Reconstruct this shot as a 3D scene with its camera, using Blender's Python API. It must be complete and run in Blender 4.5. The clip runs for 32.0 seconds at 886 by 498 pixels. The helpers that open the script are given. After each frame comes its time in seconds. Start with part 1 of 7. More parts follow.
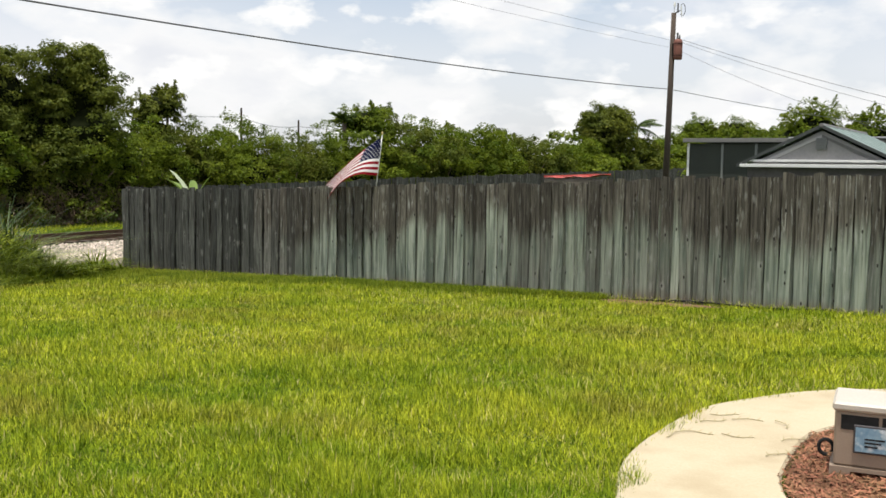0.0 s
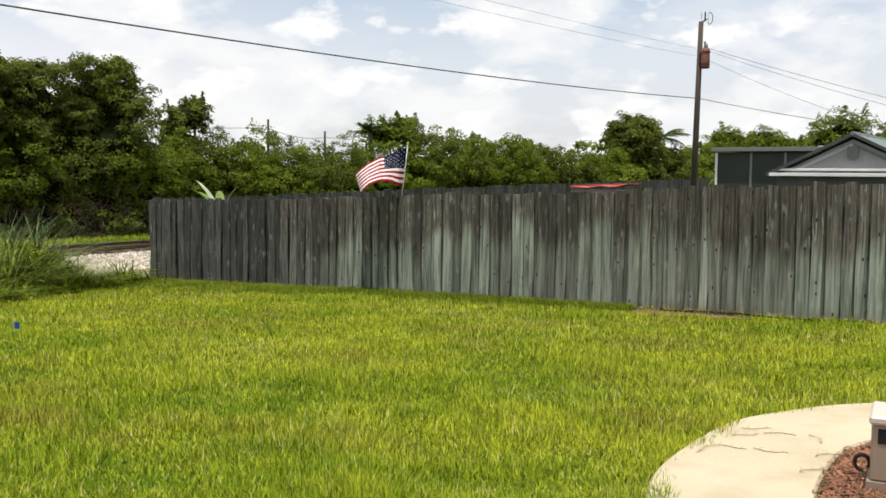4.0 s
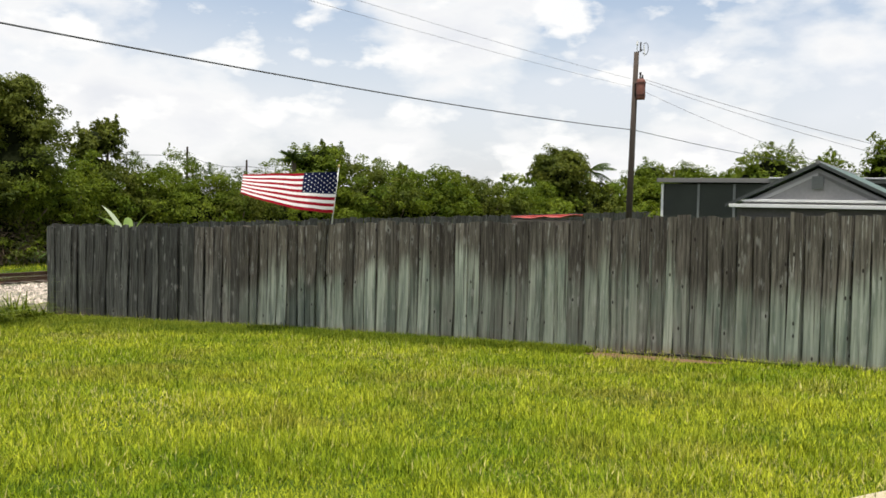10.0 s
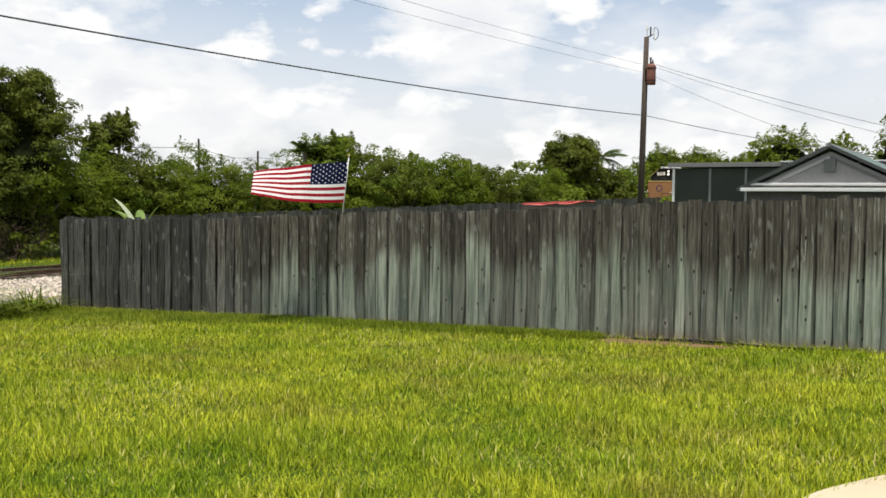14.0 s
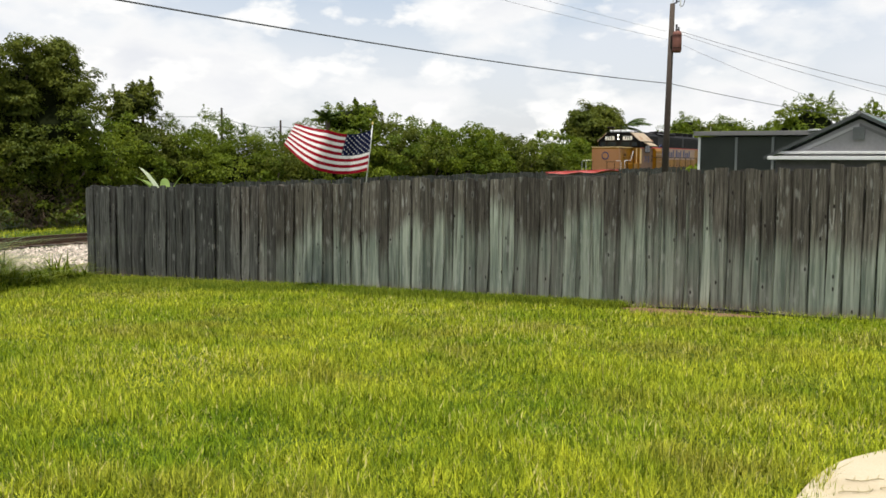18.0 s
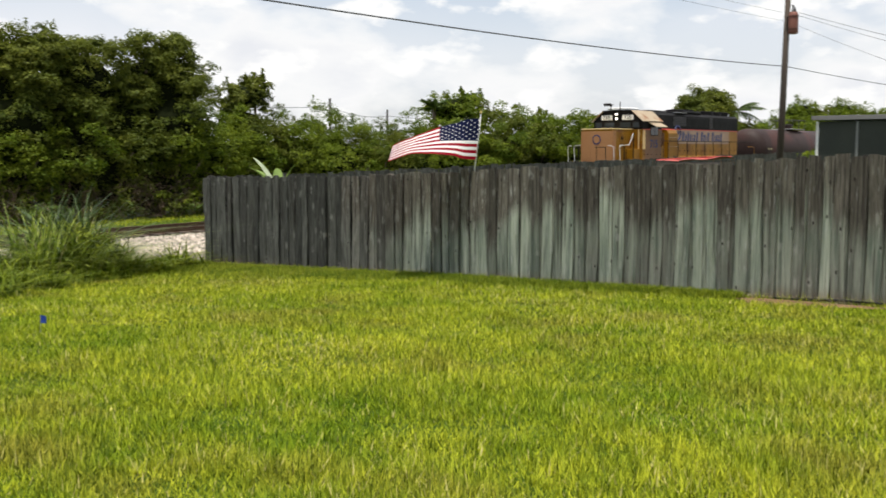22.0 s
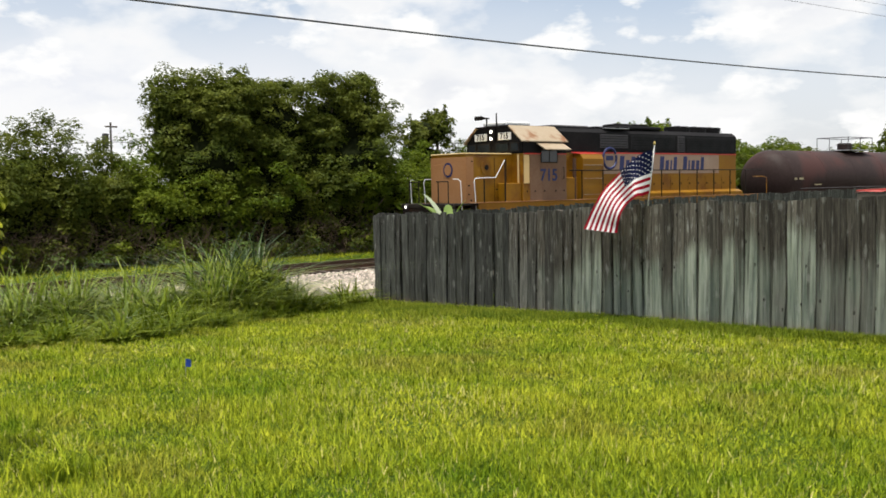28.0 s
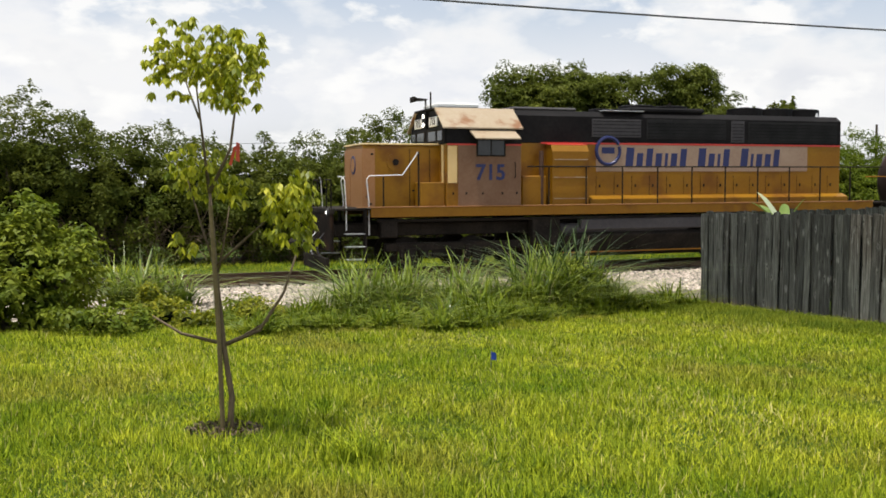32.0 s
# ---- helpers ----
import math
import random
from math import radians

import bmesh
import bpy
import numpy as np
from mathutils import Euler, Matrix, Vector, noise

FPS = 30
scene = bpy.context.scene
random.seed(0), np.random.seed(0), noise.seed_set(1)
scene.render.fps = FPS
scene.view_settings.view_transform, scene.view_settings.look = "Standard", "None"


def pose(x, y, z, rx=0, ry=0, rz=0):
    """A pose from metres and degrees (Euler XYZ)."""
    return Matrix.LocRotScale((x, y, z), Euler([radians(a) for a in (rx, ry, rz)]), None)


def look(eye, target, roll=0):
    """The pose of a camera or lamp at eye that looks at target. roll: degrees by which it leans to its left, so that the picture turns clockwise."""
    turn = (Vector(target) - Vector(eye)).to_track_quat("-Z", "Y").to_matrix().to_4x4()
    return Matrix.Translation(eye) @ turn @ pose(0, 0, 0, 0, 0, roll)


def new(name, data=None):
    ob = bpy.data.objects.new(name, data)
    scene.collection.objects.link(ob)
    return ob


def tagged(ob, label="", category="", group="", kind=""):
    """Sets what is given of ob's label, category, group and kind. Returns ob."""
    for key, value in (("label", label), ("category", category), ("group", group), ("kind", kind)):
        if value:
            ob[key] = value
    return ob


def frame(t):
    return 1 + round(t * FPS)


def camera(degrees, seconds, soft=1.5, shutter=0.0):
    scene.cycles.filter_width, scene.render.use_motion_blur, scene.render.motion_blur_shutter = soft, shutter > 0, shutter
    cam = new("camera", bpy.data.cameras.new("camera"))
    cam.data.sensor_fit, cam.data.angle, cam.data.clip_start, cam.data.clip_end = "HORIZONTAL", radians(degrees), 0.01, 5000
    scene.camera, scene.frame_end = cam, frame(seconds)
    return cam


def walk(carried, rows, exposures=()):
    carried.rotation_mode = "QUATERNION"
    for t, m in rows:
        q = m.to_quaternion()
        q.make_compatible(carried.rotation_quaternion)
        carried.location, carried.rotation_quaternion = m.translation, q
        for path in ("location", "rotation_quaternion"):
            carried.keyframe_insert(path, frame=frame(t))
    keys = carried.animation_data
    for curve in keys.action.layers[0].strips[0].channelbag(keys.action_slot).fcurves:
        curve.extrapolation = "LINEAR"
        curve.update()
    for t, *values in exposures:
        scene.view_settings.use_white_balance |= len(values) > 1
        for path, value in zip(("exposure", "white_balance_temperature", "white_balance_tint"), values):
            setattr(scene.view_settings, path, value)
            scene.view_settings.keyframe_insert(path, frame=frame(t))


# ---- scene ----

# camera and its walk
cam = camera(48.4, 32.0, soft=1.6, shutter=0.3)
VIEW = [  # seconds, eye x y z, yaw, pitch, roll
    (0, 17.225, -14.310, 2.393, 32.20, -4.79, 0.80),
    (0.5, 17.223, -14.301, 2.393, 32.09, -4.67, 0.74),
    (1, 17.226, -14.308, 2.393, 32.14, -4.69, 0.58),
    (1.5, 17.224, -14.297, 2.390, 32.14, -4.72, 0.56),
    (2, 17.228, -14.312, 2.402, 32.13, -4.70, 0.41),
    (2.5, 17.232, -14.314, 2.396, 32.37, -4.95, 0.25),
    (4.5, 17.131, -14.142, 2.375, 33.85, -3.87, 0.77),
    (5, 16.933, -13.819, 2.348, 31.15, -4.17, 2.25),
    (5.5, 16.751, -13.733, 2.365, 30.56, -3.75, 1.45),
    (6, 16.708, -13.516, 2.385, 31.79, -2.67, 2.51),
    (6.5, 16.633, -13.351, 2.386, 29.39, -2.66, 2.60),
    (7, 16.374, -13.231, 2.323, 29.61, -0.68, 1.30),
    (7.5, 16.294, -13.157, 2.258, 30.66, -0.87, 2.06),
    (8, 16.269, -12.974, 2.272, 30.65, -1.21, 2.34),
    (8.5, 16.157, -12.991, 2.274, 30.25, -1.58, 1.12),
    (9, 16.128, -12.979, 2.293, 29.12, -1.88, 0.74),
    (9.5, 16.107, -12.992, 2.284, 29.54, -1.65, 1.56),
    (10, 16.112, -12.970, 2.288, 29.25, -2.22, 1.32),
    (10.5, 16.109, -12.989, 2.293, 29.62, -2.17, 1.31),
    (11, 16.118, -12.989, 2.282, 30.19, -2.48, 1.28),
    (11.5, 16.123, -12.984, 2.285, 30.12, -2.47, 1.10),
    (12, 16.122, -12.981, 2.285, 30.04, -2.59, 1.19),
    (12.5, 16.126, -12.988, 2.290, 30.40, -2.45, 0.62),
    (13, 16.136, -12.975, 2.282, 30.67, -2.65, 0.69),
    (13.5, 16.144, -12.963, 2.276, 30.49, -2.77, 0.59),
    (14, 16.138, -12.968, 2.280, 29.96, -2.89, 0.55),
    (14.5, 16.140, -12.974, 2.285, 29.76, -3.06, 0.61),
    (16.5, 16.126, -12.961, 2.263, 30.32, -4.24, 0.60),
    (17, 16.115, -12.957, 2.260, 30.50, -4.25, 0.82),
    (17.5, 16.112, -12.966, 2.260, 30.88, -4.45, 0.69),
    (18, 16.107, -12.966, 2.259, 31.23, -4.66, 0.58),
    (18.5, 16.109, -12.965, 2.266, 31.21, -4.64, 0.54),
    (19, 16.107, -12.982, 2.262, 31.41, -4.69, 0.67),
    (19.5, 16.102, -12.972, 2.264, 31.54, -4.62, 0.63),
    (20, 16.111, -12.976, 2.265, 31.90, -4.74, 0.63),
    (20.5, 16.105, -12.993, 2.264, 32.18, -4.73, 0.70),
    (21, 16.090, -12.993, 2.264, 32.39, -4.81, 0.64),
    (21.5, 16.062, -13.018, 2.262, 32.41, -4.84, 0.41),
    (22, 16.074, -13.014, 2.273, 37.34, -5.40, 0.08),
    (22.5, 16.186, -12.807, 2.237, 39.40, -5.15, 1.00),
    (23, 16.173, -12.670, 2.262, 38.12, -4.75, 0.41),
    (23.5, 15.994, -12.581, 2.241, 37.83, -4.12, -0.26),
    (24, 16.008, -12.399, 2.225, 41.55, -4.72, 1.78),
    (24.5, 16.054, -12.241, 2.256, 43.18, -3.81, 2.25),
    (25, 15.926, -12.200, 2.257, 43.78, -3.61, 0.38),
    (25.5, 15.875, -12.233, 2.293, 45.62, -2.72, 0.80),
    (27.5, 15.867, -12.218, 2.321, 46.83, -3.23, 0.29),
    (28, 15.855, -12.214, 2.305, 48.36, -3.41, -0.73),
    (28.5, 15.780, -12.179, 2.205, 52.22, -3.70, -1.31),
    (29, 15.880, -12.160, 2.312, 58.94, -3.49, 0.04),
    (29.5, 16.097, -12.078, 2.324, 61.89, -3.69, -0.61),
    (30, 16.073, -12.000, 2.327, 61.94, -4.55, -1.03),
    (30.5, 16.005, -11.986, 2.314, 61.51, -4.65, -0.79),
    (31, 15.900, -11.961, 2.331, 65.61, -4.38, -1.40),
    (31.5, 15.917, -11.923, 2.340, 66.95, -4.43, -1.54),
    (32, 15.920, -11.886, 2.349, 67.93, -3.66, 0.04),
]


def view_pose(x, y, z, yaw, pitch, roll):
    a, b = radians(yaw), radians(pitch)
    ahead = Vector((-math.sin(a) * math.cos(b), math.cos(a) * math.cos(b), math.sin(b)))
    eye = Vector((x, y, z))
    return look(eye, eye + ahead, roll)


walk(cam, [(row[0], view_pose(*row[1:])) for row in VIEW], [(0.0, 0.0), (6.5, 0.0), (7.0, -0.24), (7.5, -0.08), (8.0, 0.0), (28.0, 0.0), (32.0, -0.06)])

# world and sun
SUN_AZ = Vector((0.14, -0.30))
SUN_EL = radians(80)
world = bpy.data.worlds.new("sky")
scene.world = world
world.use_nodes = True
wt = world.node_tree
wt.nodes.clear()
w_out = wt.nodes.new("ShaderNodeOutputWorld")
w_bg = wt.nodes.new("ShaderNodeBackground")
w_sky = wt.nodes.new("ShaderNodeTexSky")
w_sky.sky_type = "NISHITA"
w_sky.sun_disc = False
w_sky.sun_elevation = SUN_EL
w_sky.sun_rotation = math.atan2(SUN_AZ.x, SUN_AZ.y)
w_sky.dust_density = 2.0
w_tc = wt.nodes.new("ShaderNodeTexCoord")
w_sep = wt.nodes.new("ShaderNodeSeparateXYZ")
wt.links.new(w_tc.outputs["Generated"], w_sep.inputs[0])


def w_math(op, a, b=None, clamp=False):
    n = wt.nodes.new("ShaderNodeMath")
    n.operation, n.use_clamp = op, clamp
    for slot, v in zip(n.inputs, (a, b)):
        if v is None:
            continue
        if isinstance(v, (int, float)):
            slot.default_value = v
        else:
            wt.links.new(v, slot)
    return n.outputs[0]


w_vec = wt.nodes.new("ShaderNodeCombineXYZ")
wt.links.new(w_sep.outputs[0], w_vec.inputs[0])
wt.links.new(w_sep.outputs[1], w_vec.inputs[1])
wt.links.new(w_math("MULTIPLY", w_sep.outputs[2], 2.1), w_vec.inputs[2])


def w_noise(scale, detail, rough, off):
    m = wt.nodes.new("ShaderNodeMapping")
    m.inputs["Location"].default_value = off
    wt.links.new(w_vec.outputs[0], m.inputs[0])
    n = wt.nodes.new("ShaderNodeTexNoise")
    n.inputs["Scale"].default_value, n.inputs["Detail"].default_value, n.inputs["Roughness"].default_value = scale, detail, rough
    wt.links.new(m.outputs[0], n.inputs["Vector"])
    return n.outputs["Fac"]


def w_ramp(fac, stops):
    r = wt.nodes.new("ShaderNodeValToRGB")
    while len(r.color_ramp.elements) < len(stops):
        r.color_ramp.elements.new(0.5)
    for e, (p, c) in zip(r.color_ramp.elements, stops):
        e.position, e.color = p, (*c, 1)
    wt.links.new(fac, r.inputs[0])
    return r.outputs[0]


def w_mix(fac, a, b):
    n = wt.nodes.new("ShaderNodeMix")
    n.data_type = "RGBA"
    wt.links.new(fac, n.inputs[0])
    for i, v in ((6, a), (7, b)):
        if isinstance(v, tuple):
            n.inputs[i].default_value = (*v, 1)
        else:
            wt.links.new(v, n.inputs[i])
    return n.outputs[2]


w_dim = wt.nodes.new("ShaderNodeVectorMath")
w_dim.operation = "SCALE"
wt.links.new(w_sky.outputs[0], w_dim.inputs[0])
w_dim.inputs["Scale"].default_value = 0.15
veil = w_ramp(w_noise(2.2, 5, 0.5, (3.1, 1.7, 0.4)), [(0.38, (0.70, 0.70, 0.70)), (0.60, (0.97, 0.97, 0.97))])
gaps = w_ramp(w_noise(3.4, 5, 0.55, (1.3, 7.7, 2.1)), [(0.40, (0, 0, 0)), (0.52, (1, 1, 1))])
clear = w_math("MULTIPLY", w_math("MULTIPLY", w_math("SUBTRACT", w_sep.outputs[2], 0.10), 8.0, True), gaps)
veil = w_math("MULTIPLY", veil, w_math("SUBTRACT", 1.0, w_math("MULTIPLY", clear, 0.80)))
hazy = w_mix(veil, w_dim.outputs[0], (0.895, 0.908, 0.952))
# heaped clouds, lit above and grey beneath
bank = w_noise(6.0, 12, 0.52, (0.7, 5.2, 1.3))
cloud = w_ramp(bank, [(0.46, (0, 0, 0)), (0.58, (0.92, 0.92, 0.92))])
shade = w_ramp(bank, [(0.50, (1.05, 1.04, 1.02)), (0.72, (0.84, 0.855, 0.895))])
puff = w_ramp(w_noise(14.0, 10, 0.52, (4.0, 2.2, 0.6)), [(0.53, (0, 0, 0)), (0.63, (0.9, 0.9, 0.9))])
sky_all = w_mix(puff, w_mix(cloud, hazy, shade), (1.05, 1.045, 1.03))
wt.links.new(sky_all, w_bg.inputs[0])
w_bg.inputs[1].default_value = 1.0
wt.links.new(w_bg.outputs[0], w_out.inputs[0])

sun = new("sun", bpy.data.lights.new("sun", "SUN"))
sun.data.energy = 4.9
sun.data.angle = radians(0.6)
sun.data.color = (1.0, 0.95, 0.86)
s_dir = Vector((SUN_AZ.x, SUN_AZ.y, 0)).normalized() * math.cos(SUN_EL) + Vector((0, 0, math.sin(SUN_EL)))
sun.matrix_world = look(s_dir * 60, (0, 0, 0))
scene.view_settings.exposure = 0.0


# ---- materials ----
def socket(node, name):
    return node.inputs[name]


def material(name, c1, c2, rough=0.7, metal=0.0, s1=2.0, s2=30.0, bump=0.15, thin=0.0, rand=0.0, island=0.0, c3=None, s3=0.6, coord="Object", stretch=(1, 1, 1), gloss=0.5):
    """Two colours mixed by coarse and fine noise, an optional third in patches, relief, and a part of light passing through (thin)."""
    m = bpy.data.materials.new(name)
    m.use_nodes = True
    nt = m.node_tree
    nt.nodes.clear()
    out = nt.nodes.new("ShaderNodeOutputMaterial")
    p = nt.nodes.new("ShaderNodeBsdfPrincipled")
    tc = nt.nodes.new("ShaderNodeTexCoord")
    mp = nt.nodes.new("ShaderNodeMapping")
    mp.inputs["Scale"].default_value = stretch
    nt.links.new(tc.outputs[coord], mp.inputs[0])

    def noise_of(scale, detail=5):
        n = nt.nodes.new("ShaderNodeTexNoise")
        n.inputs["Scale"].default_value, n.inputs["Detail"].default_value = scale, detail
        nt.links.new(mp.outputs[0], n.inputs["Vector"])
        return n.outputs["Fac"]

    def ramp_of(fac, lo, hi):
        r = nt.nodes.new("ShaderNodeMapRange")
        r.inputs["From Min"].default_value, r.inputs["From Max"].default_value = lo, hi
        nt.links.new(fac, r.inputs["Value"])
        return r.outputs[0]

    def mixed(fac, a, b):
        n = nt.nodes.new("ShaderNodeMix")
        n.data_type = "RGBA"
        if isinstance(fac, float):
            n.inputs[0].default_value = fac
        else:
            nt.links.new(fac, n.inputs[0])
        for i, v in ((6, a), (7, b)):
            if isinstance(v, tuple):
                n.inputs[i].default_value = (*v, 1)
            else:
                nt.links.new(v, n.inputs[i])
        return n.outputs[2]

    fine = noise_of(s2)
    avg = nt.nodes.new("ShaderNodeMath")
    avg.operation = "MULTIPLY_ADD"
    nt.links.new(noise_of(s1), avg.inputs[0])
    avg.inputs[1].default_value = 0.6
    half = nt.nodes.new("ShaderNodeMath")
    half.operation = "MULTIPLY"
    half.inputs[1].default_value = 0.4
    nt.links.new(fine, half.inputs[0])
    nt.links.new(half.outputs[0], avg.inputs[2])
    col = mixed(ramp_of(avg.outputs[0], 0.36, 0.64), c1, c2)
    if c3:
        col = mixed(ramp_of(noise_of(s3, 6), 0.52, 0.66), col, c3)
    if rand or island:
        hs = nt.nodes.new("ShaderNodeHueSaturation")
        if rand:
            src = nt.nodes.new("ShaderNodeObjectInfo").outputs["Random"]
        else:
            src = nt.nodes.new("ShaderNodeNewGeometry").outputs["Random Per Island"]
        rg = nt.nodes.new("ShaderNodeMapRange")
        k = rand or island
        rg.inputs["To Min"].default_value, rg.inputs["To Max"].default_value = 1 - k, 1 + k
        nt.links.new(src, rg.inputs["Value"])
        nt.links.new(rg.outputs[0], hs.inputs["Value"])
        rh = nt.nodes.new("ShaderNodeMapRange")
        rh.inputs["To Min"].default_value, rh.inputs["To Max"].default_value = 0.5 + k * 0.035, 0.5 - k * 0.030
        nt.links.new(src, rh.inputs["Value"])
        nt.links.new(rh.outputs[0], hs.inputs["Hue"])
        nt.links.new(col, hs.inputs["Color"])
        col = hs.outputs[0]
    nt.links.new(col, p.inputs["Base Color"])
    p.inputs["Roughness"].default_value = rough
    p.inputs["Metallic"].default_value = metal
    p.inputs["Specular IOR Level"].default_value = gloss
    if bump:
        b = nt.nodes.new("ShaderNodeBump")
        b.inputs["Strength"].default_value = bump
        b.inputs["Distance"].default_value = 0.02
        nt.links.new(fine, b.inputs["Height"])
        nt.links.new(b.outputs[0], p.inputs["Normal"])
    if thin:
        tr = nt.nodes.new("ShaderNodeBsdfTranslucent")
        nt.links.new(col, tr.inputs[0])
        mx = nt.nodes.new("ShaderNodeMixShader")
        mx.inputs[0].default_value = thin
        nt.links.new(p.outputs[0], mx.inputs[1])
        nt.links.new(tr.outputs[0], mx.inputs[2])
        nt.links.new(mx.outputs[0], out.inputs[0])
    else:
        nt.links.new(p.outputs[0], out.inputs[0])
    return m


def fence_material(name="weathered fence wood"):
    """Old boards: dark mildewed tops, pale green lichen below a ragged line, grain, knots and bleached flecks."""
    m = bpy.data.materials.new(name)
    m.use_nodes = True
    nt = m.node_tree
    p = nt.nodes["Principled BSDF"]
    tc = nt.nodes.new("ShaderNodeTexCoord")
    oi = nt.nodes.new("ShaderNodeObjectInfo")
    geo = nt.nodes.new("ShaderNodeNewGeometry")

    def link(a, b):
        nt.links.new(a, b)

    def noise_of(vec, scale, detail=6, rough=0.55, stretch=(1, 1, 1), shift=None):
        mp = nt.nodes.new("ShaderNodeMapping")
        mp.inputs["Scale"].default_value = stretch
        link(vec, mp.inputs[0])
        if shift is not None:
            link(shift, mp.inputs["Location"])
        n = nt.nodes.new("ShaderNodeTexNoise")
        n.inputs["Scale"].default_value, n.inputs["Detail"].default_value, n.inputs["Roughness"].default_value = scale, detail, rough
        link(mp.outputs[0], n.inputs["Vector"])
        return n.outputs["Fac"]

    def calc(op, a, b):
        n = nt.nodes.new("ShaderNodeMath")
        n.operation = op
        for s, v in zip(n.inputs, (a, b)):
            if isinstance(v, (int, float)):
                s.default_value = v
            else:
                link(v, s)
        return n.outputs[0]

    def add(*vs):
        out = vs[0]
        for v in vs[1:]:
            out = calc("ADD", out, v)
        return out

    def mul(*vs):
        out = vs[0]
        for v in vs[1:]:
            out = calc("MULTIPLY", out, v)
        return out

    def span(v, lo, hi):
        r = nt.nodes.new("ShaderNodeMapRange")
        r.interpolation_type = "SMOOTHSTEP"
        r.inputs["From Min"].default_value, r.inputs["From Max"].default_value = min(lo, hi), max(lo, hi)
        if lo > hi:
            r.inputs["To Min"].default_value, r.inputs["To Max"].default_value = 1.0, 0.0
        link(v, r.inputs["Value"])
        return r.outputs[0]

    def mixed(fac, a, b):
        n = nt.nodes.new("ShaderNodeMix")
        n.data_type = "RGBA"
        if isinstance(fac, float):
            n.inputs[0].default_value = fac
        else:
            link(fac, n.inputs[0])
        for i, v in ((6, a), (7, b)):
            if isinstance(v, tuple):
                n.inputs[i].default_value = (*v, 1)
            else:
                link(v, n.inputs[i])
        return n.outputs[2]

    ob = tc.outputs["Object"]
    sep = nt.nodes.new("ShaderNodeSeparateXYZ")
    link(ob, sep.inputs[0])
    z = sep.outputs[2]
    wsep = nt.nodes.new("ShaderNodeSeparateXYZ")
    link(geo.outputs["Position"], wsep.inputs[0])
    wx = wsep.outputs[0]
    rnd = oi.outputs["Random"]
    shift = nt.nodes.new("ShaderNodeCombineXYZ")
    link(mul(rnd, 37.0), shift.inputs[0])
    link(mul(rnd, 91.0), shift.inputs[2])
    off = shift.outputs[0]
    grain = noise_of(ob, 6.0, 8, 0.68, (6, 1, 0.34), off)
    streak = noise_of(ob, 2.2, 6, 0.62, (6, 1, 0.32), off)
    blotch = noise_of(ob, 2.2, 5, 0.6, (2.5, 1, 0.9), off)
    where = noise_of(geo.outputs["Position"], 0.55, 3, 0.5, (1, 0.1, 0.5))
    wander = calc("SUBTRACT", where, 0.5)
    # ragged upper limit of the lichen, in metres above the foot
    limit = add(mul(span(wx, 7.0, 8.6), span(wx, 14.2, 12.0), 0.45), 0.78, mul(wander, 1.3), mul(calc("SUBTRACT", rnd, 0.5), 0.45), mul(calc("SUBTRACT", streak, 0.5), 0.42))
    above = span(calc("SUBTRACT", z, limit), -0.20, 0.26)
    low_dry = mixed(span(grain, 0.34, 0.70), (0.137, 0.130, 0.112), (0.332, 0.316, 0.278))
    low_wet = mixed(span(streak, 0.32, 0.66), (0.104, 0.131, 0.105), (0.332, 0.364, 0.294))
    green = add(span(wx, 4.2, 5.4), mul(span(wx, 7.4, 9.5), -0.35), mul(calc("SUBTRACT", blotch, 0.5), 1.2), mul(calc("SUBTRACT", rnd, 0.5), 0.5))
    low_col = mixed(span(green, 0.05, 0.75), low_dry, low_wet)
    top_col = mixed(span(grain, 0.34, 0.72), (0.042, 0.033, 0.026), (0.190, 0.167, 0.137))
    col = mixed(mul(above, 0.90), low_col, top_col)
    # older boards towards the corner, dark from top to foot
    old = span(add(wx, mul(wander, 2.5), mul(calc("SUBTRACT", rnd, 0.5), 0.9)), 5.0, 3.9)
    aged = mixed(span(grain, 0.34, 0.72), (0.033, 0.035, 0.031), (0.119, 0.126, 0.112))
    col = mixed(mul(old, 0.90), col, aged)
    # mildew running down in streaks
    run = noise_of(ob, 5.0, 4, 0.55, (5, 1, 0.12), off)
    runs = mul(span(add(run, mul(z, 0.055)), 0.58, 0.70), 0.72)
    col = mixed(runs, col, (0.034, 0.029, 0.024))
    # bleached, flaking wood in upright flecks
    fleck = noise_of(ob, 5.0, 7, 0.68, (5, 1, 0.55), off)
    col = mixed(mul(span(add(fleck, mul(wander, 0.10)), 0.555, 0.66), calc("SUBTRACT", 0.60, mul(old, 0.45))), col, (0.40, 0.41, 0.375))
    # reddish soil splash and damp at the foot
    foot = span(add(z, mul(grain, 0.30), mul(wander, 0.35)), 0.34, 0.10)
    col = mixed(mul(foot, 0.65), col, (0.17, 0.105, 0.070))
    hs = nt.nodes.new("ShaderNodeHueSaturation")
    rg = nt.nodes.new("ShaderNodeMapRange")
    rg.inputs["To Min"].default_value, rg.inputs["To Max"].default_value = 0.58, 1.24
    link(rnd, rg.inputs["Value"])
    link(rg.outputs[0], hs.inputs["Value"])
    link(col, hs.inputs["Color"])
    # knots: a dark eye in a bleached rim
    vor = nt.nodes.new("ShaderNodeTexVoronoi")
    vor.inputs["Scale"].default_value = 3.0
    mpv = nt.nodes.new("ShaderNodeMapping")
    vor.voronoi_dimensions = "2D"
    mpv.inputs["Scale"].default_value = (1.7, 0.85, 1)
    flat = nt.nodes.new("ShaderNodeCombineXYZ")
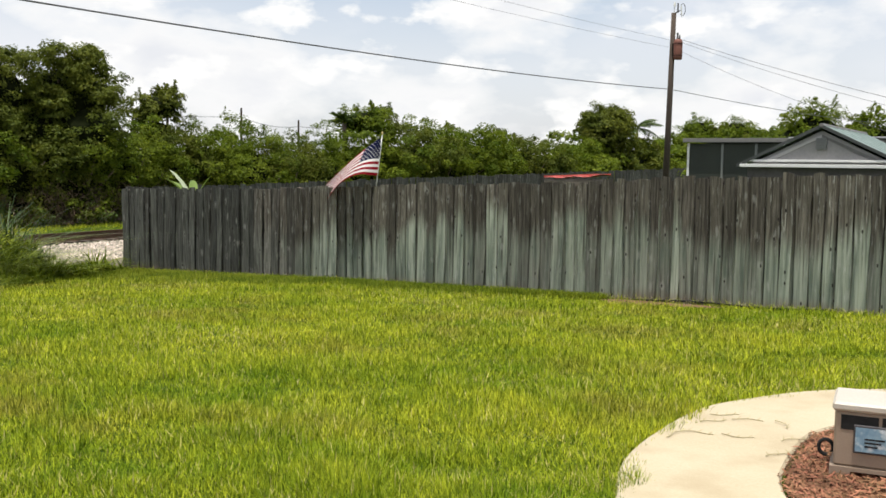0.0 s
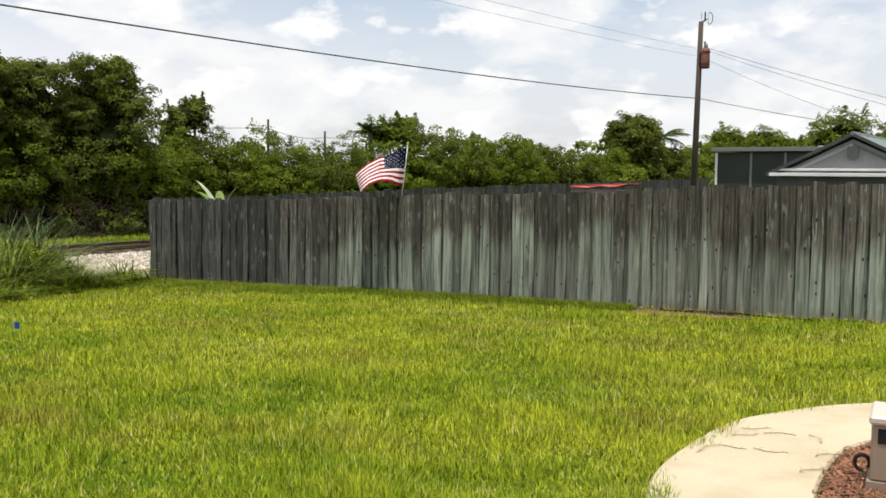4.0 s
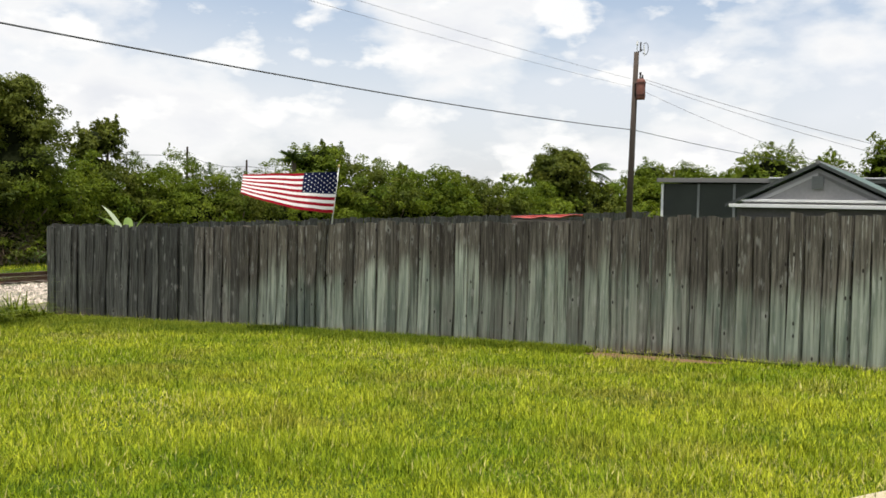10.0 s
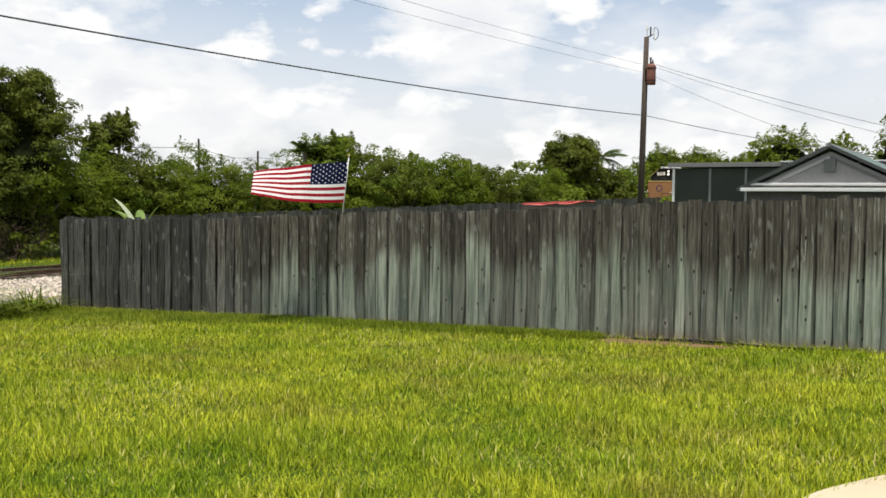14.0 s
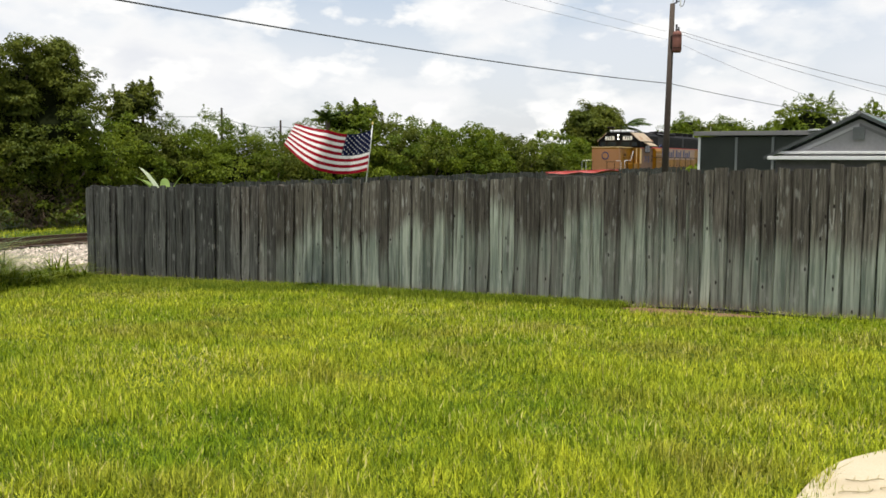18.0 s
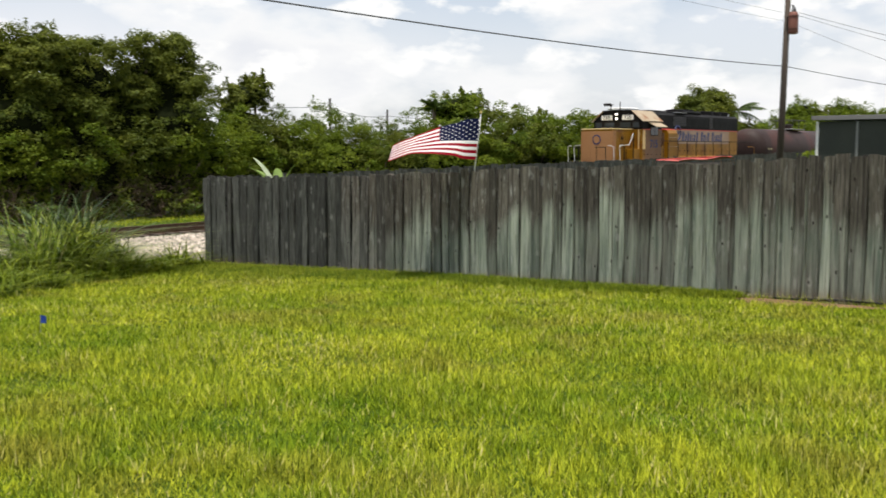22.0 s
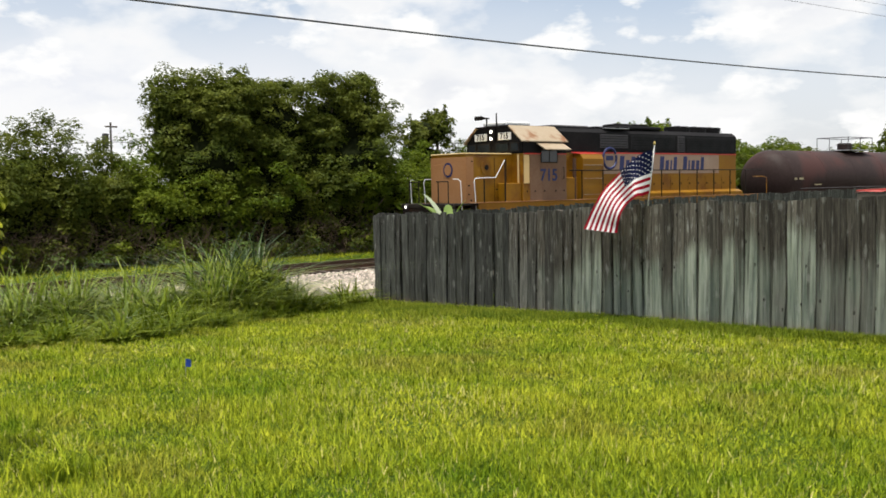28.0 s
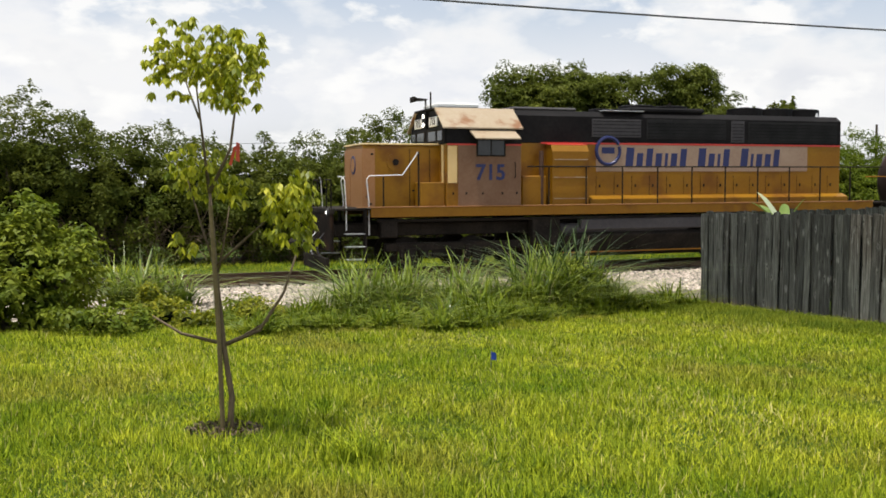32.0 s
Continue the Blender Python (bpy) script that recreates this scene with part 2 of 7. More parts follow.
    link(add(sep.outputs[0], mul(rnd, 23.0)), flat.inputs[0])
    link(add(z, mul(rnd, 57.0)), flat.inputs[1])
    link(flat.outputs[0], mpv.inputs[0])
    link(mpv.outputs[0], vor.inputs["Vector"])
    eye = vor.outputs["Distance"]
    pick = nt.nodes.new("ShaderNodeSeparateXYZ")
    link(vor.outputs["Color"], pick.inputs[0])
    some = span(pick.outputs[0], 0.60, 0.64)
    smear = add(eye, mul(calc("SUBTRACT", fleck, 0.5), 1.1))
    col = mixed(mul(span(smear, 0.20, 0.02), span(pick.outputs[1], 0.55, 0.6), 0.38), hs.outputs[0], (0.37, 0.375, 0.34))
    col = mixed(mul(span(eye, 0.080, 0.045), some, 0.92), col, (0.016, 0.013, 0.011))
    link(col, p.inputs["Base Color"])
    p.inputs["Roughness"].default_value = 0.9
    p.inputs["Specular IOR Level"].default_value = 0.25
    b = nt.nodes.new("ShaderNodeBump")
    b.inputs["Strength"].default_value = 0.6
    b.inputs["Distance"].default_value = 0.012
    link(add(grain, streak), b.inputs["Height"])
    link(b.outputs[0], p.inputs["Normal"])
    return m


WOOD = fence_material()
POST = material("old post wood", (0.12, 0.10, 0.08), (0.2, 0.17, 0.14), 0.9, s1=2, s2=40, bump=0.4)
STAKE = material("olive brown stake wood", (0.13, 0.10, 0.045), (0.20, 0.155, 0.075), 0.9, s1=3, s2=40, bump=0.3)
LAWN = material("lawn soil and thatch", (0.028, 0.058, 0.004), (0.055, 0.090, 0.008), 0.95, s1=0.5, s2=14, bump=0.6, c3=(0.062, 0.080, 0.010), s3=0.35, gloss=0.1)
BLADE = material("lawn grass", (0.158, 0.242, 0.009), (0.368, 0.405, 0.026), 0.65, s1=0.55, s2=2.2, bump=0, thin=0.30, island=0.70, c3=(0.265, 0.275, 0.030), s3=0.7, gloss=0.12)
LONGG = material("darker green grass", (0.090, 0.140, 0.008), (0.200, 0.240, 0.020), 0.65, s1=0.8, s2=3.0, bump=0, thin=0.30, island=0.45, gloss=0.12)
DEADG = material("dry lawn blades", (0.46, 0.42, 0.12), (0.58, 0.52, 0.20), 0.8, s1=2, s2=12, bump=0, thin=0.2, island=0.3, gloss=0.15)
CANE = material("dark cane leaves", (0.030, 0.060, 0.014), (0.085, 0.130, 0.040), 0.45, s1=1.0, s2=6.0, bump=0, thin=0.25, island=0.5, gloss=0.35)
REED = material("reed blades", (0.085, 0.150, 0.010), (0.290, 0.350, 0.050), 0.36, s1=1.0, s2=6.0, bump=0, thin=0.32, island=0.6, gloss=0.5)
STRAW = material("dry straw", (0.34, 0.289, 0.153), (0.442, 0.391, 0.238), 0.8, s1=2, s2=12, bump=0, thin=0.2, island=0.3)
LEAF = material("hedge leaves", (0.0602, 0.1045, 0.004977), (0.1705, 0.214, 0.01394), 0.6, s1=0.35, s2=1.6, bump=0, thin=0.36, island=0.28, gloss=0.15)
VINE = material("vine leaves", (0.050, 0.076, 0.007), (0.150, 0.168, 0.020), 0.6, s1=0.4, s2=1.8, bump=0, thin=0.36, island=0.28, gloss=0.15)
CREEPER = material("dark creeper leaves", (0.048, 0.076, 0.007), (0.150, 0.172, 0.022), 0.6, s1=0.4, s2=1.8, bump=0, thin=0.36, island=0.28, gloss=0.15)
SHRUB = material("sunlit shrub leaves", (0.09934, 0.1507, 0.008925), (0.2512, 0.2844, 0.02454), 0.55, s1=0.8, s2=4, bump=0, thin=0.36, island=0.35, gloss=0.2)
# near-black tone for crown cores, shade put into the colour
DEEP = material("painted crown shade", (0.004, 0.006, 0.002), (0.012, 0.016, 0.004), 0.9, s1=0.6, s2=5, bump=0.6, gloss=0.05)
TWIG = material("dry brush twigs", (0.066, 0.042, 0.0245), (0.132, 0.098, 0.056), 0.9, s1=1, s2=8, bump=0, island=0.4)
YWEED = material("yellow-green weed leaves", (0.120, 0.150, 0.010), (0.330, 0.330, 0.022), 0.5, s1=1.5, s2=8, bump=0, thin=0.40, island=0.5, gloss=0.25)
LIME = material("young tree leaves", (0.20, 0.26, 0.012), (0.50, 0.49, 0.03), 0.45, s1=1.5, s2=8, bump=0, thin=0.42, island=0.5, gloss=0.3)
PALM = material("palm fronds", (0.040, 0.072, 0.014), (0.095, 0.135, 0.032), 0.6, s1=1, s2=6, bump=0, thin=0.25, island=0.3, gloss=0.15)
BARK = material("bark", (0.075, 0.055, 0.038), (0.17, 0.135, 0.095), 0.9, s1=3, s2=40, bump=0.6, stretch=(1, 1, 0.3))
POLEW = material("dark weathered pole wood", (0.036, 0.026, 0.020), (0.075, 0.054, 0.040), 0.9, s1=2, s2=30, bump=0.4, stretch=(1, 1, 0.15))
GRAVEL = material("ballast gravel", (0.095, 0.078, 0.062), (0.190, 0.160, 0.130), 0.95, s1=4, s2=26, bump=0.8)
STONE = material("ballast stones", (0.240, 0.200, 0.160), (0.460, 0.405, 0.335), 0.9, s1=6, s2=40, bump=0.3, island=0.75)
RAIL = material("rusty rail steel", (0.07, 0.035, 0.02), (0.13, 0.07, 0.045), 0.7, 0.3, s1=3, s2=40, bump=0.2)
RAILTOP = material("polished rail head", (0.12, 0.095, 0.08), (0.20, 0.17, 0.145), 0.5, 0.4, s1=3, s2=60, bump=0.05)
TIE = material("creosoted tie wood", (0.035, 0.025, 0.02), (0.09, 0.065, 0.05), 0.9, s1=3, s2=40, bump=0.5, rand=0.3)
CONC = material("pale concrete", (0.43, 0.3655, 0.2494), (0.4988, 0.4343, 0.3139), 0.9, s1=1.2, s2=60, bump=0.15, c3=(0.3784, 0.3096, 0.2021), s3=1.1, gloss=0.2)
MULCH = material("bark mulch", (0.14, 0.055, 0.026), (0.34, 0.17, 0.085), 0.9, s1=5, s2=40, bump=0.3, island=0.6)
BOXP = material("taupe moulded plastic", (0.264, 0.198, 0.1452), (0.2992, 0.2288, 0.1716), 0.55, s1=3, s2=80, bump=0.05)
BOXT = material("pale plastic lid", (0.4472, 0.4042, 0.344), (0.516, 0.473, 0.4128), 0.5, s1=3, s2=80, bump=0.05)
BLACK = material("black shadow plastic", (0.012, 0.012, 0.012), (0.025, 0.025, 0.025), 0.7, bump=0, gloss=0.15)
YEL = material("locomotive yellow paint", (0.2275, 0.09882, 0.002647), (0.2731, 0.1324, 0.004412), 0.45, s1=0.8, s2=12, bump=0.03, c3=(0.1593, 0.06177, 0.004412), s3=0.9, gloss=0.3)
FADE = material("faded pinkish paint patch", (0.170, 0.094, 0.054), (0.215, 0.130, 0.080), 0.6, s1=1.2, s2=14, bump=0.03, gloss=0.2)
PALE = material("chalky faded lettering panel", (0.30, 0.205, 0.145), (0.38, 0.28, 0.20), 0.6, s1=1.2, s2=14, bump=0.03, gloss=0.2)
SOIL = material("bare reddish soil", (0.144, 0.08352, 0.04896), (0.216, 0.1325, 0.08064), 0.95, s1=3, s2=30, bump=0.4, gloss=0.1)
TWIGB = material("sapling bark", (0.085, 0.060, 0.034), (0.160, 0.118, 0.070), 0.85, s1=4, s2=50, bump=0.4, stretch=(1, 1, 0.4))
NOSE = material("sun-faded nose paint", (0.3326, 0.1593, 0.06126), (0.3851, 0.2, 0.08986), 0.5, s1=0.8, s2=12, bump=0.03, gloss=0.25)
DARK = material("locomotive black paint", (0.0055, 0.00495, 0.0055), (0.0143, 0.0132, 0.0132), 0.65, s1=0.7, s2=10, bump=0.05, gloss=0.12)
GREY = material("dusty grey panel", (0.055, 0.052, 0.056), (0.085, 0.08, 0.082), 0.7, s1=0.8, s2=10, bump=0.05, gloss=0.2)
REDP = material("red stripe paint", (0.48, 0.03, 0.02), (0.55, 0.05, 0.03), 0.45, bump=0)
BLUEP = material("blue lettering paint", (0.0117, 0.0182, 0.08775), (0.0182, 0.0273, 0.117), 0.5, bump=0)
TAN = material("rust-stained tan roof", (0.3518, 0.2686, 0.1727), (0.3966, 0.3198, 0.2239), 0.6, s1=1, s2=10, bump=0.05, c3=(0.2303, 0.1023, 0.03838), s3=1.6)
WHITEP = material("white enamel paint", (0.72, 0.72, 0.70), (0.80, 0.80, 0.78), 0.45, s1=2, s2=30, bump=0.02)
RUSTY = material("rust-stained black paint", (0.006, 0.005, 0.0045), (0.020, 0.013, 0.009), 0.85, 0.0, s1=1.5, s2=9, bump=0.3, c3=(0.036, 0.019, 0.011), s3=2.0, gloss=0.12)
GRIME = material("grimy running gear", (0.012, 0.0102, 0.0084), (0.033, 0.027, 0.0216), 0.8, 0.2, s1=1.5, s2=14, bump=0.3, gloss=0.15)
TANK = material("black tank paint", (0.026, 0.015, 0.013), (0.044, 0.027, 0.024), 0.6, s1=0.5, s2=8, bump=0.05, c3=(0.06, 0.026, 0.022), s3=0.5, gloss=0.2)
STEEL = material("galvanised steel", (0.35, 0.36, 0.37), (0.48, 0.49, 0.50), 0.45, 0.7, s1=4, s2=40, bump=0.05)
SCREEN = material("dark insect screen", (0.020, 0.025, 0.020), (0.038, 0.044, 0.034), 0.8, s1=1, s2=60, bump=0.05)
ALU = material("bronze aluminium frame", (0.16, 0.17, 0.16), (0.22, 0.23, 0.22), 0.5, 0.3, bump=0)
SIDING = material("grey vinyl siding", (0.15, 0.145, 0.14), (0.19, 0.185, 0.18), 0.7, s1=1, s2=20, bump=0.03)
SHEDW = material("dark shed boards", (0.062, 0.057, 0.054), (0.095, 0.088, 0.084), 0.8, s1=1, s2=20, bump=0.05)
GABLE = material("pale grey gable boards", (0.27, 0.262, 0.255), (0.34, 0.33, 0.32), 0.7, s1=1, s2=20, bump=0.03)
SHINGLE = material("grey green metal roofing", (0.26, 0.33, 0.31), (0.34, 0.41, 0.39), 0.45, 0.2, s1=1, s2=20, bump=0.05)
CLOTHR = material("red flag cloth", (0.27, 0.006, 0.018), (0.34, 0.010, 0.024), 0.8, s1=4, s2=60, bump=0.03, thin=0.35, gloss=0.1)
CLOTHW = material("white flag cloth", (0.7776, 0.7668, 0.756), (0.864, 0.8532, 0.8424), 0.8, s1=4, s2=60, bump=0.03, thin=0.35, gloss=0.1)
CLOTHB = material("navy flag cloth", (0.007, 0.010, 0.040), (0.010, 0.014, 0.055), 0.8, s1=4, s2=60, bump=0.03, thin=0.35, gloss=0.1)
CABLE = material("weathered cable", (0.05, 0.05, 0.055), (0.09, 0.09, 0.095), 0.6, bump=0)
GLASS = material("dark window glass", (0.015, 0.02, 0.022), (0.03, 0.035, 0.04), 0.08, bump=0)
LAMPG = bpy.data.materials.new("lit headlight lens")
LAMPG.use_nodes = True
LAMPG.node_tree.nodes["Principled BSDF"].inputs["Emission Color"].default_value = (1.0, 0.93, 0.8, 1)
LAMPG.node_tree.nodes["Principled BSDF"].inputs["Emission Strength"].default_value = 4.0
REDT = material("red roofing tarp", (0.385, 0.049, 0.035), (0.462, 0.084, 0.063), 0.6, bump=0.05)
BLUEF = material("blue marker film", (0.02, 0.06, 0.42), (0.03, 0.09, 0.5), 0.5, bump=0, thin=0.2)
PINKR = material("red plastic ribbon", (0.55, 0.06, 0.03), (0.62, 0.09, 0.05), 0.5, bump=0, thin=0.2)


# ---- mesh helpers ----
class Geo:
    def __init__(self):
        self.v, self.f, self.m, self.k = [], [], [], 0

    def add(self, verts, faces):
        n = len(self.v)
        self.v += [tuple(v) for v in verts]
        self.f += [tuple(i + n for i in f) for f in faces]
        self.m += [self.k] * len(faces)
        return self

    def box(self, c, s, b=0.0, rot=None):
        """A box of centre c and size s, its edges chamfered by b."""
        hx, hy, hz = (q / 2 for q in s)
        b = min(b, 0.45 * min(s))
        vs, fs = [], []
        if b <= 0:
            for x in (-hx, hx):
                for y in (-hy, hy):
                    for z in (-hz, hz):
                        vs.append((x, y, z))
            fs = [(0, 1, 3, 2), (4, 6, 7, 5), (0, 4, 5, 1), (2, 3, 7, 6), (0, 2, 6, 4), (1, 5, 7, 3)]
        else:
            ix = {}
            for sx in (-1, 1):
                for sy in (-1, 1):
                    for sz in (-1, 1):
                        for a in range(3):
                            q = [sx * (hx - b), sy * (hy - b), sz * (hz - b)]
                            q[a] = (sx * hx, sy * hy, sz * hz)[a]
                            ix[sx, sy, sz, a] = len(vs)
                            vs.append(tuple(q))
            for a in range(3):
                o, p = [i for i in range(3) if i != a]
                for s_ in (-1, 1):
                    ring = []
                    for u, w in ((-1, -1), (1, -1), (1, 1), (-1, 1)):
                        key = [0, 0, 0]
                        key[a], key[o], key[p] = s_, u, w
                        ring.append(ix[(*key, a)])
                    fs.append(tuple(ring))
                for u in (-1, 1):
                    for w in (-1, 1):
                        k1, k2 = [0, 0, 0], [0, 0, 0]
                        k1[a], k1[o], k1[p] = -1, u, w
                        k2[a], k2[o], k2[p] = 1, u, w
                        fs.append((ix[(*k1, o)], ix[(*k2, o)], ix[(*k2, p)], ix[(*k1, p)]))
            for sx in (-1, 1):
                for sy in (-1, 1):
                    for sz in (-1, 1):
                        fs.append((ix[sx, sy, sz, 0], ix[sx, sy, sz, 1], ix[sx, sy, sz, 2]))
        c = Vector(c)
        if rot is not None:
            vs = [rot @ Vector(v) + c for v in vs]
        else:
            vs = [Vector(v) + c for v in vs]
        return self.add(vs, fs)

    def span(self, x0, x1, y0, y1, z0, z1, b=0.0):
        return self.box(((x0 + x1) / 2, (y0 + y1) / 2, (z0 + z1) / 2), (abs(x1 - x0), abs(y1 - y0), abs(z1 - z0)), b)

    def tube(self, pts, r, n=8, caps=True):
        """A round tube through points; r is one radius or one for each point."""
        pts = [Vector(p) for p in pts]
        rs = r if isinstance(r, (list, tuple)) else [r] * len(pts)
        rings = []
        vs, fs = [], []
        up = None
        for i, p in enumerate(pts):
            d = (pts[min(i + 1, len(pts) - 1)] - pts[max(i - 1, 0)]).normalized()
            if up is None:
                up = d.orthogonal().normalized()
            else:
                up = (up - d * up.dot(d))
                up = up.normalized() if up.length > 1e-4 else d.orthogonal().normalized()
            side = d.cross(up)
            rings.append(len(vs))
            for j in range(n):
                a = 2 * math.pi * j / n
                vs.append(p + (up * math.cos(a) + side * math.sin(a)) * rs[i])
        for a, b in zip(rings, rings[1:]):
            for j in range(n):
                fs.append((a + j, a + (j + 1) % n, b + (j + 1) % n, b + j))
        if caps:
            fs.append(tuple(reversed(range(rings[0], rings[0] + n))))
            fs.append(tuple(range(rings[-1], rings[-1] + n)))
        return self.add(vs, fs)

    def prism(self, poly, axis, a, b):
        """A polygon pushed along an axis from a to b. axis x: poly is (y, z); y: (x, z); z: (x, y)."""
        n = len(poly)

        def at(p, q):
            return {"x": (q, p[0], p[1]), "y": (p[0], q, p[1]), "z": (p[0], p[1], q)}[axis]

        vs = [at(p, a) for p in poly] + [at(p, b) for p in poly]
        fs = [(i, (i + 1) % n, n + (i + 1) % n, n + i) for i in range(n)]
        fs += [tuple(range(n)), tuple(range(2 * n - 1, n - 1, -1))]
        return self.add(vs, fs)

    def mesh(self, name, mats, smooth=False):
        me = bpy.data.meshes.new(name)
        me.from_pydata(self.v, [], self.f)
        for m in mats if isinstance(mats, (list, tuple)) else [mats]:
            me.materials.append(m)
        me.polygons.foreach_set("material_index", self.m)
        if smooth:
            me.polygons.foreach_set("use_smooth", [True] * len(self.f))
        bm = bmesh.new()
        bm.from_mesh(me)
        bmesh.ops.recalc_face_normals(bm, faces=bm.faces)
        bm.to_mesh(me)
        bm.free()
        me.update()
        return me


def part(name, geo, mats, parent, label="", smooth=False):
    ob = new(name, geo.mesh(name, mats, smooth))
    ob.parent = parent
    if label:
        tagged(ob, label)
    return ob


def thing(name, m, label, category, group="", kind=""):
    ob = new(name)
    ob.empty_display_size = 0.2
    ob.matrix_world = m
    return tagged(ob, label, category, group, kind)


def solid(name, geo, mats, label, category="", group="", kind="", smooth=False):
    return tagged(new(name, geo.mesh(name, mats, smooth)), label, category, group, kind)


def quads(name, verts, mat, parent=None, kind="", tri=False):
    """A mesh of loose four- (or three-) cornered faces from an array (n, 4, 3)."""
    verts = np.asarray(verts, dtype=np.float32)
    n, c = verts.shape[:2]
    me = bpy.data.meshes.new(name)
    me.vertices.add(n * c)
    me.vertices.foreach_set("co", verts.reshape(-1))
    me.loops.add(n * c)
    me.loops.foreach_set("vertex_index", np.arange(n * c, dtype=np.int32))
    me.polygons.add(n)
    me.polygons.foreach_set("loop_start", np.arange(0, n * c, c, dtype=np.int32))
    me.polygons.foreach_set("loop_total", np.full(n, c, dtype=np.int32))
    me.materials.append(mat)
    me.update(calc_edges=True)
    ob = new(name, me)
    if parent:
        ob.parent = parent
    if kind:
        tagged(ob, kind=kind)
    return ob


# ---- the lie of the land ----
TRACK_X0, TRACK_LEAN = -11.17, 0.03632
TRACK_DIR = Vector((TRACK_LEAN, 1, 0)).normalized()
TRACK_OUT = Vector((1, -TRACK_LEAN, 0)).normalized()
TRACK_TURN = -math.degrees(math.atan(TRACK_LEAN))
RAIL_Z, GRADE = -0.06, 0.0058


def ground_z(x, y):
    z = 0.04 + 0.034 * np.clip(x, 0, 25) - 0.030 * np.clip(y, -25, 0) * np.clip((np.asarray(x) + 1) / 4, 0, 1)
    far = np.clip((-3.0 - np.asarray(x)) / 4.0, 0, 1)
    bed = np.clip((4.6 - np.abs(x - TRACK_X0 - TRACK_LEAN * np.asarray(y) - 0.6)) / 1.2, 0, 1)
    # a shallow dip along the eastern part of the fence
    dip = np.clip((np.asarray(x) - 6.5) / 8.0, 0, 1) * np.clip(1 - np.abs(y) / 4.0, 0, 1)
    return z - 0.30 * far * far * (3 - 2 * far) + GRADE * np.clip(y, 0, 400) * far - 0.18 * bed - 0.095 * dip


def track_at(y, out=0.0, z=0.0):
    """A point beside the track centre line; out is positive on the yard's side."""
    return Vector((TRACK_X0 + TRACK_LEAN * y, y, RAIL_Z + GRADE * (y - 5) + z)) + TRACK_OUT * out


# ---- ground, track, path ----
def build_ground():
    xs = np.unique(np.concatenate([np.linspace(-1500, -60, 14), np.linspace(-60, -16, 12), np.linspace(-16, 26, 85), np.linspace(26, 70, 10), np.linspace(70, 1500, 14)]))
    ys = np.unique(np.concatenate([np.linspace(-1500, -50, 12), np.linspace(-50, -18, 10), np.linspace(-18, 14, 65), np.linspace(14, 160, 50), np.linspace(160, 2500, 16)]))
    X, Y = np.meshgrid(xs, ys)
    Z = ground_z(X, Y)
    g = Geo()
    nx = len(xs)
    verts = np.stack([X, Y, Z], -1).reshape(-1, 3).tolist()
    faces = [(j * nx + i, j * nx + i + 1, (j + 1) * nx + i + 1, (j + 1) * nx + i) for j in range(len(ys) - 1) for i in range(nx - 1)]
    g.add(verts, faces)
    solid("ground", g, LAWN, "grassy lawn ground sloping down to a railway", "ground", kind="structure", smooth=True)


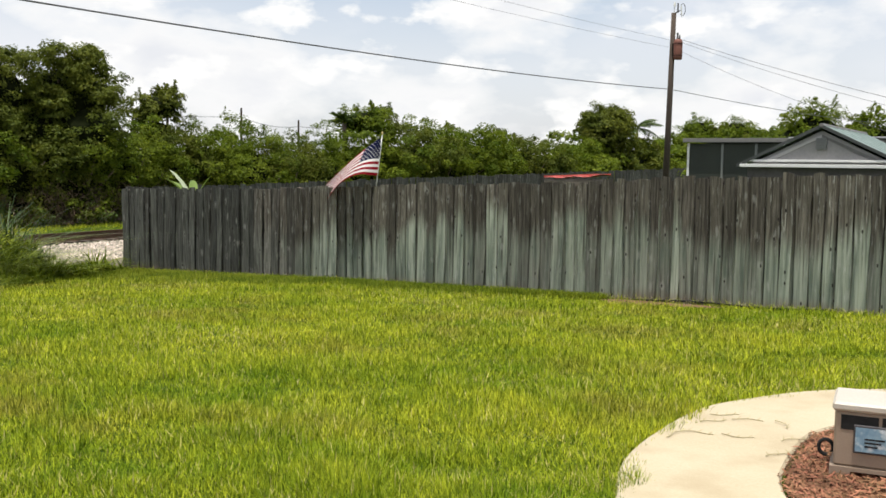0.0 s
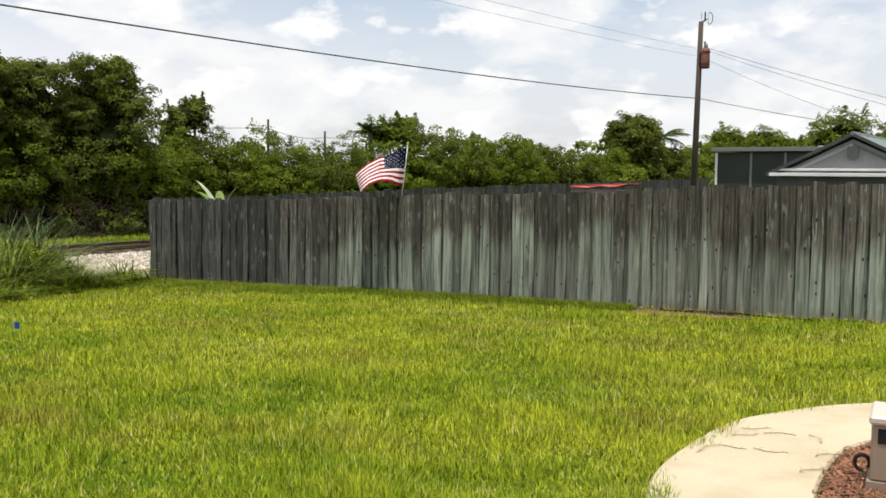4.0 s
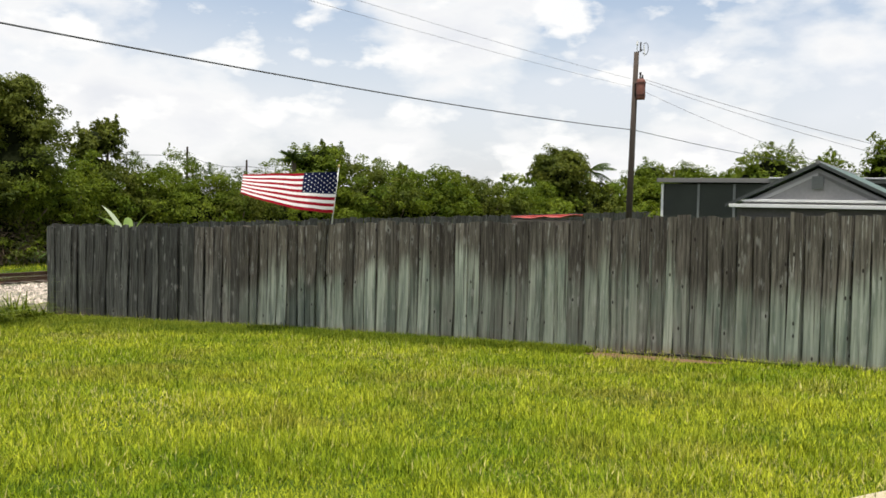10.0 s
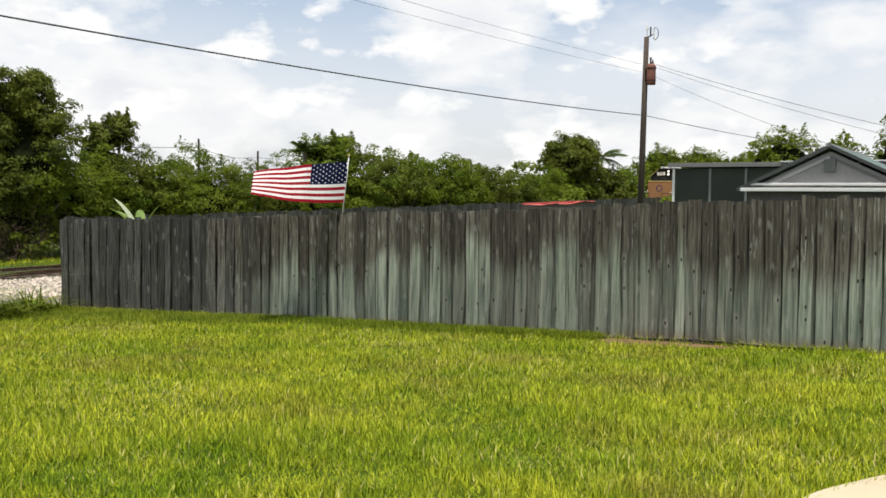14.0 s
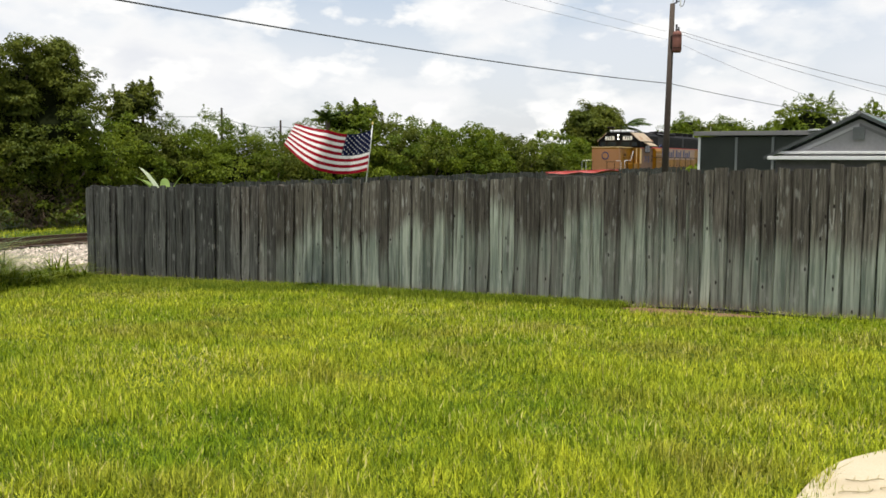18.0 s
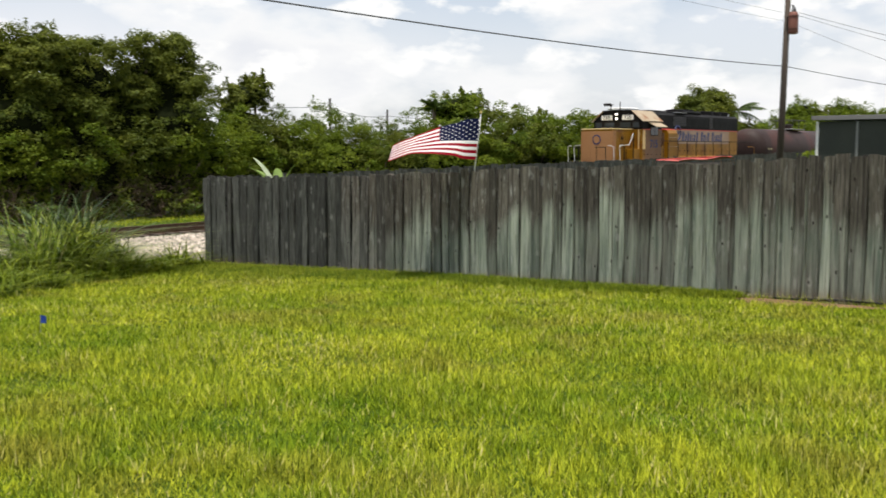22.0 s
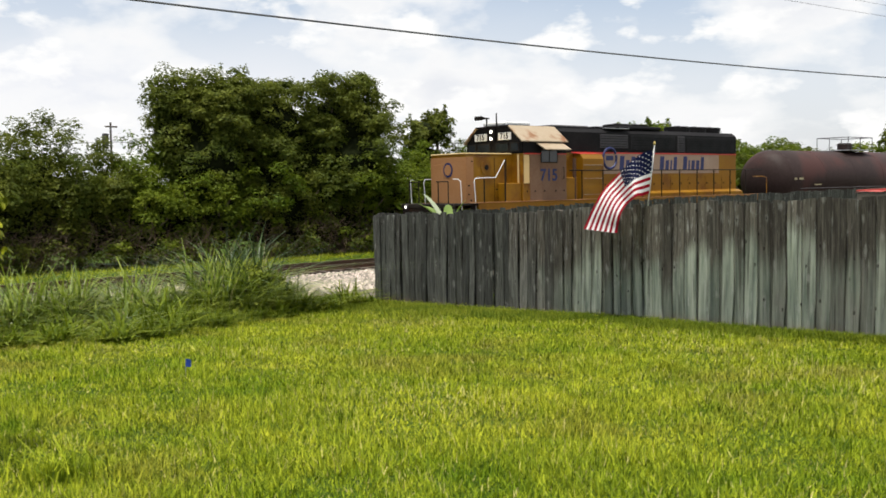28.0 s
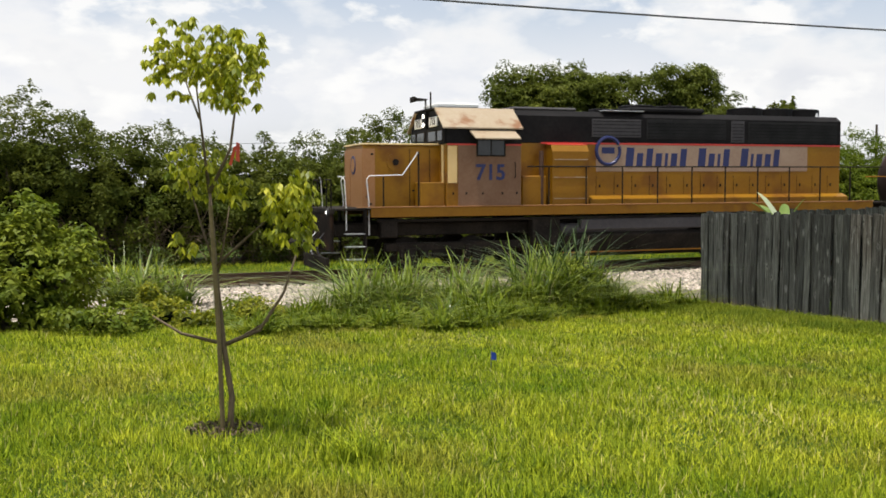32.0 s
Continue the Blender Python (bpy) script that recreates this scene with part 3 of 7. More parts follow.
def build_ballast():
    rng = np.random.default_rng(5)
    g = Geo()
    prof = [(-4.2, -0.40), (-3.0, -0.26), (-1.5, -0.205), (1.5, -0.205), (3.0, -0.20), (4.8, -0.085), (6.5, 0.07), (8.6, 0.195), (9.9, 0.19), (10.5, 0.09)]
    ys = list(np.linspace(-40, 40, 41)) + list(np.linspace(50, 400, 20))
    rows = []
    for y in ys:
        far = 1.0 if y < 12 else 0.45
        row = []
        for o, z in prof:
            if o > 3:
                o = 3 + (o - 3) * far
            row.append(track_at(y, o, z))
        rows.append(row)
    n = len(prof)
    g.add([p for r in rows for p in r], [(j * n + i, j * n + i + 1, (j + 1) * n + i + 1, (j + 1) * n + i) for j in range(len(rows) - 1) for i in range(n - 1)])
    bed = solid("ballast_bed", g, GRAVEL, "pale crushed-stone ballast along the railway track", "ballast", kind="structure", smooth=True)
    # loose stones
    m = 42000
    y = rng.uniform(-13, 14, m)
    o = rng.uniform(-2.6, 9.6, m)
    open_bed = np.abs(o) > 1.42
    y, o = y[open_bed], o[open_bed]
    m = len(y)
    po, pz = zip(*prof)
    z = np.interp(o, po, pz)
    cx = TRACK_X0 + TRACK_LEAN * y + TRACK_OUT.x * o
    cy = y + TRACK_OUT.y * o
    cz = RAIL_Z + GRADE * (y - 5) + z + 0.012
    r = rng.uniform(0.028, 0.075, m)
    octa = np.array([(1, 0, 0), (0, 1, 0), (-1, 0, 0), (0, -1, 0), (0, 0, 0.8), (0, 0, -0.6)])
    tris = np.array([(0, 1, 4), (1, 2, 4), (2, 3, 4), (3, 0, 4)])
    pts = octa[None] * r[:, None, None] * rng.uniform(0.6, 1.3, (m, 6, 3))
    a = rng.uniform(0, 6.28, m)
    ca, sa = np.cos(a)[:, None], np.sin(a)[:, None]
    px = pts[..., 0] * ca - pts[..., 1] * sa + cx[:, None]
    py = pts[..., 0] * sa + pts[..., 1] * ca + cy[:, None]
    pz2 = pts[..., 2] + cz[:, None]
    P = np.stack([px, py, pz2], -1)
    me = bpy.data.meshes.new("ballast_stones")
    base = (np.arange(m) * 6)[:, None, None]
    idx = (tris[None] + base).reshape(-1, 3)
    me.vertices.add(m * 6)
    me.vertices.foreach_set("co", P.astype(np.float32).reshape(-1))
    me.loops.add(len(idx) * 3)
    me.loops.foreach_set("vertex_index", idx.astype(np.int32).reshape(-1))
    me.polygons.add(len(idx))
    me.polygons.foreach_set("loop_start", np.arange(0, len(idx) * 3, 3, dtype=np.int32))
    me.polygons.foreach_set("loop_total", np.full(len(idx), 3, dtype=np.int32))
    me.materials.append(STONE)
    me.update(calc_edges=True)
    st = new("ballast_stones", me)
    st.parent = bed
    tagged(st, kind="stuff")


def build_track():
    trk = thing("railway_track", pose(0, 0, 0), "rusty steel rails on dark wooden ties", "railway track", kind="structure")
    for side in (-0.755, 0.755):
        g = Geo()
        prof = [(-0.075, -0.17), (0.075, -0.17), (0.075, -0.155), (0.012, -0.14), (0.012, -0.045), (0.036, -0.035), (0.036, 0.0), (-0.036, 0.0), (-0.036, -0.035), (-0.012, -0.045), (-0.012, -0.14), (-0.075, -0.155)]
        ys = [-60, 0, 60, 160, 420]
        n = len(prof)
        vs = [track_at(y, side + o, z) for y in ys for o, z in prof]
        fs = [(j * n + i, j * n + (i + 1) % n, (j + 1) * n + (i + 1) % n, (j + 1) * n + i) for j in range(len(ys) - 1) for i in range(n)]
        g.add(vs, fs)
        for k in range(len(fs)):
            if k % n == 6:
                g.m[k] = 1
        part("rail", g, [RAIL, RAILTOP], trk)
    tie = Geo().box((0, 0, 0), (2.6, 0.23, 0.17), 0.012).mesh("tie", TIE)
    rng = random.Random(3)
    y = -16.0
    while y < 34:
        ob = new("tie", tie)
        ob.parent = trk
        ob.matrix_basis = Matrix.Translation(track_at(y, rng.uniform(-0.04, 0.04), -0.225 + rng.uniform(-0.012, 0.012))) @ pose(0, 0, 0, 0, 0, TRACK_TURN + rng.uniform(-1.2, 1.2))
        y += 0.53 + rng.uniform(-0.03, 0.03)


def smooth_line(pts, n=6):
    out = []
    P = [Vector(p) for p in pts]
    for i in range(len(P) - 1):
        a, b, c, d = P[max(i - 1, 0)], P[i], P[i + 1], P[min(i + 2, len(P) - 1)]
        for k in range(n):
            t = k / n
            out.append(0.5 * ((2 * b) + (c - a) * t + (2 * a - 5 * b + 4 * c - d) * t * t + (3 * b - a - 3 * c + d) * t ** 3))
    return out + [P[-1]]


PATH_OUTER = [(16.9, -13.5), (16.2, -11.6), (15.58, -10.2), (15.34, -9.5), (15.26, -8.8), (15.27, -8.0), (15.45, -7.48), (15.82, -6.88), (16.5, -6.45), (18.0, -6.15), (20.5, -6.1)]
PATH_INNER = [(17.75, -13.1), (17.0, -11.2), (16.4, -10.1), (16.16, -9.56), (16.07, -9.0), (16.05, -8.4), (16.2, -7.95), (16.55, -7.5), (17.1, -7.25), (18.2, -7.05), (20.5, -7.0)]


def build_path():
    walkway = thing("garden_path", pose(0, 0, 0), "curved pale concrete garden path", "path", kind="structure")
    a = smooth_line([(x, y, 0) for x, y in PATH_OUTER], 5)
    b = smooth_line([(x, y, 0) for x, y in PATH_INNER], 5)
    cuts = [0, len(a) - 1]
    for s0, s1 in zip(cuts, cuts[1:]):
        g = Geo()
        vs, fs = [], []
        idx = list(range(s0, s1 + 1))
        for k in idx:
            pa, pb = a[k], b[k]
            if k == s1 and k != cuts[-1]:
                pa, pb = a[k] * 0.97 + a[k - 1] * 0.03, b[k] * 0.97 + b[k - 1] * 0.03
            za, zb = float(ground_z(pa.x, pa.y)) + 0.035, float(ground_z(pb.x, pb.y)) + 0.035
            ins = (pb - pa).normalized() * 0.015
            vs += [(pa.x, pa.y, za - 0.14), (pa.x, pa.y, za - 0.015), (pa.x + ins.x, pa.y + ins.y, za), (pb.x - ins.x, pb.y - ins.y, zb), (pb.x, pb.y, zb - 0.015), (pb.x, pb.y, zb - 0.14)]
        for j in range(len(idx) - 1):
            for i in range(5):
                fs.append((j * 6 + i, j * 6 + i + 1, (j + 1) * 6 + i + 1, (j + 1) * 6 + i))
        fs += [tuple(range(6)), tuple(range(len(vs) - 1, len(vs) - 7, -1))]
        g.add(vs, fs)
        part("slab", g, CONC, walkway)


# ---- fences ----
def board_meshes(height, wide, count, seed, warp=1.0):
    """Old pickets: bowed, cupped, with wavering edges and uneven tops."""
    rng = random.Random(seed)
    out = []
    for _ in range(count):
        g = Geo()
        n = 9
        ph, amp = rng.uniform(0, 6.3), rng.uniform(0.001, 0.007) * warp
        cup = rng.uniform(-0.005, 0.013) * warp
        top = rng.uniform(-0.020, 0.016)
        slant = rng.uniform(-0.014, 0.014)
        clip = rng.choice((0.0, 0.004, 0.012)) * warp
        vs, fs = [], []
        for i in range(n):
            z = (height + top) * i / (n - 1)
            w = wide / 2 + amp * 0.7 * math.sin(ph + i * 1.1)
            sh = amp * 1.6 * math.cos(ph * 2 + i * 0.8)
            bow = 0.012 * warp * math.sin(ph + i * 0.45)
            for x, y in ((-w, -0.008 - cup), (-w + 0.005, -0.012 - cup), (0, -0.012), (w - 0.005, -0.012 - cup), (w, -0.008 - cup), (w, 0.009 - cup), (0, 0.009), (-w, 0.009 - cup)):
                end = slant * x / wide * 2 - clip * (abs(x) > wide * 0.4) if i == n - 1 else 0
                vs.append((x + sh, y + bow, z + end))
        for i in range(n - 1):
            for j in range(8):
                fs.append((i * 8 + j, i * 8 + (j + 1) % 8, (i + 1) * 8 + (j + 1) % 8, (i + 1) * 8 + j))
        fs += [tuple(range(7, -1, -1)), tuple(range((n - 1) * 8, n * 8))]
        g.add(vs, fs)
        out.append(g.mesh("board", WOOD))
    return out


def build_fences():
    rng = random.Random(11)
    front = thing("fence", pose(0, 0, 0), "weathered grey wooden privacy fence with green lichen", "fence")
    widths = (0.125, 0.150, 0.178, 0.190, 0.200)
    kinds = [board_meshes(1.79, w, 5, 4 + k) for k, w in enumerate(widths)]
    backs = board_meshes(1.785, 0.205, 6, 40, 0.6)
    # spaced boards of mixed widths, the gaps closed by a second layer set well back
    # and the boards grow longer where the ground dips
    x = 0.0
    while x < 20.5:
        tall = Matrix.Diagonal((1, 1, 1 + 0.085 * min(1, max(0, (x - 6.5) / 8.0)), 1))
        k = rng.choice((0, 1, 1, 2, 2, 3, 3, 4))
        w = widths[k]
        ob = new("board", rng.choice(kinds[k]))
        ob.parent = front
        gz = float(ground_z(x, 0))
        wave = 0.018 * math.sin(x * 1.1) + 0.012 * math.sin(x * 2.7 + 1)
        ob.matrix_basis = pose(x + w / 2, rng.choice((-0.012, -0.004, 0.0, 0.010)), gz - 0.02 + wave + rng.uniform(-0.016, 0.016), 0, rng.uniform(-0.45, 0.45), rng.uniform(-3.5, 3.5)) @ tall
        gap = rng.choice((0.012, 0.020, 0.028, 0.040, 0.055))
        back = new("board", rng.choice(backs))
        back.parent = front
        back.matrix_basis = pose(x + w + gap / 2 + rng.uniform(-0.010, 0.010), 0.062 + rng.uniform(-0.003, 0.003), gz - 0.03 + wave + rng.uniform(-0.03, 0.0), 0, rng.uniform(-0.2, 0.2), rng.uniform(-1.0, 1.0)) @ tall
        x += w + gap
    for h in (0.35, 0.95, 1.55):
        for x0 in np.arange(0, 20.4, 2.4):
            x1 = x0 + 2.4
            g = Geo()
            z0, z1 = float(ground_z(x0, 0)) + h, float(ground_z(x1, 0)) + h
            g.prism([(x0, z0 - 0.045), (x1 - 0.004, z1 - 0.045), (x1 - 0.004, z1 + 0.045), (x0, z0 + 0.045)], "y", 0.086, 0.122)
            part("rail", g, POST, front)
    for x0 in np.arange(0.06, 20.5, 2.4):
        z0 = float(ground_z(x0, 0))
        part("post", Geo().box((x0, 0.17, z0 + 0.6), (0.09, 0.09, 2.3), 0.008), POST, front)
    # the return along the railway side
    side = thing("fence", pose(0, 0, 0), "weathered grey wooden fence running back along the railway", "fence")
    # the land rises along the railway, and the fence tops with it
    steps = [board_meshes(1.80 + 0.0178 * 2.05 * k, 0.172, 3, 9 + k) for k in range(21)]
    y = 0.20
    while y < 41:
        ob = new("board", rng.choice(steps[int(y / 2.05)]))
        ob.parent = side
        ob.matrix_basis = pose(-0.01 + 0.004 * y + rng.uniform(-0.006, 0.006), y, float(ground_z(0, y)) + rng.uniform(-0.02, 0.02), 0, 0, 90 + rng.uniform(-1.5, 1.5))
        y += 0.184
    for h in (0.4, 1.5):
        g = Geo()
        g.prism([(0.03, 0.2), (0.03 + 0.16, 41), (0.07 + 0.16, 41), (0.07, 0.2)], "z", 0.04 + h - 0.045, 0.04 + h + 0.045)
        part("rail", g, POST, side)
    for y0 in np.arange(0.6, 41, 2.4):
        part("post", Geo().box((0.12 + 0.004 * y0, y0, 0.7), (0.09, 0.09, 2.1), 0.008), POST, side)


# ---- foliage ----
def leaf_cards(rng, centres, normals, size, spread=0.45):
    """Kite-shaped leaves about the given points, facing roughly along the normals."""
    n = len(centres)
    nrm = normals + rng.normal(0, spread, (n, 3))
    nrm /= np.linalg.norm(nrm, axis=1, keepdims=True) + 1e-9
    ref = rng.normal(0, 1, (n, 3))
    a = np.cross(nrm, ref)
    a /= np.linalg.norm(a, axis=1, keepdims=True) + 1e-9
    b = np.cross(nrm, a)
    L = (size * rng.uniform(0.6, 1.4, n))[:, None]
    W = L * rng.uniform(0.35, 0.6, n)[:, None]
    fold = nrm * L * 0.12
    return np.stack([centres - a * L * 0.5, centres + b * W * 0.5 + fold, centres + a * L * 0.5 - nrm * L * 0.1, centres - b * W * 0.5 + fold], 1)


def crown_points(rng, blobs, per_area, puff, leaves, lee=-2.0):
    """Leaf places on lumpy ellipsoids: domed clumps over the surface, each leafy above and hollow below; none on the lee side beyond lee."""
    C, N = [], []
    per_clump = int(leaves * 4.6)
    for cx, cy, cz, rx, ry, rz in blobs:
        area = 4 * math.pi * ((rx * ry) ** 1.6 / 3 + (rx * rz) ** 1.6 / 3 + (ry * rz) ** 1.6 / 3) ** (1 / 1.6)
        m = max(6, int(area * per_area * 0.36))
        u = rng.normal(0, 1, (m, 3))
        u /= np.linalg.norm(u, axis=1, keepdims=True)
        u = u[u[:, 0] > lee]
        m = len(u)
        lump = 1 + 0.12 * np.sin(u[:, 0] * 5 + cx) + 0.10 * np.sin(u[:, 1] * 7 + cy) + 0.08 * np.sin(u[:, 2] * 6 + cz)
        rad = rng.uniform(0.72, 1.02, m) * lump
        heart = np.array([cx, cy, cz]) + u * np.array([rx, ry, rz]) * rad[:, None]
        v = rng.normal(0, 1, (m, per_clump, 3))
        v /= np.linalg.norm(v, axis=2, keepdims=True)
        v[..., 2] = np.where(rng.uniform(0, 1, (m, per_clump)) < 0.68, np.abs(v[..., 2]), v[..., 2] * 0.75)
        size = np.minimum(puff * rng.uniform(1.1, 2.2, (m, 1, 1)), 0.62 * min(rx, ry, rz) + 0.05)
        shell = rng.uniform(0.35, 1.08, (m, per_clump, 1)) ** 0.6
        offs = v * size * shell * np.array([1.0, 1.0, 0.85])
        pts = heart[:, None] + offs
        nn = v * 0.8 + u[:, None] * 0.35 + np.array([0, 0, 0.55])
        C.append(pts.reshape(-1, 3))
        N.append(nn.reshape(-1, 3))
    C, N = np.concatenate(C), np.concatenate(N)
    keep = C[:, 2] > ground_z(C[:, 0], C[:, 1]) + 0.02
    return C[keep], N[keep]


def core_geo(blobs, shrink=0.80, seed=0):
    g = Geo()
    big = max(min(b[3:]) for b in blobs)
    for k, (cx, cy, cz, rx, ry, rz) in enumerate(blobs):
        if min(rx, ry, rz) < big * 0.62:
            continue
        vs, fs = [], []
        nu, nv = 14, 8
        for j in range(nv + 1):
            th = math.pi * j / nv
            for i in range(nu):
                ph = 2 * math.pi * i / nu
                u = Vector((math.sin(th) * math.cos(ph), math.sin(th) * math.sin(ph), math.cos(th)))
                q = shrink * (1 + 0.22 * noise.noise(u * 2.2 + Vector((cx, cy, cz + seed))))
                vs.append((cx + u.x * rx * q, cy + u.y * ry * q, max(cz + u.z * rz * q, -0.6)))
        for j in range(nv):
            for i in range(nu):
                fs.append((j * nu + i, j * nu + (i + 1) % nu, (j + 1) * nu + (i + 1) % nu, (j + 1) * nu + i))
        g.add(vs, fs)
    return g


def bush(name, at, blobs, label, seed, mat=None, leaf=0.2, per_area=5.0, puff=0.22, leaves=9, category="bush", group="", trunk=True, spikes=0, brush=0, low=(), core=0.66, lee=-2.0):
    """A woody plant: stems, near-black cores that paint the shade inside, and a crown of many leaves. blobs are given
    from its base.
    """
    rng = np.random.default_rng(seed)
    bx, by = at
    bz = float(ground_z(bx, by))
    ob = thing(name, pose(bx, by, bz), label, category, group)
    world_blobs = [(bx + b[0], by + b[1], bz + b[2], *b[3:]) for b in blobs]
    C, N = crown_points(rng, world_blobs, per_area, puff, leaves, lee)
    if low:
        c2, n2 = crown_points(rng, [(bx + b[0], by + b[1], bz + b[2], *b[3:]) for b in low], per_area * 0.5, puff, leaves, lee)
        C, N = np.concatenate([C, c2]), np.concatenate([N, n2])
    C = C - np.array([bx, by, bz])
    if spikes:
        # leafy shoots standing up out of the top
        high = np.argsort(C[:, 2])[-max(40, len(C) // 7):]
        k = rng.choice(high, spikes)
        tall = rng.uniform(0.4, 1.5, (spikes, 1, 1)) ** 1.5 * (0.5 + leaf)
        up = C[k][:, None] + np.array([0, 0, 1.0]) * np.linspace(-0.1, 0.42, 22)[None, :, None] * tall + np.clip(rng.normal(0, 0.3, (spikes, 22, 3)), -0.5, 0.5) * leaf * np.linspace(1.7, 0.5, 22)[None, :, None]
        C = np.concatenate([C, up.reshape(-1, 3)])
        N = np.concatenate([N, np.tile([0.3, 0.2, 0.6], (spikes * 22, 1))])
    quads("crown", leaf_cards(rng, C, N, leaf), mat or LEAF, ob)
    # dark blobs inside the crown stand for the shade between leaves
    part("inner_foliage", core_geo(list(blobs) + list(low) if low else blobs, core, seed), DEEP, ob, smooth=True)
    if brush:
        # dead stems and twigs in the shade at the foot
        b = rng.integers(0, len(low), brush)
        lo = np.array(low)[b]
        u = rng.normal(0, 1, (brush, 3))
        u[:, 0] = np.abs(u[:, 0])
        u /= np.linalg.norm(u, axis=1, keepdims=True)
        p0 = lo[:, :3] + u * lo[:, 3:] * rng.uniform(0.7, 1.05, (brush, 1))
        d = rng.normal(0, 0.5, (brush, 3)) + np.array([0.2, 0, 0.35])
        d /= np.linalg.norm(d, axis=1, keepdims=True)
        L = rng.uniform(0.2, 0.7, (brush, 1))
        s = np.cross(d, rng.normal(0, 1, (brush, 3)))
        s /= np.linalg.norm(s, axis=1, keepdims=True)
        wd = s * rng.uniform(0.006, 0.016, (brush, 1))
        V = np.stack([p0 - wd, p0 + wd, p0 + d * L + wd * 0.4, p0 + d * L - wd * 0.4], 1)
        tagged(quads("dead_brush", V, TWIG, ob), "dry brown twigs", kind="stuff")
    if trunk:
        g = Geo()
        r = random.Random(seed)
        for b in blobs[:4]:
            p0 = Vector((r.uniform(-0.2, 0.2), r.uniform(-0.2, 0.2), -0.15))
            p2 = Vector(b[:3])
            mid = (p0 + p2) / 2 + Vector((r.uniform(-0.3, 0.3), r.uniform(-0.3, 0.3), 0.1))
            rr = 0.05 + 0.014 * p2.z
            g.tube([p0, mid, p2], [rr, rr * 0.75, rr * 0.35], 7)
        part("trunk", g, BARK, ob, smooth=True)
    return ob


def build_tree_line():
    """The overgrown hedge behind the railway: low brush, taller shrubs, and trees hung with vines."""
    rng = random.Random(21)
    tops = [(-26, 5.5), (-20, 5.2), (-15.5, 5.6), (-12.4, 5.5), (-10.2, 4.6), (-7.8, 4.5), (-5.6, 4.2), (-3.8, 4.1), (-2.2, 4.5), (-0.7, 5.2), (1.2, 4.2), (3.2, 4.3), (6.0, 4.6), (9.0, 4.7), (12, 4.6), (15.0, 4.6), (17.5, 4.3), (19.6, 4.5), (22.3, 4.7), (25.2, 3.9), (28.5, 4.4), (32.0, 4.9), (36, 5.2), (40, 5.3), (45, 5.1), (50, 5.0), (56, 4.6), (62, 5.0), (70, 5.4), (78, 5.4), (88, 6.6), (99, 7.0), (112, 8.0), (128, 9.0), (148, 10), (175, 10), (210, 11)]
    for i, (y, top) in enumerate(tops):
        step = (tops[min(i + 1, len(tops) - 1)][0] - tops[max(i - 1, 0)][0]) / 2
        w = max(1.3, step * 0.66)
        c = track_at(y, -7.8)
        far = 1.0 if y < 30 else (1.5 if y < 60 else 2.4)
        blobs = [(0, 0, top * 0.40, 2.3, w * 1.3, top * 0.49)]
        low = [(rng.uniform(1.4, 2.3), (-0.9 + 0.6 * k) * w, rng.uniform(0.3, 0.7), rng.uniform(0.7, 1.0), w * 0.5, rng.uniform(0.8, 1.2)) for k in range(4)]
        for k in range(5):
            hh = rng.uniform(0.34, 0.66) * top
            blobs.append((rng.uniform(0.9, 2.4), rng.uniform(-0.9, 0.9) * w, hh, rng.uniform(0.8, 1.3), w * rng.uniform(0.45, 0.7), top * rng.uniform(0.20, 0.30)))
        for side in (-0.55, 0.55):
            blobs.append((rng.uniform(-0.2, 0.5), side * w, top * rng.uniform(0.64, 0.74), 1.3, w * 0.62, top * 0.19))
        for k in range(3):
            hh = (0.86, 0.74, 0.68)[k] * top
            blobs.append((rng.uniform(-0.8, 1.2), rng.uniform(-0.8, 0.8) * w, hh, rng.uniform(0.6, 1.0), w * rng.uniform(0.3, 0.5), top * rng.uniform(0.16, 0.22)))
        bush("hedge_shrub", (c.x, c.y), blobs, "dense green wild shrub in the overgrown hedge behind the track", 100 + i, mat=VINE if (i % 3 == 1 or y < 1.5) else LEAF,
             leaf=0.122 * far, per_area=4.3 / far ** 1.7, puff=0.235 * far ** 0.7, leaves=17, category="shrub", group="hedge shrubs along the railway", spikes=9, low=low, brush=520 if -14 < y < 24 else 0, lee=-0.35)
    # vine-covered trees
    vines = [(5.2, 7.1, [(0, 0, 5.0, 1.9, 1.6, 2.0), (0.2, -0.6, 6.2, 1.1, 1.0, 0.9), (0.4, 0.9, 5.9, 1.2, 1.1, 1.0), (1.0, 0.2, 3.6, 1.6, 1.7, 1.5), (0.6, -1.1, 4.6, 1.1, 0.7, 1.6)]),
             (8.6, 6.9, [(0, 0, 5.2, 1.8, 1.8, 1.6), (0.2, -0.9, 6.0, 1.0, 1.0, 0.8), (0.3, 0.8, 6.1, 1.1, 1.1, 0.75), (0.0, 0, 3.4, 1.7, 1.9, 1.5)]),
             (12.3, 7.5, [(0, 0, 5.0, 2.0, 1.9, 2.0), (0.3, 0.5, 6.5, 1.0, 1.0, 0.95), (0.5, -0.9, 5.9, 1.1, 1.0, 1.0), (0.6, 1.4, 5.2, 1.0, 0.9, 1.3), (1.2, -0.2, 3.6, 1.6, 1.8, 1.5)])]
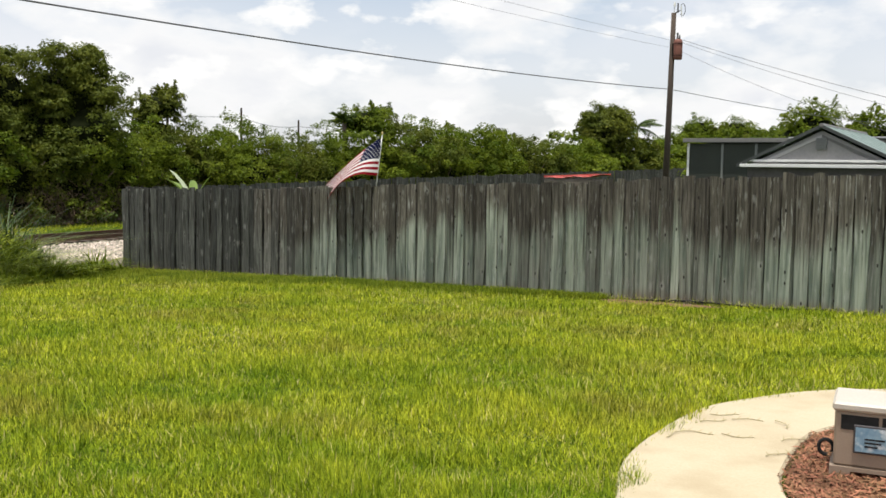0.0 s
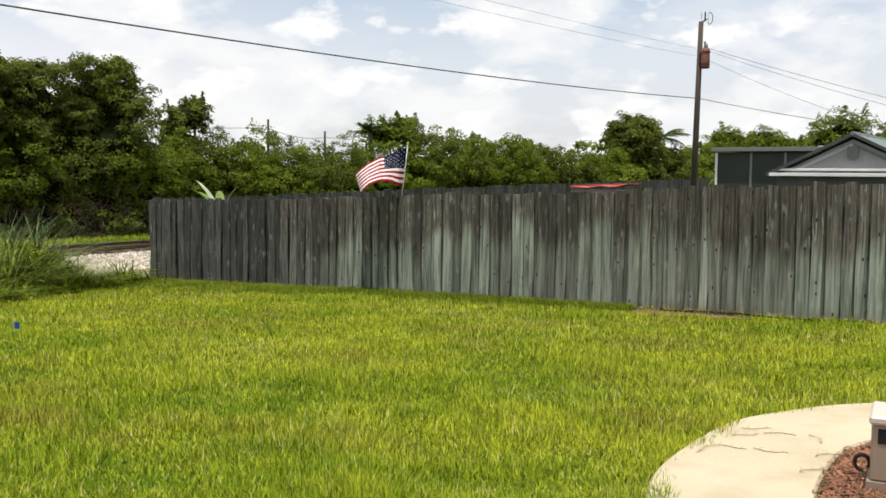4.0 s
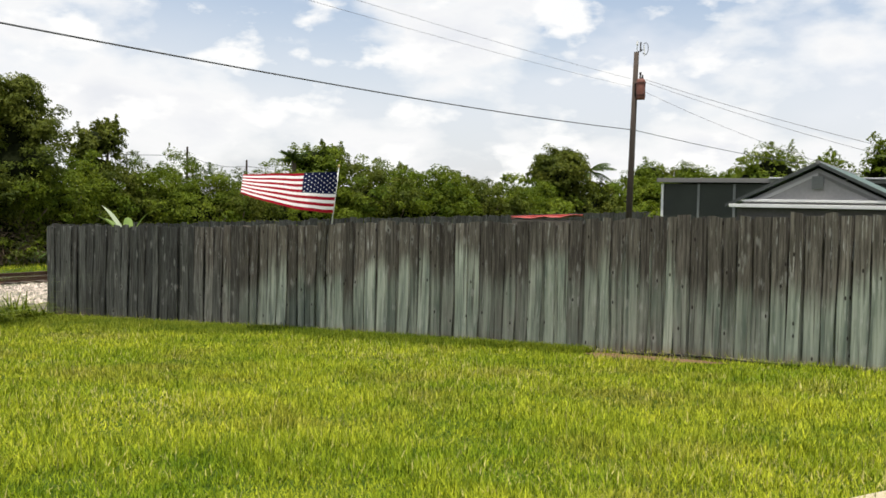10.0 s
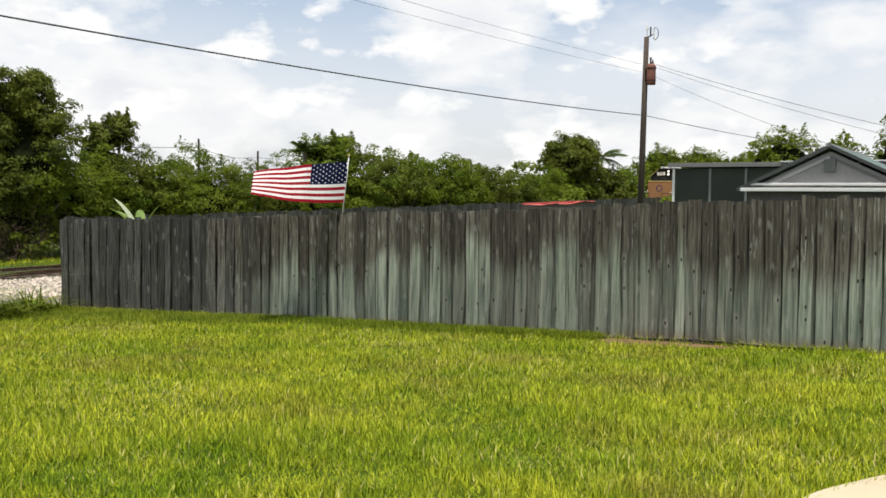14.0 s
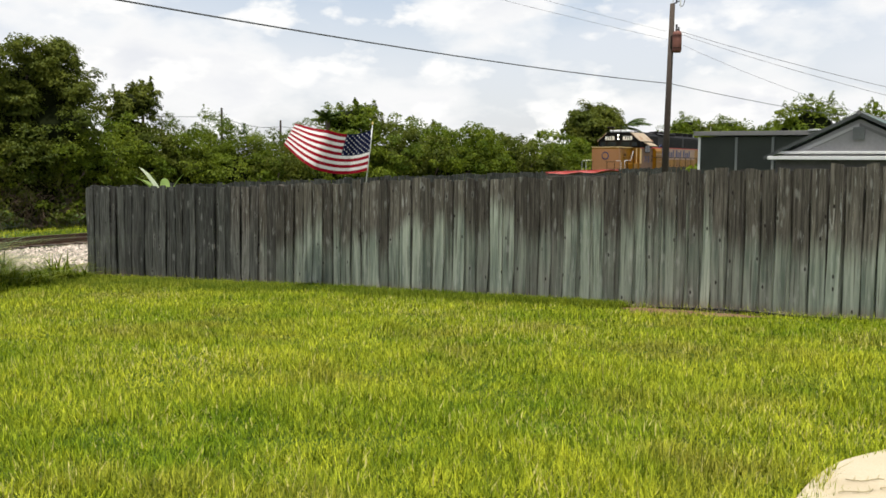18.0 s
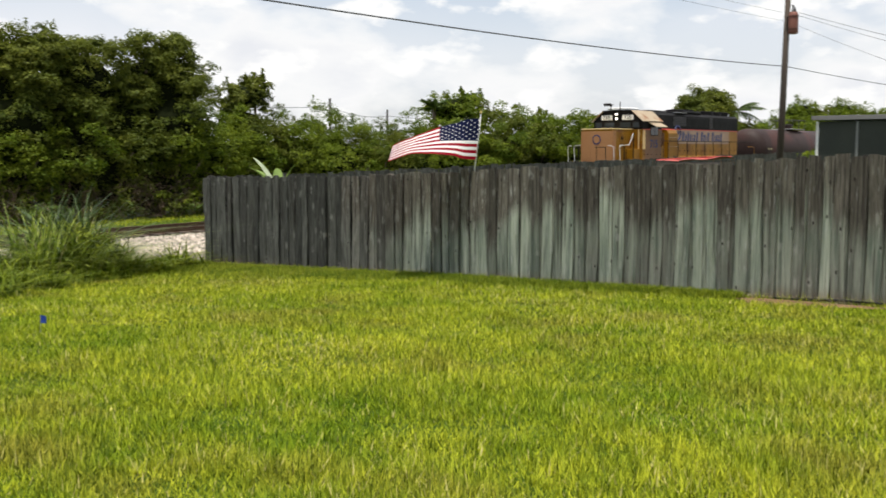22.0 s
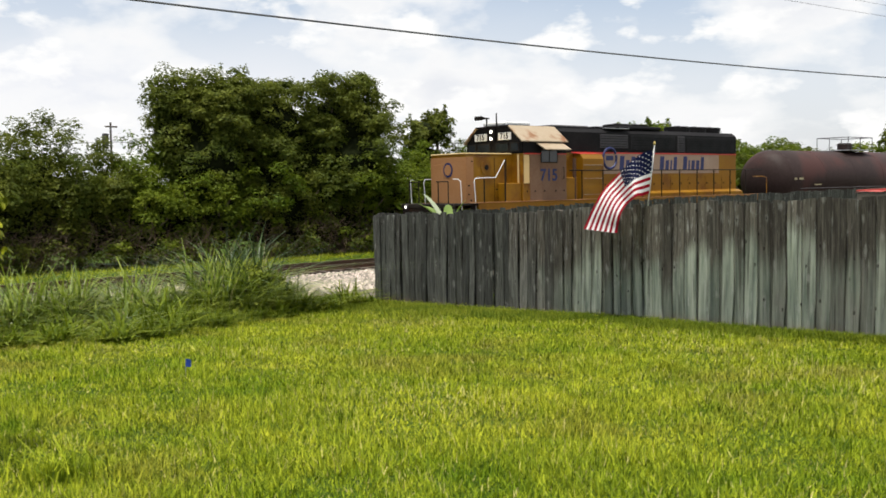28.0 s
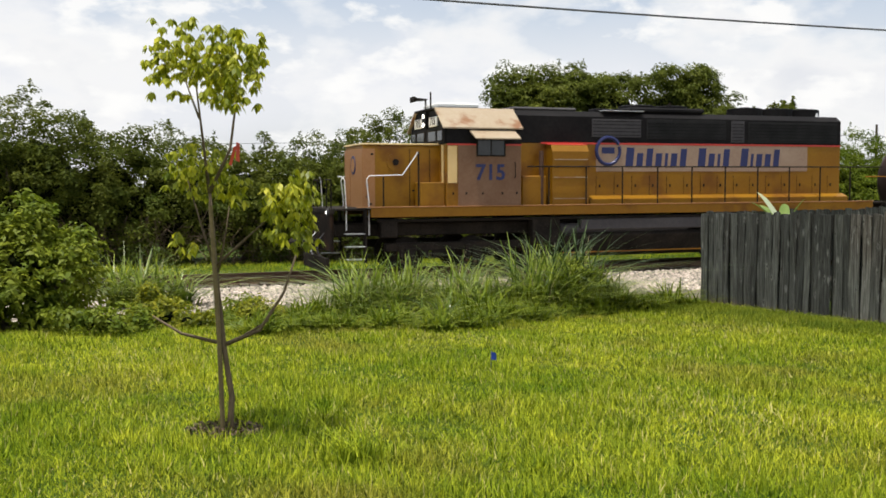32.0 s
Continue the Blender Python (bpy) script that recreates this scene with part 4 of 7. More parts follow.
    for i, (y, top, blobs) in enumerate(vines):
        # neighbours grow into one another
        if i < 2:
            blobs = blobs + [(0.1, 1.7, 4.0, 1.5, 1.2, 1.6)]
        if i > 0:
            blobs = blobs + [(0.1, -1.7, 3.9, 1.5, 1.2, 1.5)]
        lumps = []
        for _ in range(16):
            b = blobs[rng.randrange(len(blobs))]
            a, e = rng.uniform(-1.7, 1.7), rng.uniform(-0.3, 1.3)
            r = rng.uniform(0.45, 0.8)
            lumps.append((b[0] + b[3] * math.cos(a) * math.cos(e), b[1] + b[4] * math.sin(a) * math.cos(e) * 0.75 + (0.35, 0, -0.35)[i], min(b[2] + b[5] * math.sin(e), top - r * 0.8), r, r, r * 0.75))
        blobs = blobs + lumps
        c = track_at(y, -7.6)
        bush("vine_covered_tree", (c.x, c.y), blobs, "tall tree smothered in hanging green vines", 300 + i, mat=CREEPER, leaf=0.130, per_area=6.2, puff=0.22, leaves=17, category="tree", group="vine-covered trees", spikes=9, core=0.72)
    c = track_at(17.4, -8.2)
    bush("round_topped_tree", (c.x, c.y), [(0, 0, 5.1, 1.2, 1.15, 0.75), (0.2, 0.5, 5.5, 0.7, 0.7, 0.5), (0.2, -0.5, 4.7, 0.8, 0.8, 0.6), (0.2, -0.3, 3.7, 1.2, 1.3, 1.1)], "small tree with a rounded leafy top", 320, mat=VINE, leaf=0.17, per_area=9, puff=0.18, leaves=9, category="tree", spikes=20)
    c = track_at(65.2, -8.0)
    bush("round_topped_tree", (c.x, c.y), [(0, 0, 5.6, 2.6, 2.6, 1.9), (0.4, 1.0, 6.6, 1.5, 1.4, 1.1), (0.5, -1.4, 5.2, 1.6, 1.6, 1.4), (0, 0, 3.2, 1.8, 1.8, 1.6)], "dark round leafy tree beyond the track", 321, mat=VINE, leaf=0.26, per_area=7, puff=0.30, leaves=10, category="tree")
    for i, (y, out, blobs) in enumerate([(33.0, -8.6, [(0, 0, 5.0, 1.6, 2.0, 0.9), (0.3, 0.9, 5.4, 1.0, 1.0, 0.6)]), (91.0, -9, [(0, 0, 6.0, 2.5, 2.8, 1.9), (0, 1, 3.5, 2.5, 3.0, 2.4)]), (104.0, -9, [(0, 0, 6.4, 2.2, 2.2, 1.9), (0, 1.0, 3.5, 2.5, 3.0, 2.4)])]):
        c = track_at(y, out)
        bush("far_tree", (c.x, c.y), blobs, "leafy tree standing up out of the hedge", 330 + i, leaf=0.2, per_area=4.2, puff=0.30, leaves=9, category="tree", spikes=10)
    # trees behind the neighbour's house
    for i, (x, y, top, w) in enumerate([(4.4, 46, 6.55, 2.3), (1.2, 47, 5.3, 1.3), (-0.3, 46, 5.3, 0.9), (7.6, 46, 5.6, 2.2), (10.4, 46, 6.8, 1.0), (13.0, 46, 5.0, 2.6)]):
        blobs = [(0, 0, top * 0.55, w * 0.7, w * 0.7, top * 0.42), (w * 0.4, -0.5, top * 0.6, w * 0.5, w * 0.5, top * 0.32), (-w * 0.45, -0.5, top * 0.5, w * 0.5, w * 0.5, top * 0.3)]
        bush("garden_tree", (x, y), blobs, "sunlit leafy garden tree behind the neighbouring house", 350 + i, leaf=0.2, per_area=4.6, puff=0.30, leaves=9, category="tree", spikes=14)
    # bright self-sown bush between the pole and the screened porch
    bush("garden_shrub", (7.6, 17.5), [(0, 0, 1.6, 1.0, 1.0, 1.0), (0.4, 0.3, 2.1, 0.7, 0.7, 0.7)], "bright green shrub near the screened porch", 360, leaf=0.16, per_area=9, puff=0.16, leaves=8, category="shrub", spikes=20)


def frond_palm(name, at, h, n, length, label, seed, droop=0.9):
    rng = random.Random(seed)
    bx, by = at
    bz = float(ground_z(bx, by))
    ob = thing(name, pose(bx, by, bz), label, "palm tree")
    part("trunk", Geo().tube([(0, 0, -0.1), (0.1, 0.05, h * 0.5), (0.05, 0, h)], [0.17, 0.14, 0.12], 9), BARK, ob, smooth=True)
    for k in range(n):
        a = 2 * math.pi * k / n + rng.uniform(-0.2, 0.2)
        el = rng.uniform(0.15, 1.1)
        pts = []
        for j in range(7):
            s = j / 6
            out_ = length * s * math.cos(el * (1 - 0.6 * s))
            up_ = length * (math.sin(el) * s - droop * s * s * 0.62)
            pts.append(Vector((math.cos(a) * out_, math.sin(a) * out_, h + up_)))
        g = Geo()
        g.tube(pts, [0.022 * (1 - 0.8 * j / 6) for j in range(7)], 5)
        sidev = Vector((-math.sin(a), math.cos(a), 0))
        for j in range(26):
            s = 0.16 + 0.82 * j / 26
            i0 = min(int(s * 6), 5)
            p = pts[i0].lerp(pts[i0 + 1], s * 6 - i0)
            d = (pts[i0 + 1] - pts[i0]).normalized()
            ll = length * 0.30 * math.sin(math.pi * min(1, 0.15 + s * 0.85)) + 0.08
            for sg in (-1, 1):
                tip = p + sidev * sg * ll * 0.75 + d * ll * 0.55 - Vector((0, 0, ll * 0.35))
                w = d * (0.03 if length < 2 else 0.055)
                g.add([p - w, p + w, tip], [(0, 1, 2)])
        part("frond", g, PALM, ob)
    return ob


# ---- utility pole and lines ----
POLE = Vector((4.28, 22.3, 0))


def sagged(a, b, sag, n=24):
    a, b = Vector(a), Vector(b)
    return [a.lerp(b, i / n) - Vector((0, 0, 4 * sag * (i / n) * (1 - i / n))) for i in range(n + 1)]


def build_pole():
    z0 = float(ground_z(POLE.x, POLE.y))
    ob = thing("utility_pole", pose(POLE.x, POLE.y, z0), "brown wooden utility pole with a rusty transformer", "utility pole")
    part("pole", Geo().tube([(-0.10, 0, -0.3), (-0.02, 0, 4.0), (0.05, 0, 8.1)], [0.13, 0.112, 0.09], 12), POLEW, ob, smooth=True)
    can = part("transformer", Geo().tube([(0.27, -0.05, 6.35), (0.27, -0.05, 6.42), (0.27, -0.05, 7.02), (0.27, -0.05, 7.1)], [0.15, 0.165, 0.165, 0.12], 14), material("rusty red transformer paint", (0.13, 0.042, 0.030), (0.21, 0.080, 0.055), 0.7, s1=3, s2=20, bump=0.1), ob, "rusty red pole transformer", smooth=True)
    part("bushing", Geo().tube([(0.24, -0.05, 7.1), (0.24, -0.05, 7.22), (0.24, -0.05, 7.34)], [0.05, 0.03, 0.045], 8), GREY, can)
    part("bushing", Geo().tube([(0.33, -0.08, 7.1), (0.33, -0.08, 7.25)], [0.04, 0.025], 8), GREY, can)
    for z in (6.5, 6.95):
        g = Geo().tube([(0.27 + 0.17 * math.cos(a), -0.05 + 0.17 * math.sin(a), z) for a in np.linspace(0, 2 * math.pi, 15)], 0.012, 5)
        part("band", g, GRIME, can)
    part("bracket", Geo().span(0.04, 0.12, -0.1, 0.0, 6.5, 6.95, 0.01), GRIME, ob)
    cut = part("fuse_cutout", Geo().tube([(0.32, 0, 8.35), (0.36, 0, 7.95)], 0.025, 6), WHITEP, ob, "porcelain fuse cutout")
    part("arm", Geo().tube([(0.05, 0, 8.08), (0.30, 0, 8.18)], 0.02, 6), GRIME, cut)
    part("arrester", Geo().tube([(0.20, 0, 8.45), (0.20, 0, 8.1)], 0.03, 6), GREY, ob)
    part("pin_insulator", Geo().tube([(0.06, 0, 8.1), (0.07, 0, 8.35), (0.07, 0, 8.36), (0.07, 0, 8.5)], [0.015, 0.015, 0.05, 0.03], 8), WHITEP, ob)
    loop = [(0.38 + 0.11 * math.cos(a), 0, 8.20 + 0.22 * math.sin(a)) for a in np.linspace(-2.4, 2.2, 12)]
    part("jumper", Geo().tube(loop, 0.014, 5), CABLE, ob)
    top = z0
    runs = [("telephone_cable", [(POLE.x - 0.05, 22.25, 5.44), (2.35, -15.36, 5.10)], 0.29, 0.016, "sagging black telephone cable"),
            ("telephone_cable", [(POLE.x, 22.35, 5.44), (14.0, 80.0, 6.6)], 0.8, 0.014, "black telephone cable running on from the pole"),
            ("power_line", [(POLE.x - 0.1, 22.25, 7.02), (2.1, -15.36, 6.9)], 0.26, 0.0045, "thin overhead power line"),
            ("power_line", [(POLE.x - 0.1, 22.25, 7.30), (2.1, -15.36, 7.25)], 0.26, 0.0045, "thin overhead power line"),
            ("service_line", [(POLE.x + 0.45, 22.2, 7.25), (20.5, 18.0, 2.7)], 0.30, 0.008, "twisted service cable to the house"),
            ("service_line", [(POLE.x + 0.45, 22.2, 7.15), (20.5, 18.0, 2.35)], 0.34, 0.0065, "service cable to the house"),
            ("service_line", [(POLE.x + 0.35, 22.2, 6.85), (15.5, 18.5, 2.75)], 0.30, 0.006, "thin service cable to the house")]
    for nm, ends, sag, r, lab in runs:
        solid(nm, Geo().tube(sagged(*ends, sag), r, 6), CABLE, lab, "cable", "overhead lines")
    # poles far off beyond the hedge
    for i, (x, y, h, lean) in enumerate([(-40, 45.4, 6.9, 0), (-40, 52.5, 6.2, 0), (-62.4, 21.3, 8.3, 1), (-40, 88.0, 6.6, 0)]):
        zz = float(ground_z(x, y))
        far = thing("utility_pole", pose(x, y, zz), "distant wooden utility pole beyond the hedge", "utility pole", "distant utility poles")
        part("pole", Geo().tube([(0, 0, -0.3), (0, 0, h)], [0.12, 0.08], 8), POLEW, far)
        if lean:
            part("transformer", Geo().tube([(-0.35, -0.3, h - 1.9), (-0.35, -0.3, h - 0.9)], 0.26, 10), GREY, far)
            part("crossarm", Geo().box((0.1, 0, h - 0.35), (0.14, 1.0, 0.12)), BARK, far)
    for a, b in [((-40, 45.4, 6.2), (-40, 52.5, 5.7)), ((-40, 52.5, 5.7), (-40, 88.0, 6.2)), ((-62.4, 21.3, 6.6), (-40, 45.4, 6.2)), ((-62.4, 21.3, 6.6), (-85, -5, 6.6))]:
        solid("power_line", Geo().tube(sagged(a, b, 0.35), 0.02, 5), CABLE, "distant overhead line beyond the hedge", "cable", "overhead lines")


# ---- the neighbour's buildings ----
def build_porch():
    z0 = float(ground_z(11, 9.2))
    ob = thing("screened_porch", pose(9.39, 9.2, z0), "flat-roofed screened porch with grey frame and dark mesh", "porch")
    H = 3.13 - z0
    L, D = 7.2, 3.2
    for x in (0.0, 0.83, 1.62, 2.42, 3.25, 4.1, 5.0, 5.9, 6.9):
        part("post", Geo().span(x, x + 0.055, 0, 0.055, 0, H - 0.1, 0.004), WHITEP if x == 0 else ALU, ob)
    for y in (1.0, 2.0, 3.1):
        part("post", Geo().span(0, 0.055, y, y + 0.055, 0, H - 0.1, 0.004), ALU, ob)
    for z in (0.05, 0.9):
        part("rail", Geo().span(0, L, 0.004, 0.05, z, z + 0.05, 0.004), ALU, ob)
    part("screen", Geo().span(0.056, L, 0.02, 0.028, 0.1, H - 0.1), SCREEN, ob, "dark insect mesh")
    part("screen", Geo().span(0.02, 0.028, 0.056, D, 0.1, H - 0.1), SCREEN, ob)
    part("back_wall", Geo().span(0.06, L, D, D + 0.1, 0, H - 0.06), SIDING, ob)
    part("roof", Geo().span(-0.06, L, -0.08, D + 0.2, H - 0.05, H + 0.015, 0.01), SIDING, ob)
    part("fascia", Geo().span(-0.08, L, -0.10, -0.081, H - 0.075, H + 0.02, 0.004), SIDING, ob)
    part("edge_strip", Geo().span(2.4, L, -0.16, -0.101, H + 0.005, H + 0.04, 0.004), STEEL, ob)


def build_shed():
    y0 = 3.5
    z0 = float(ground_z(13.6, y0))
    px, pz = 13.62, 3.19
    ob = thing("garden_shed", pose(px, y0, z0), "grey gabled shed with white trim and a green metal roof", "shed")
    top = pz - z0
    half, drop = 1.40, 0.68
    eave = top - drop
    wall_h = eave - 0.02
    D = 4.2
    k = drop / half
    part("wall", Geo().span(-1.25, 1.25, 0.12, 0.22, -0.1, wall_h), SHEDW, ob)
    part("wall", Geo().span(-1.25, -1.15, 0.22, D, -0.1, wall_h), SHEDW, ob)
    part("wall", Geo().span(1.15, 1.25, 0.22, D, -0.1, wall_h), SHEDW, ob)
    part("wall", Geo().span(-1.25, 1.25, D, D + 0.1, -0.1, wall_h), SHEDW, ob)
    part("gable", Geo().prism([(-1.25, wall_h), (1.25, wall_h), (0, wall_h + 1.25 * k)], "y", 0.12, 0.22), GABLE, ob, "pale grey gable end")
    part("gable", Geo().prism([(-1.25, wall_h), (1.25, wall_h), (0, wall_h + 1.25 * k)], "y", D, D + 0.1), SIDING, ob)
    for sg in (-1, 1):
        g = Geo()
        poly = [(0, top), (sg * half, eave), (sg * half, eave - 0.045), (0, top - 0.045)]
        g.prism(poly, "y", 0.05, D + 0.25)
        part("roof", g, SHINGLE, ob, "grey green metal roof slope")
        g = Geo()
        g.prism([(0, top + 0.012), (sg * (half + 0.02), eave + 0.002), (sg * (half + 0.02), eave - 0.05), (0, top - 0.045)], "y", 0.010, 0.049)
        part("rake_trim", g, material("dark rake trim", (0.045, 0.05, 0.048), (0.07, 0.078, 0.074), 0.6, bump=0), ob)
        for j in range(7):
            yy = 0.1 + j * 0.62
            part("roof_seam", Geo().prism([(0, top + 0.02), (sg * half, eave + 0.02), (sg * half, eave + 0.001), (0, top + 0.001)], "y", yy, yy + 0.02), SHINGLE, ob)
        t2 = Geo().prism([(0, eave + 0.52), (sg * 0.93, eave + 0.085), (sg * 0.80, eave + 0.085), (0, eave + 0.475)], "y", 0.10, 0.119)
        part("inner_trim", t2, SIDING if sg > 0 else material("pale grey trim", (0.44, 0.43, 0.42), (0.5, 0.49, 0.48), 0.6, bump=0), ob)
    part("ridge_cap", Geo().tube([(0, 0.0, top + 0.0), (0, D + 0.25, top + 0.0)], 0.035, 8), SIDING, ob)
    part("trim_board", Geo().span(-1.22, 1.22, 0.03, 0.119, eave + 0.045, eave + 0.085, 0.004), WHITEP, ob, "white horizontal trim")
    part("trim_board", Geo().span(-1.36, 1.36, 0.0, 0.119, eave - 0.05, eave + 0.005, 0.004), WHITEP, ob, "white horizontal trim")
    vent = part("vent", Geo().span(-0.085, 0.085, 0.07, 0.099, eave + 0.26, eave + 0.46, 0.004), ALU, ob, "grey louvred vent")
    for j in range(4):
        part("louvre", Geo().box((0, 0.066, eave + 0.29 + j * 0.045), (0.14, 0.016, 0.008)), SIDING, vent)
    part("lamp", Geo().span(0.95, 1.1, 0.04, 0.118, eave - 0.32, eave - 0.25, 0.01), WHITEP, ob, "small white wall lamp")
    # red tarpaulin over something in the yard
    g = Geo()
    n = 9
    vs, fs = [], []
    for i in range(n):
        for j in range(4):
            vs.append((i * 0.16, j * 0.35, 0.016 * math.sin(i * 1.7 + j) + (0.03 if j in (1, 2) else 0) + 0.008 * i))
    for i in range(n - 1):
        for j in range(3):
            fs.append((i * 4 + j, i * 4 + j + 1, (i + 1) * 4 + j + 1, (i + 1) * 4 + j))
    g.add(vs, fs)
    gz = float(ground_z(7.9, 6))
    stack = thing("covered_stack", pose(7.25, 5.7, gz), "stack of lumber under a red tarpaulin", "lumber stack")
    part("lumber", Geo().span(0.02, 1.26, 0.02, 1.02, 0, 2.15 - gz, 0.02), POST, stack)
    t = part("tarpaulin", g, REDT, stack, "wrinkled red tarpaulin", smooth=True)
    t.location = (0, 0, 2.165 - gz)
    for j in range(3):
        part("batten", Geo().box((0.62, 0.15 + j * 0.35, 2.235 - gz), (1.3, 0.05, 0.02), 0.005, Euler((0, -0.05, 0.05)).to_matrix()), REDT, stack)


def build_banana():
    rng = random.Random(8)
    bx, by = 0.75, 1.35
    bz = float(ground_z(bx, by))
    ob = thing("banana_plant", pose(bx, by, bz), "banana plant with broad green leaves behind the fence", "banana plant")
    part("stem", Geo().tube([(0, 0, -0.05), (0, 0, 0.9), (0.02, 0, 1.5)], [0.09, 0.07, 0.04], 9), material("banana stem", (0.22, 0.27, 0.10), (0.32, 0.36, 0.16), 0.6), ob, smooth=True)
    leafm = material("banana leaf", (0.13, 0.22, 0.03), (0.22, 0.31, 0.06), 0.4, s1=2, s2=20, bump=0.05, thin=0.35)
    pale = material("pale banana leaf underside", (0.42, 0.48, 0.30), (0.52, 0.58, 0.40), 0.5, s1=2, s2=20, bump=0.05, thin=0.3)
    for a, el, ln, m, broad in ((3.45, 1.05, 1.22, pale, 0.115), (0.6, 1.15, 0.95, leafm, 0.07), (3.0, 0.72, 1.20, leafm, 0.10), (3.9, 0.92, 1.02, leafm, 0.09), (2.4, 0.80, 1.10, leafm, 0.10), (4.6, 0.5, 0.7, leafm, 0.12), (5.8, 0.45, 0.7, leafm, 0.12), (1.3, 0.45, 0.7, leafm, 0.12)):
        g = Geo()
        n = 9
        vs, fs = [], []
        d = Vector((math.cos(a), math.sin(a), 0))
        sd = Vector((-math.sin(a), math.cos(a), 0.12))
        for i in range(n):
            s = i / (n - 1)
            p = Vector((0.02, 0, 1.42)) + d * (ln * s * math.cos(el)) + Vector((0, 0, ln * (math.sin(el) * s - 0.25 * s * s)))
            w = broad * math.sin(math.pi * min(1, 0.08 + s * 0.92)) ** 0.6 * (1 if s < 1 else 0.05)
            up = Vector((0, 0, 0.045 * (w / 0.15)))
            vs += [p - sd * w + up, p - Vector((0, 0, 0.004)), p + sd * w + up]
        for i in range(n - 1):
            fs += [(i * 3, i * 3 + 1, i * 3 + 4, i * 3 + 3), (i * 3 + 1, i * 3 + 2, i * 3 + 5, i * 3 + 4)]
        g.add(vs, fs)
        part("leaf", g, m, ob, smooth=True)


# ---- the train ----
SPEED = 3.8377
WHEEL_R = 0.508
DECK = 1.75


def lettering(parent, name, text, size, x, y, z, mat, label=""):
    cu = bpy.data.curves.new(name, "FONT")
    cu.body, cu.size, cu.extrude = text, size, 0.004
    cu.offset = size * 0.022
    cu.align_x, cu.align_y = "CENTER", "CENTER"
    tmp = bpy.data.objects.new(name, cu)
    scene.collection.objects.link(tmp)
    bpy.context.view_layer.update()
    me = bpy.data.meshes.new_from_object(tmp.evaluated_get(bpy.context.evaluated_depsgraph_get()))
    bpy.data.objects.remove(tmp)
    me.materials.clear()
    me.materials.append(mat)
    ob = new(name, me)
    ob.parent = parent
    ob.matrix_basis = pose(x, y, z, 90, 0, 90)
    if label:
        tagged(ob, label)
    return ob


def wheelset(parent, y, fine=True):
    g = Geo()
    for sx in (-0.755, 0.755):
        g.tube([(sx - 0.07, 0, 0), (sx - 0.045, 0, 0), (sx + 0.065, 0, 0), (sx + 0.066, 0, 0)], [WHEEL_R, WHEEL_R, WHEEL_R - 0.01, 0.1], 22)
    g.tube([(-1.05, 0, 0), (1.05, 0, 0)], 0.09, 10)
    ob = part("wheelset", g, GRIME, parent)
    ob.location = (0, y, WHEEL_R)
    hub = Geo()
    for j in range(6):
        a = j * math.pi / 3
        hub.box((0.83, 0.27 * math.cos(a), 0.27 * math.sin(a)), (0.02, 0.10, 0.10), 0.01)
    tagged(part("hub_bolts", hub, RAIL, ob), kind="stuff")
    return ob


def truck(parent, y, axles):
    sets = []
    for sx in (-1.13, 1.13):
        g = Geo()
        yy = [y + a for a in axles]
        g.span(sx - 0.07, sx + 0.07, yy[0] - 0.75, yy[-1] + 0.75, 0.62, 0.86, 0.03)
        for a in yy:
            g.box((sx, a, 0.52), (0.20, 0.36, 0.40), 0.04)
            g.box((sx, a + 0.42, 0.62), (0.16, 0.20, 0.40), 0.03)
        for a, b in zip(yy, yy[1:]):
            g.box((sx, (a + b) / 2, 0.52), (0.12, 0.7, 0.22), 0.04)
        part("truck_frame", g, GRIME, parent)
        for a in yy:
            part("spring", Geo().tube([(sx + (0.1 if sx > 0 else -0.1), a - 0.3, 0.45), (sx + (0.1 if sx > 0 else -0.1), a - 0.3, 0.78)], 0.09, 8), GRIME, parent)
    for a in axles:
        sets.append(wheelset(parent, y + a))
    return sets


def handrail(parent, pts, r=0.022, mat=None, name="handrail"):
    return part(name, Geo().tube(pts, r, 6), mat or YEL, parent)


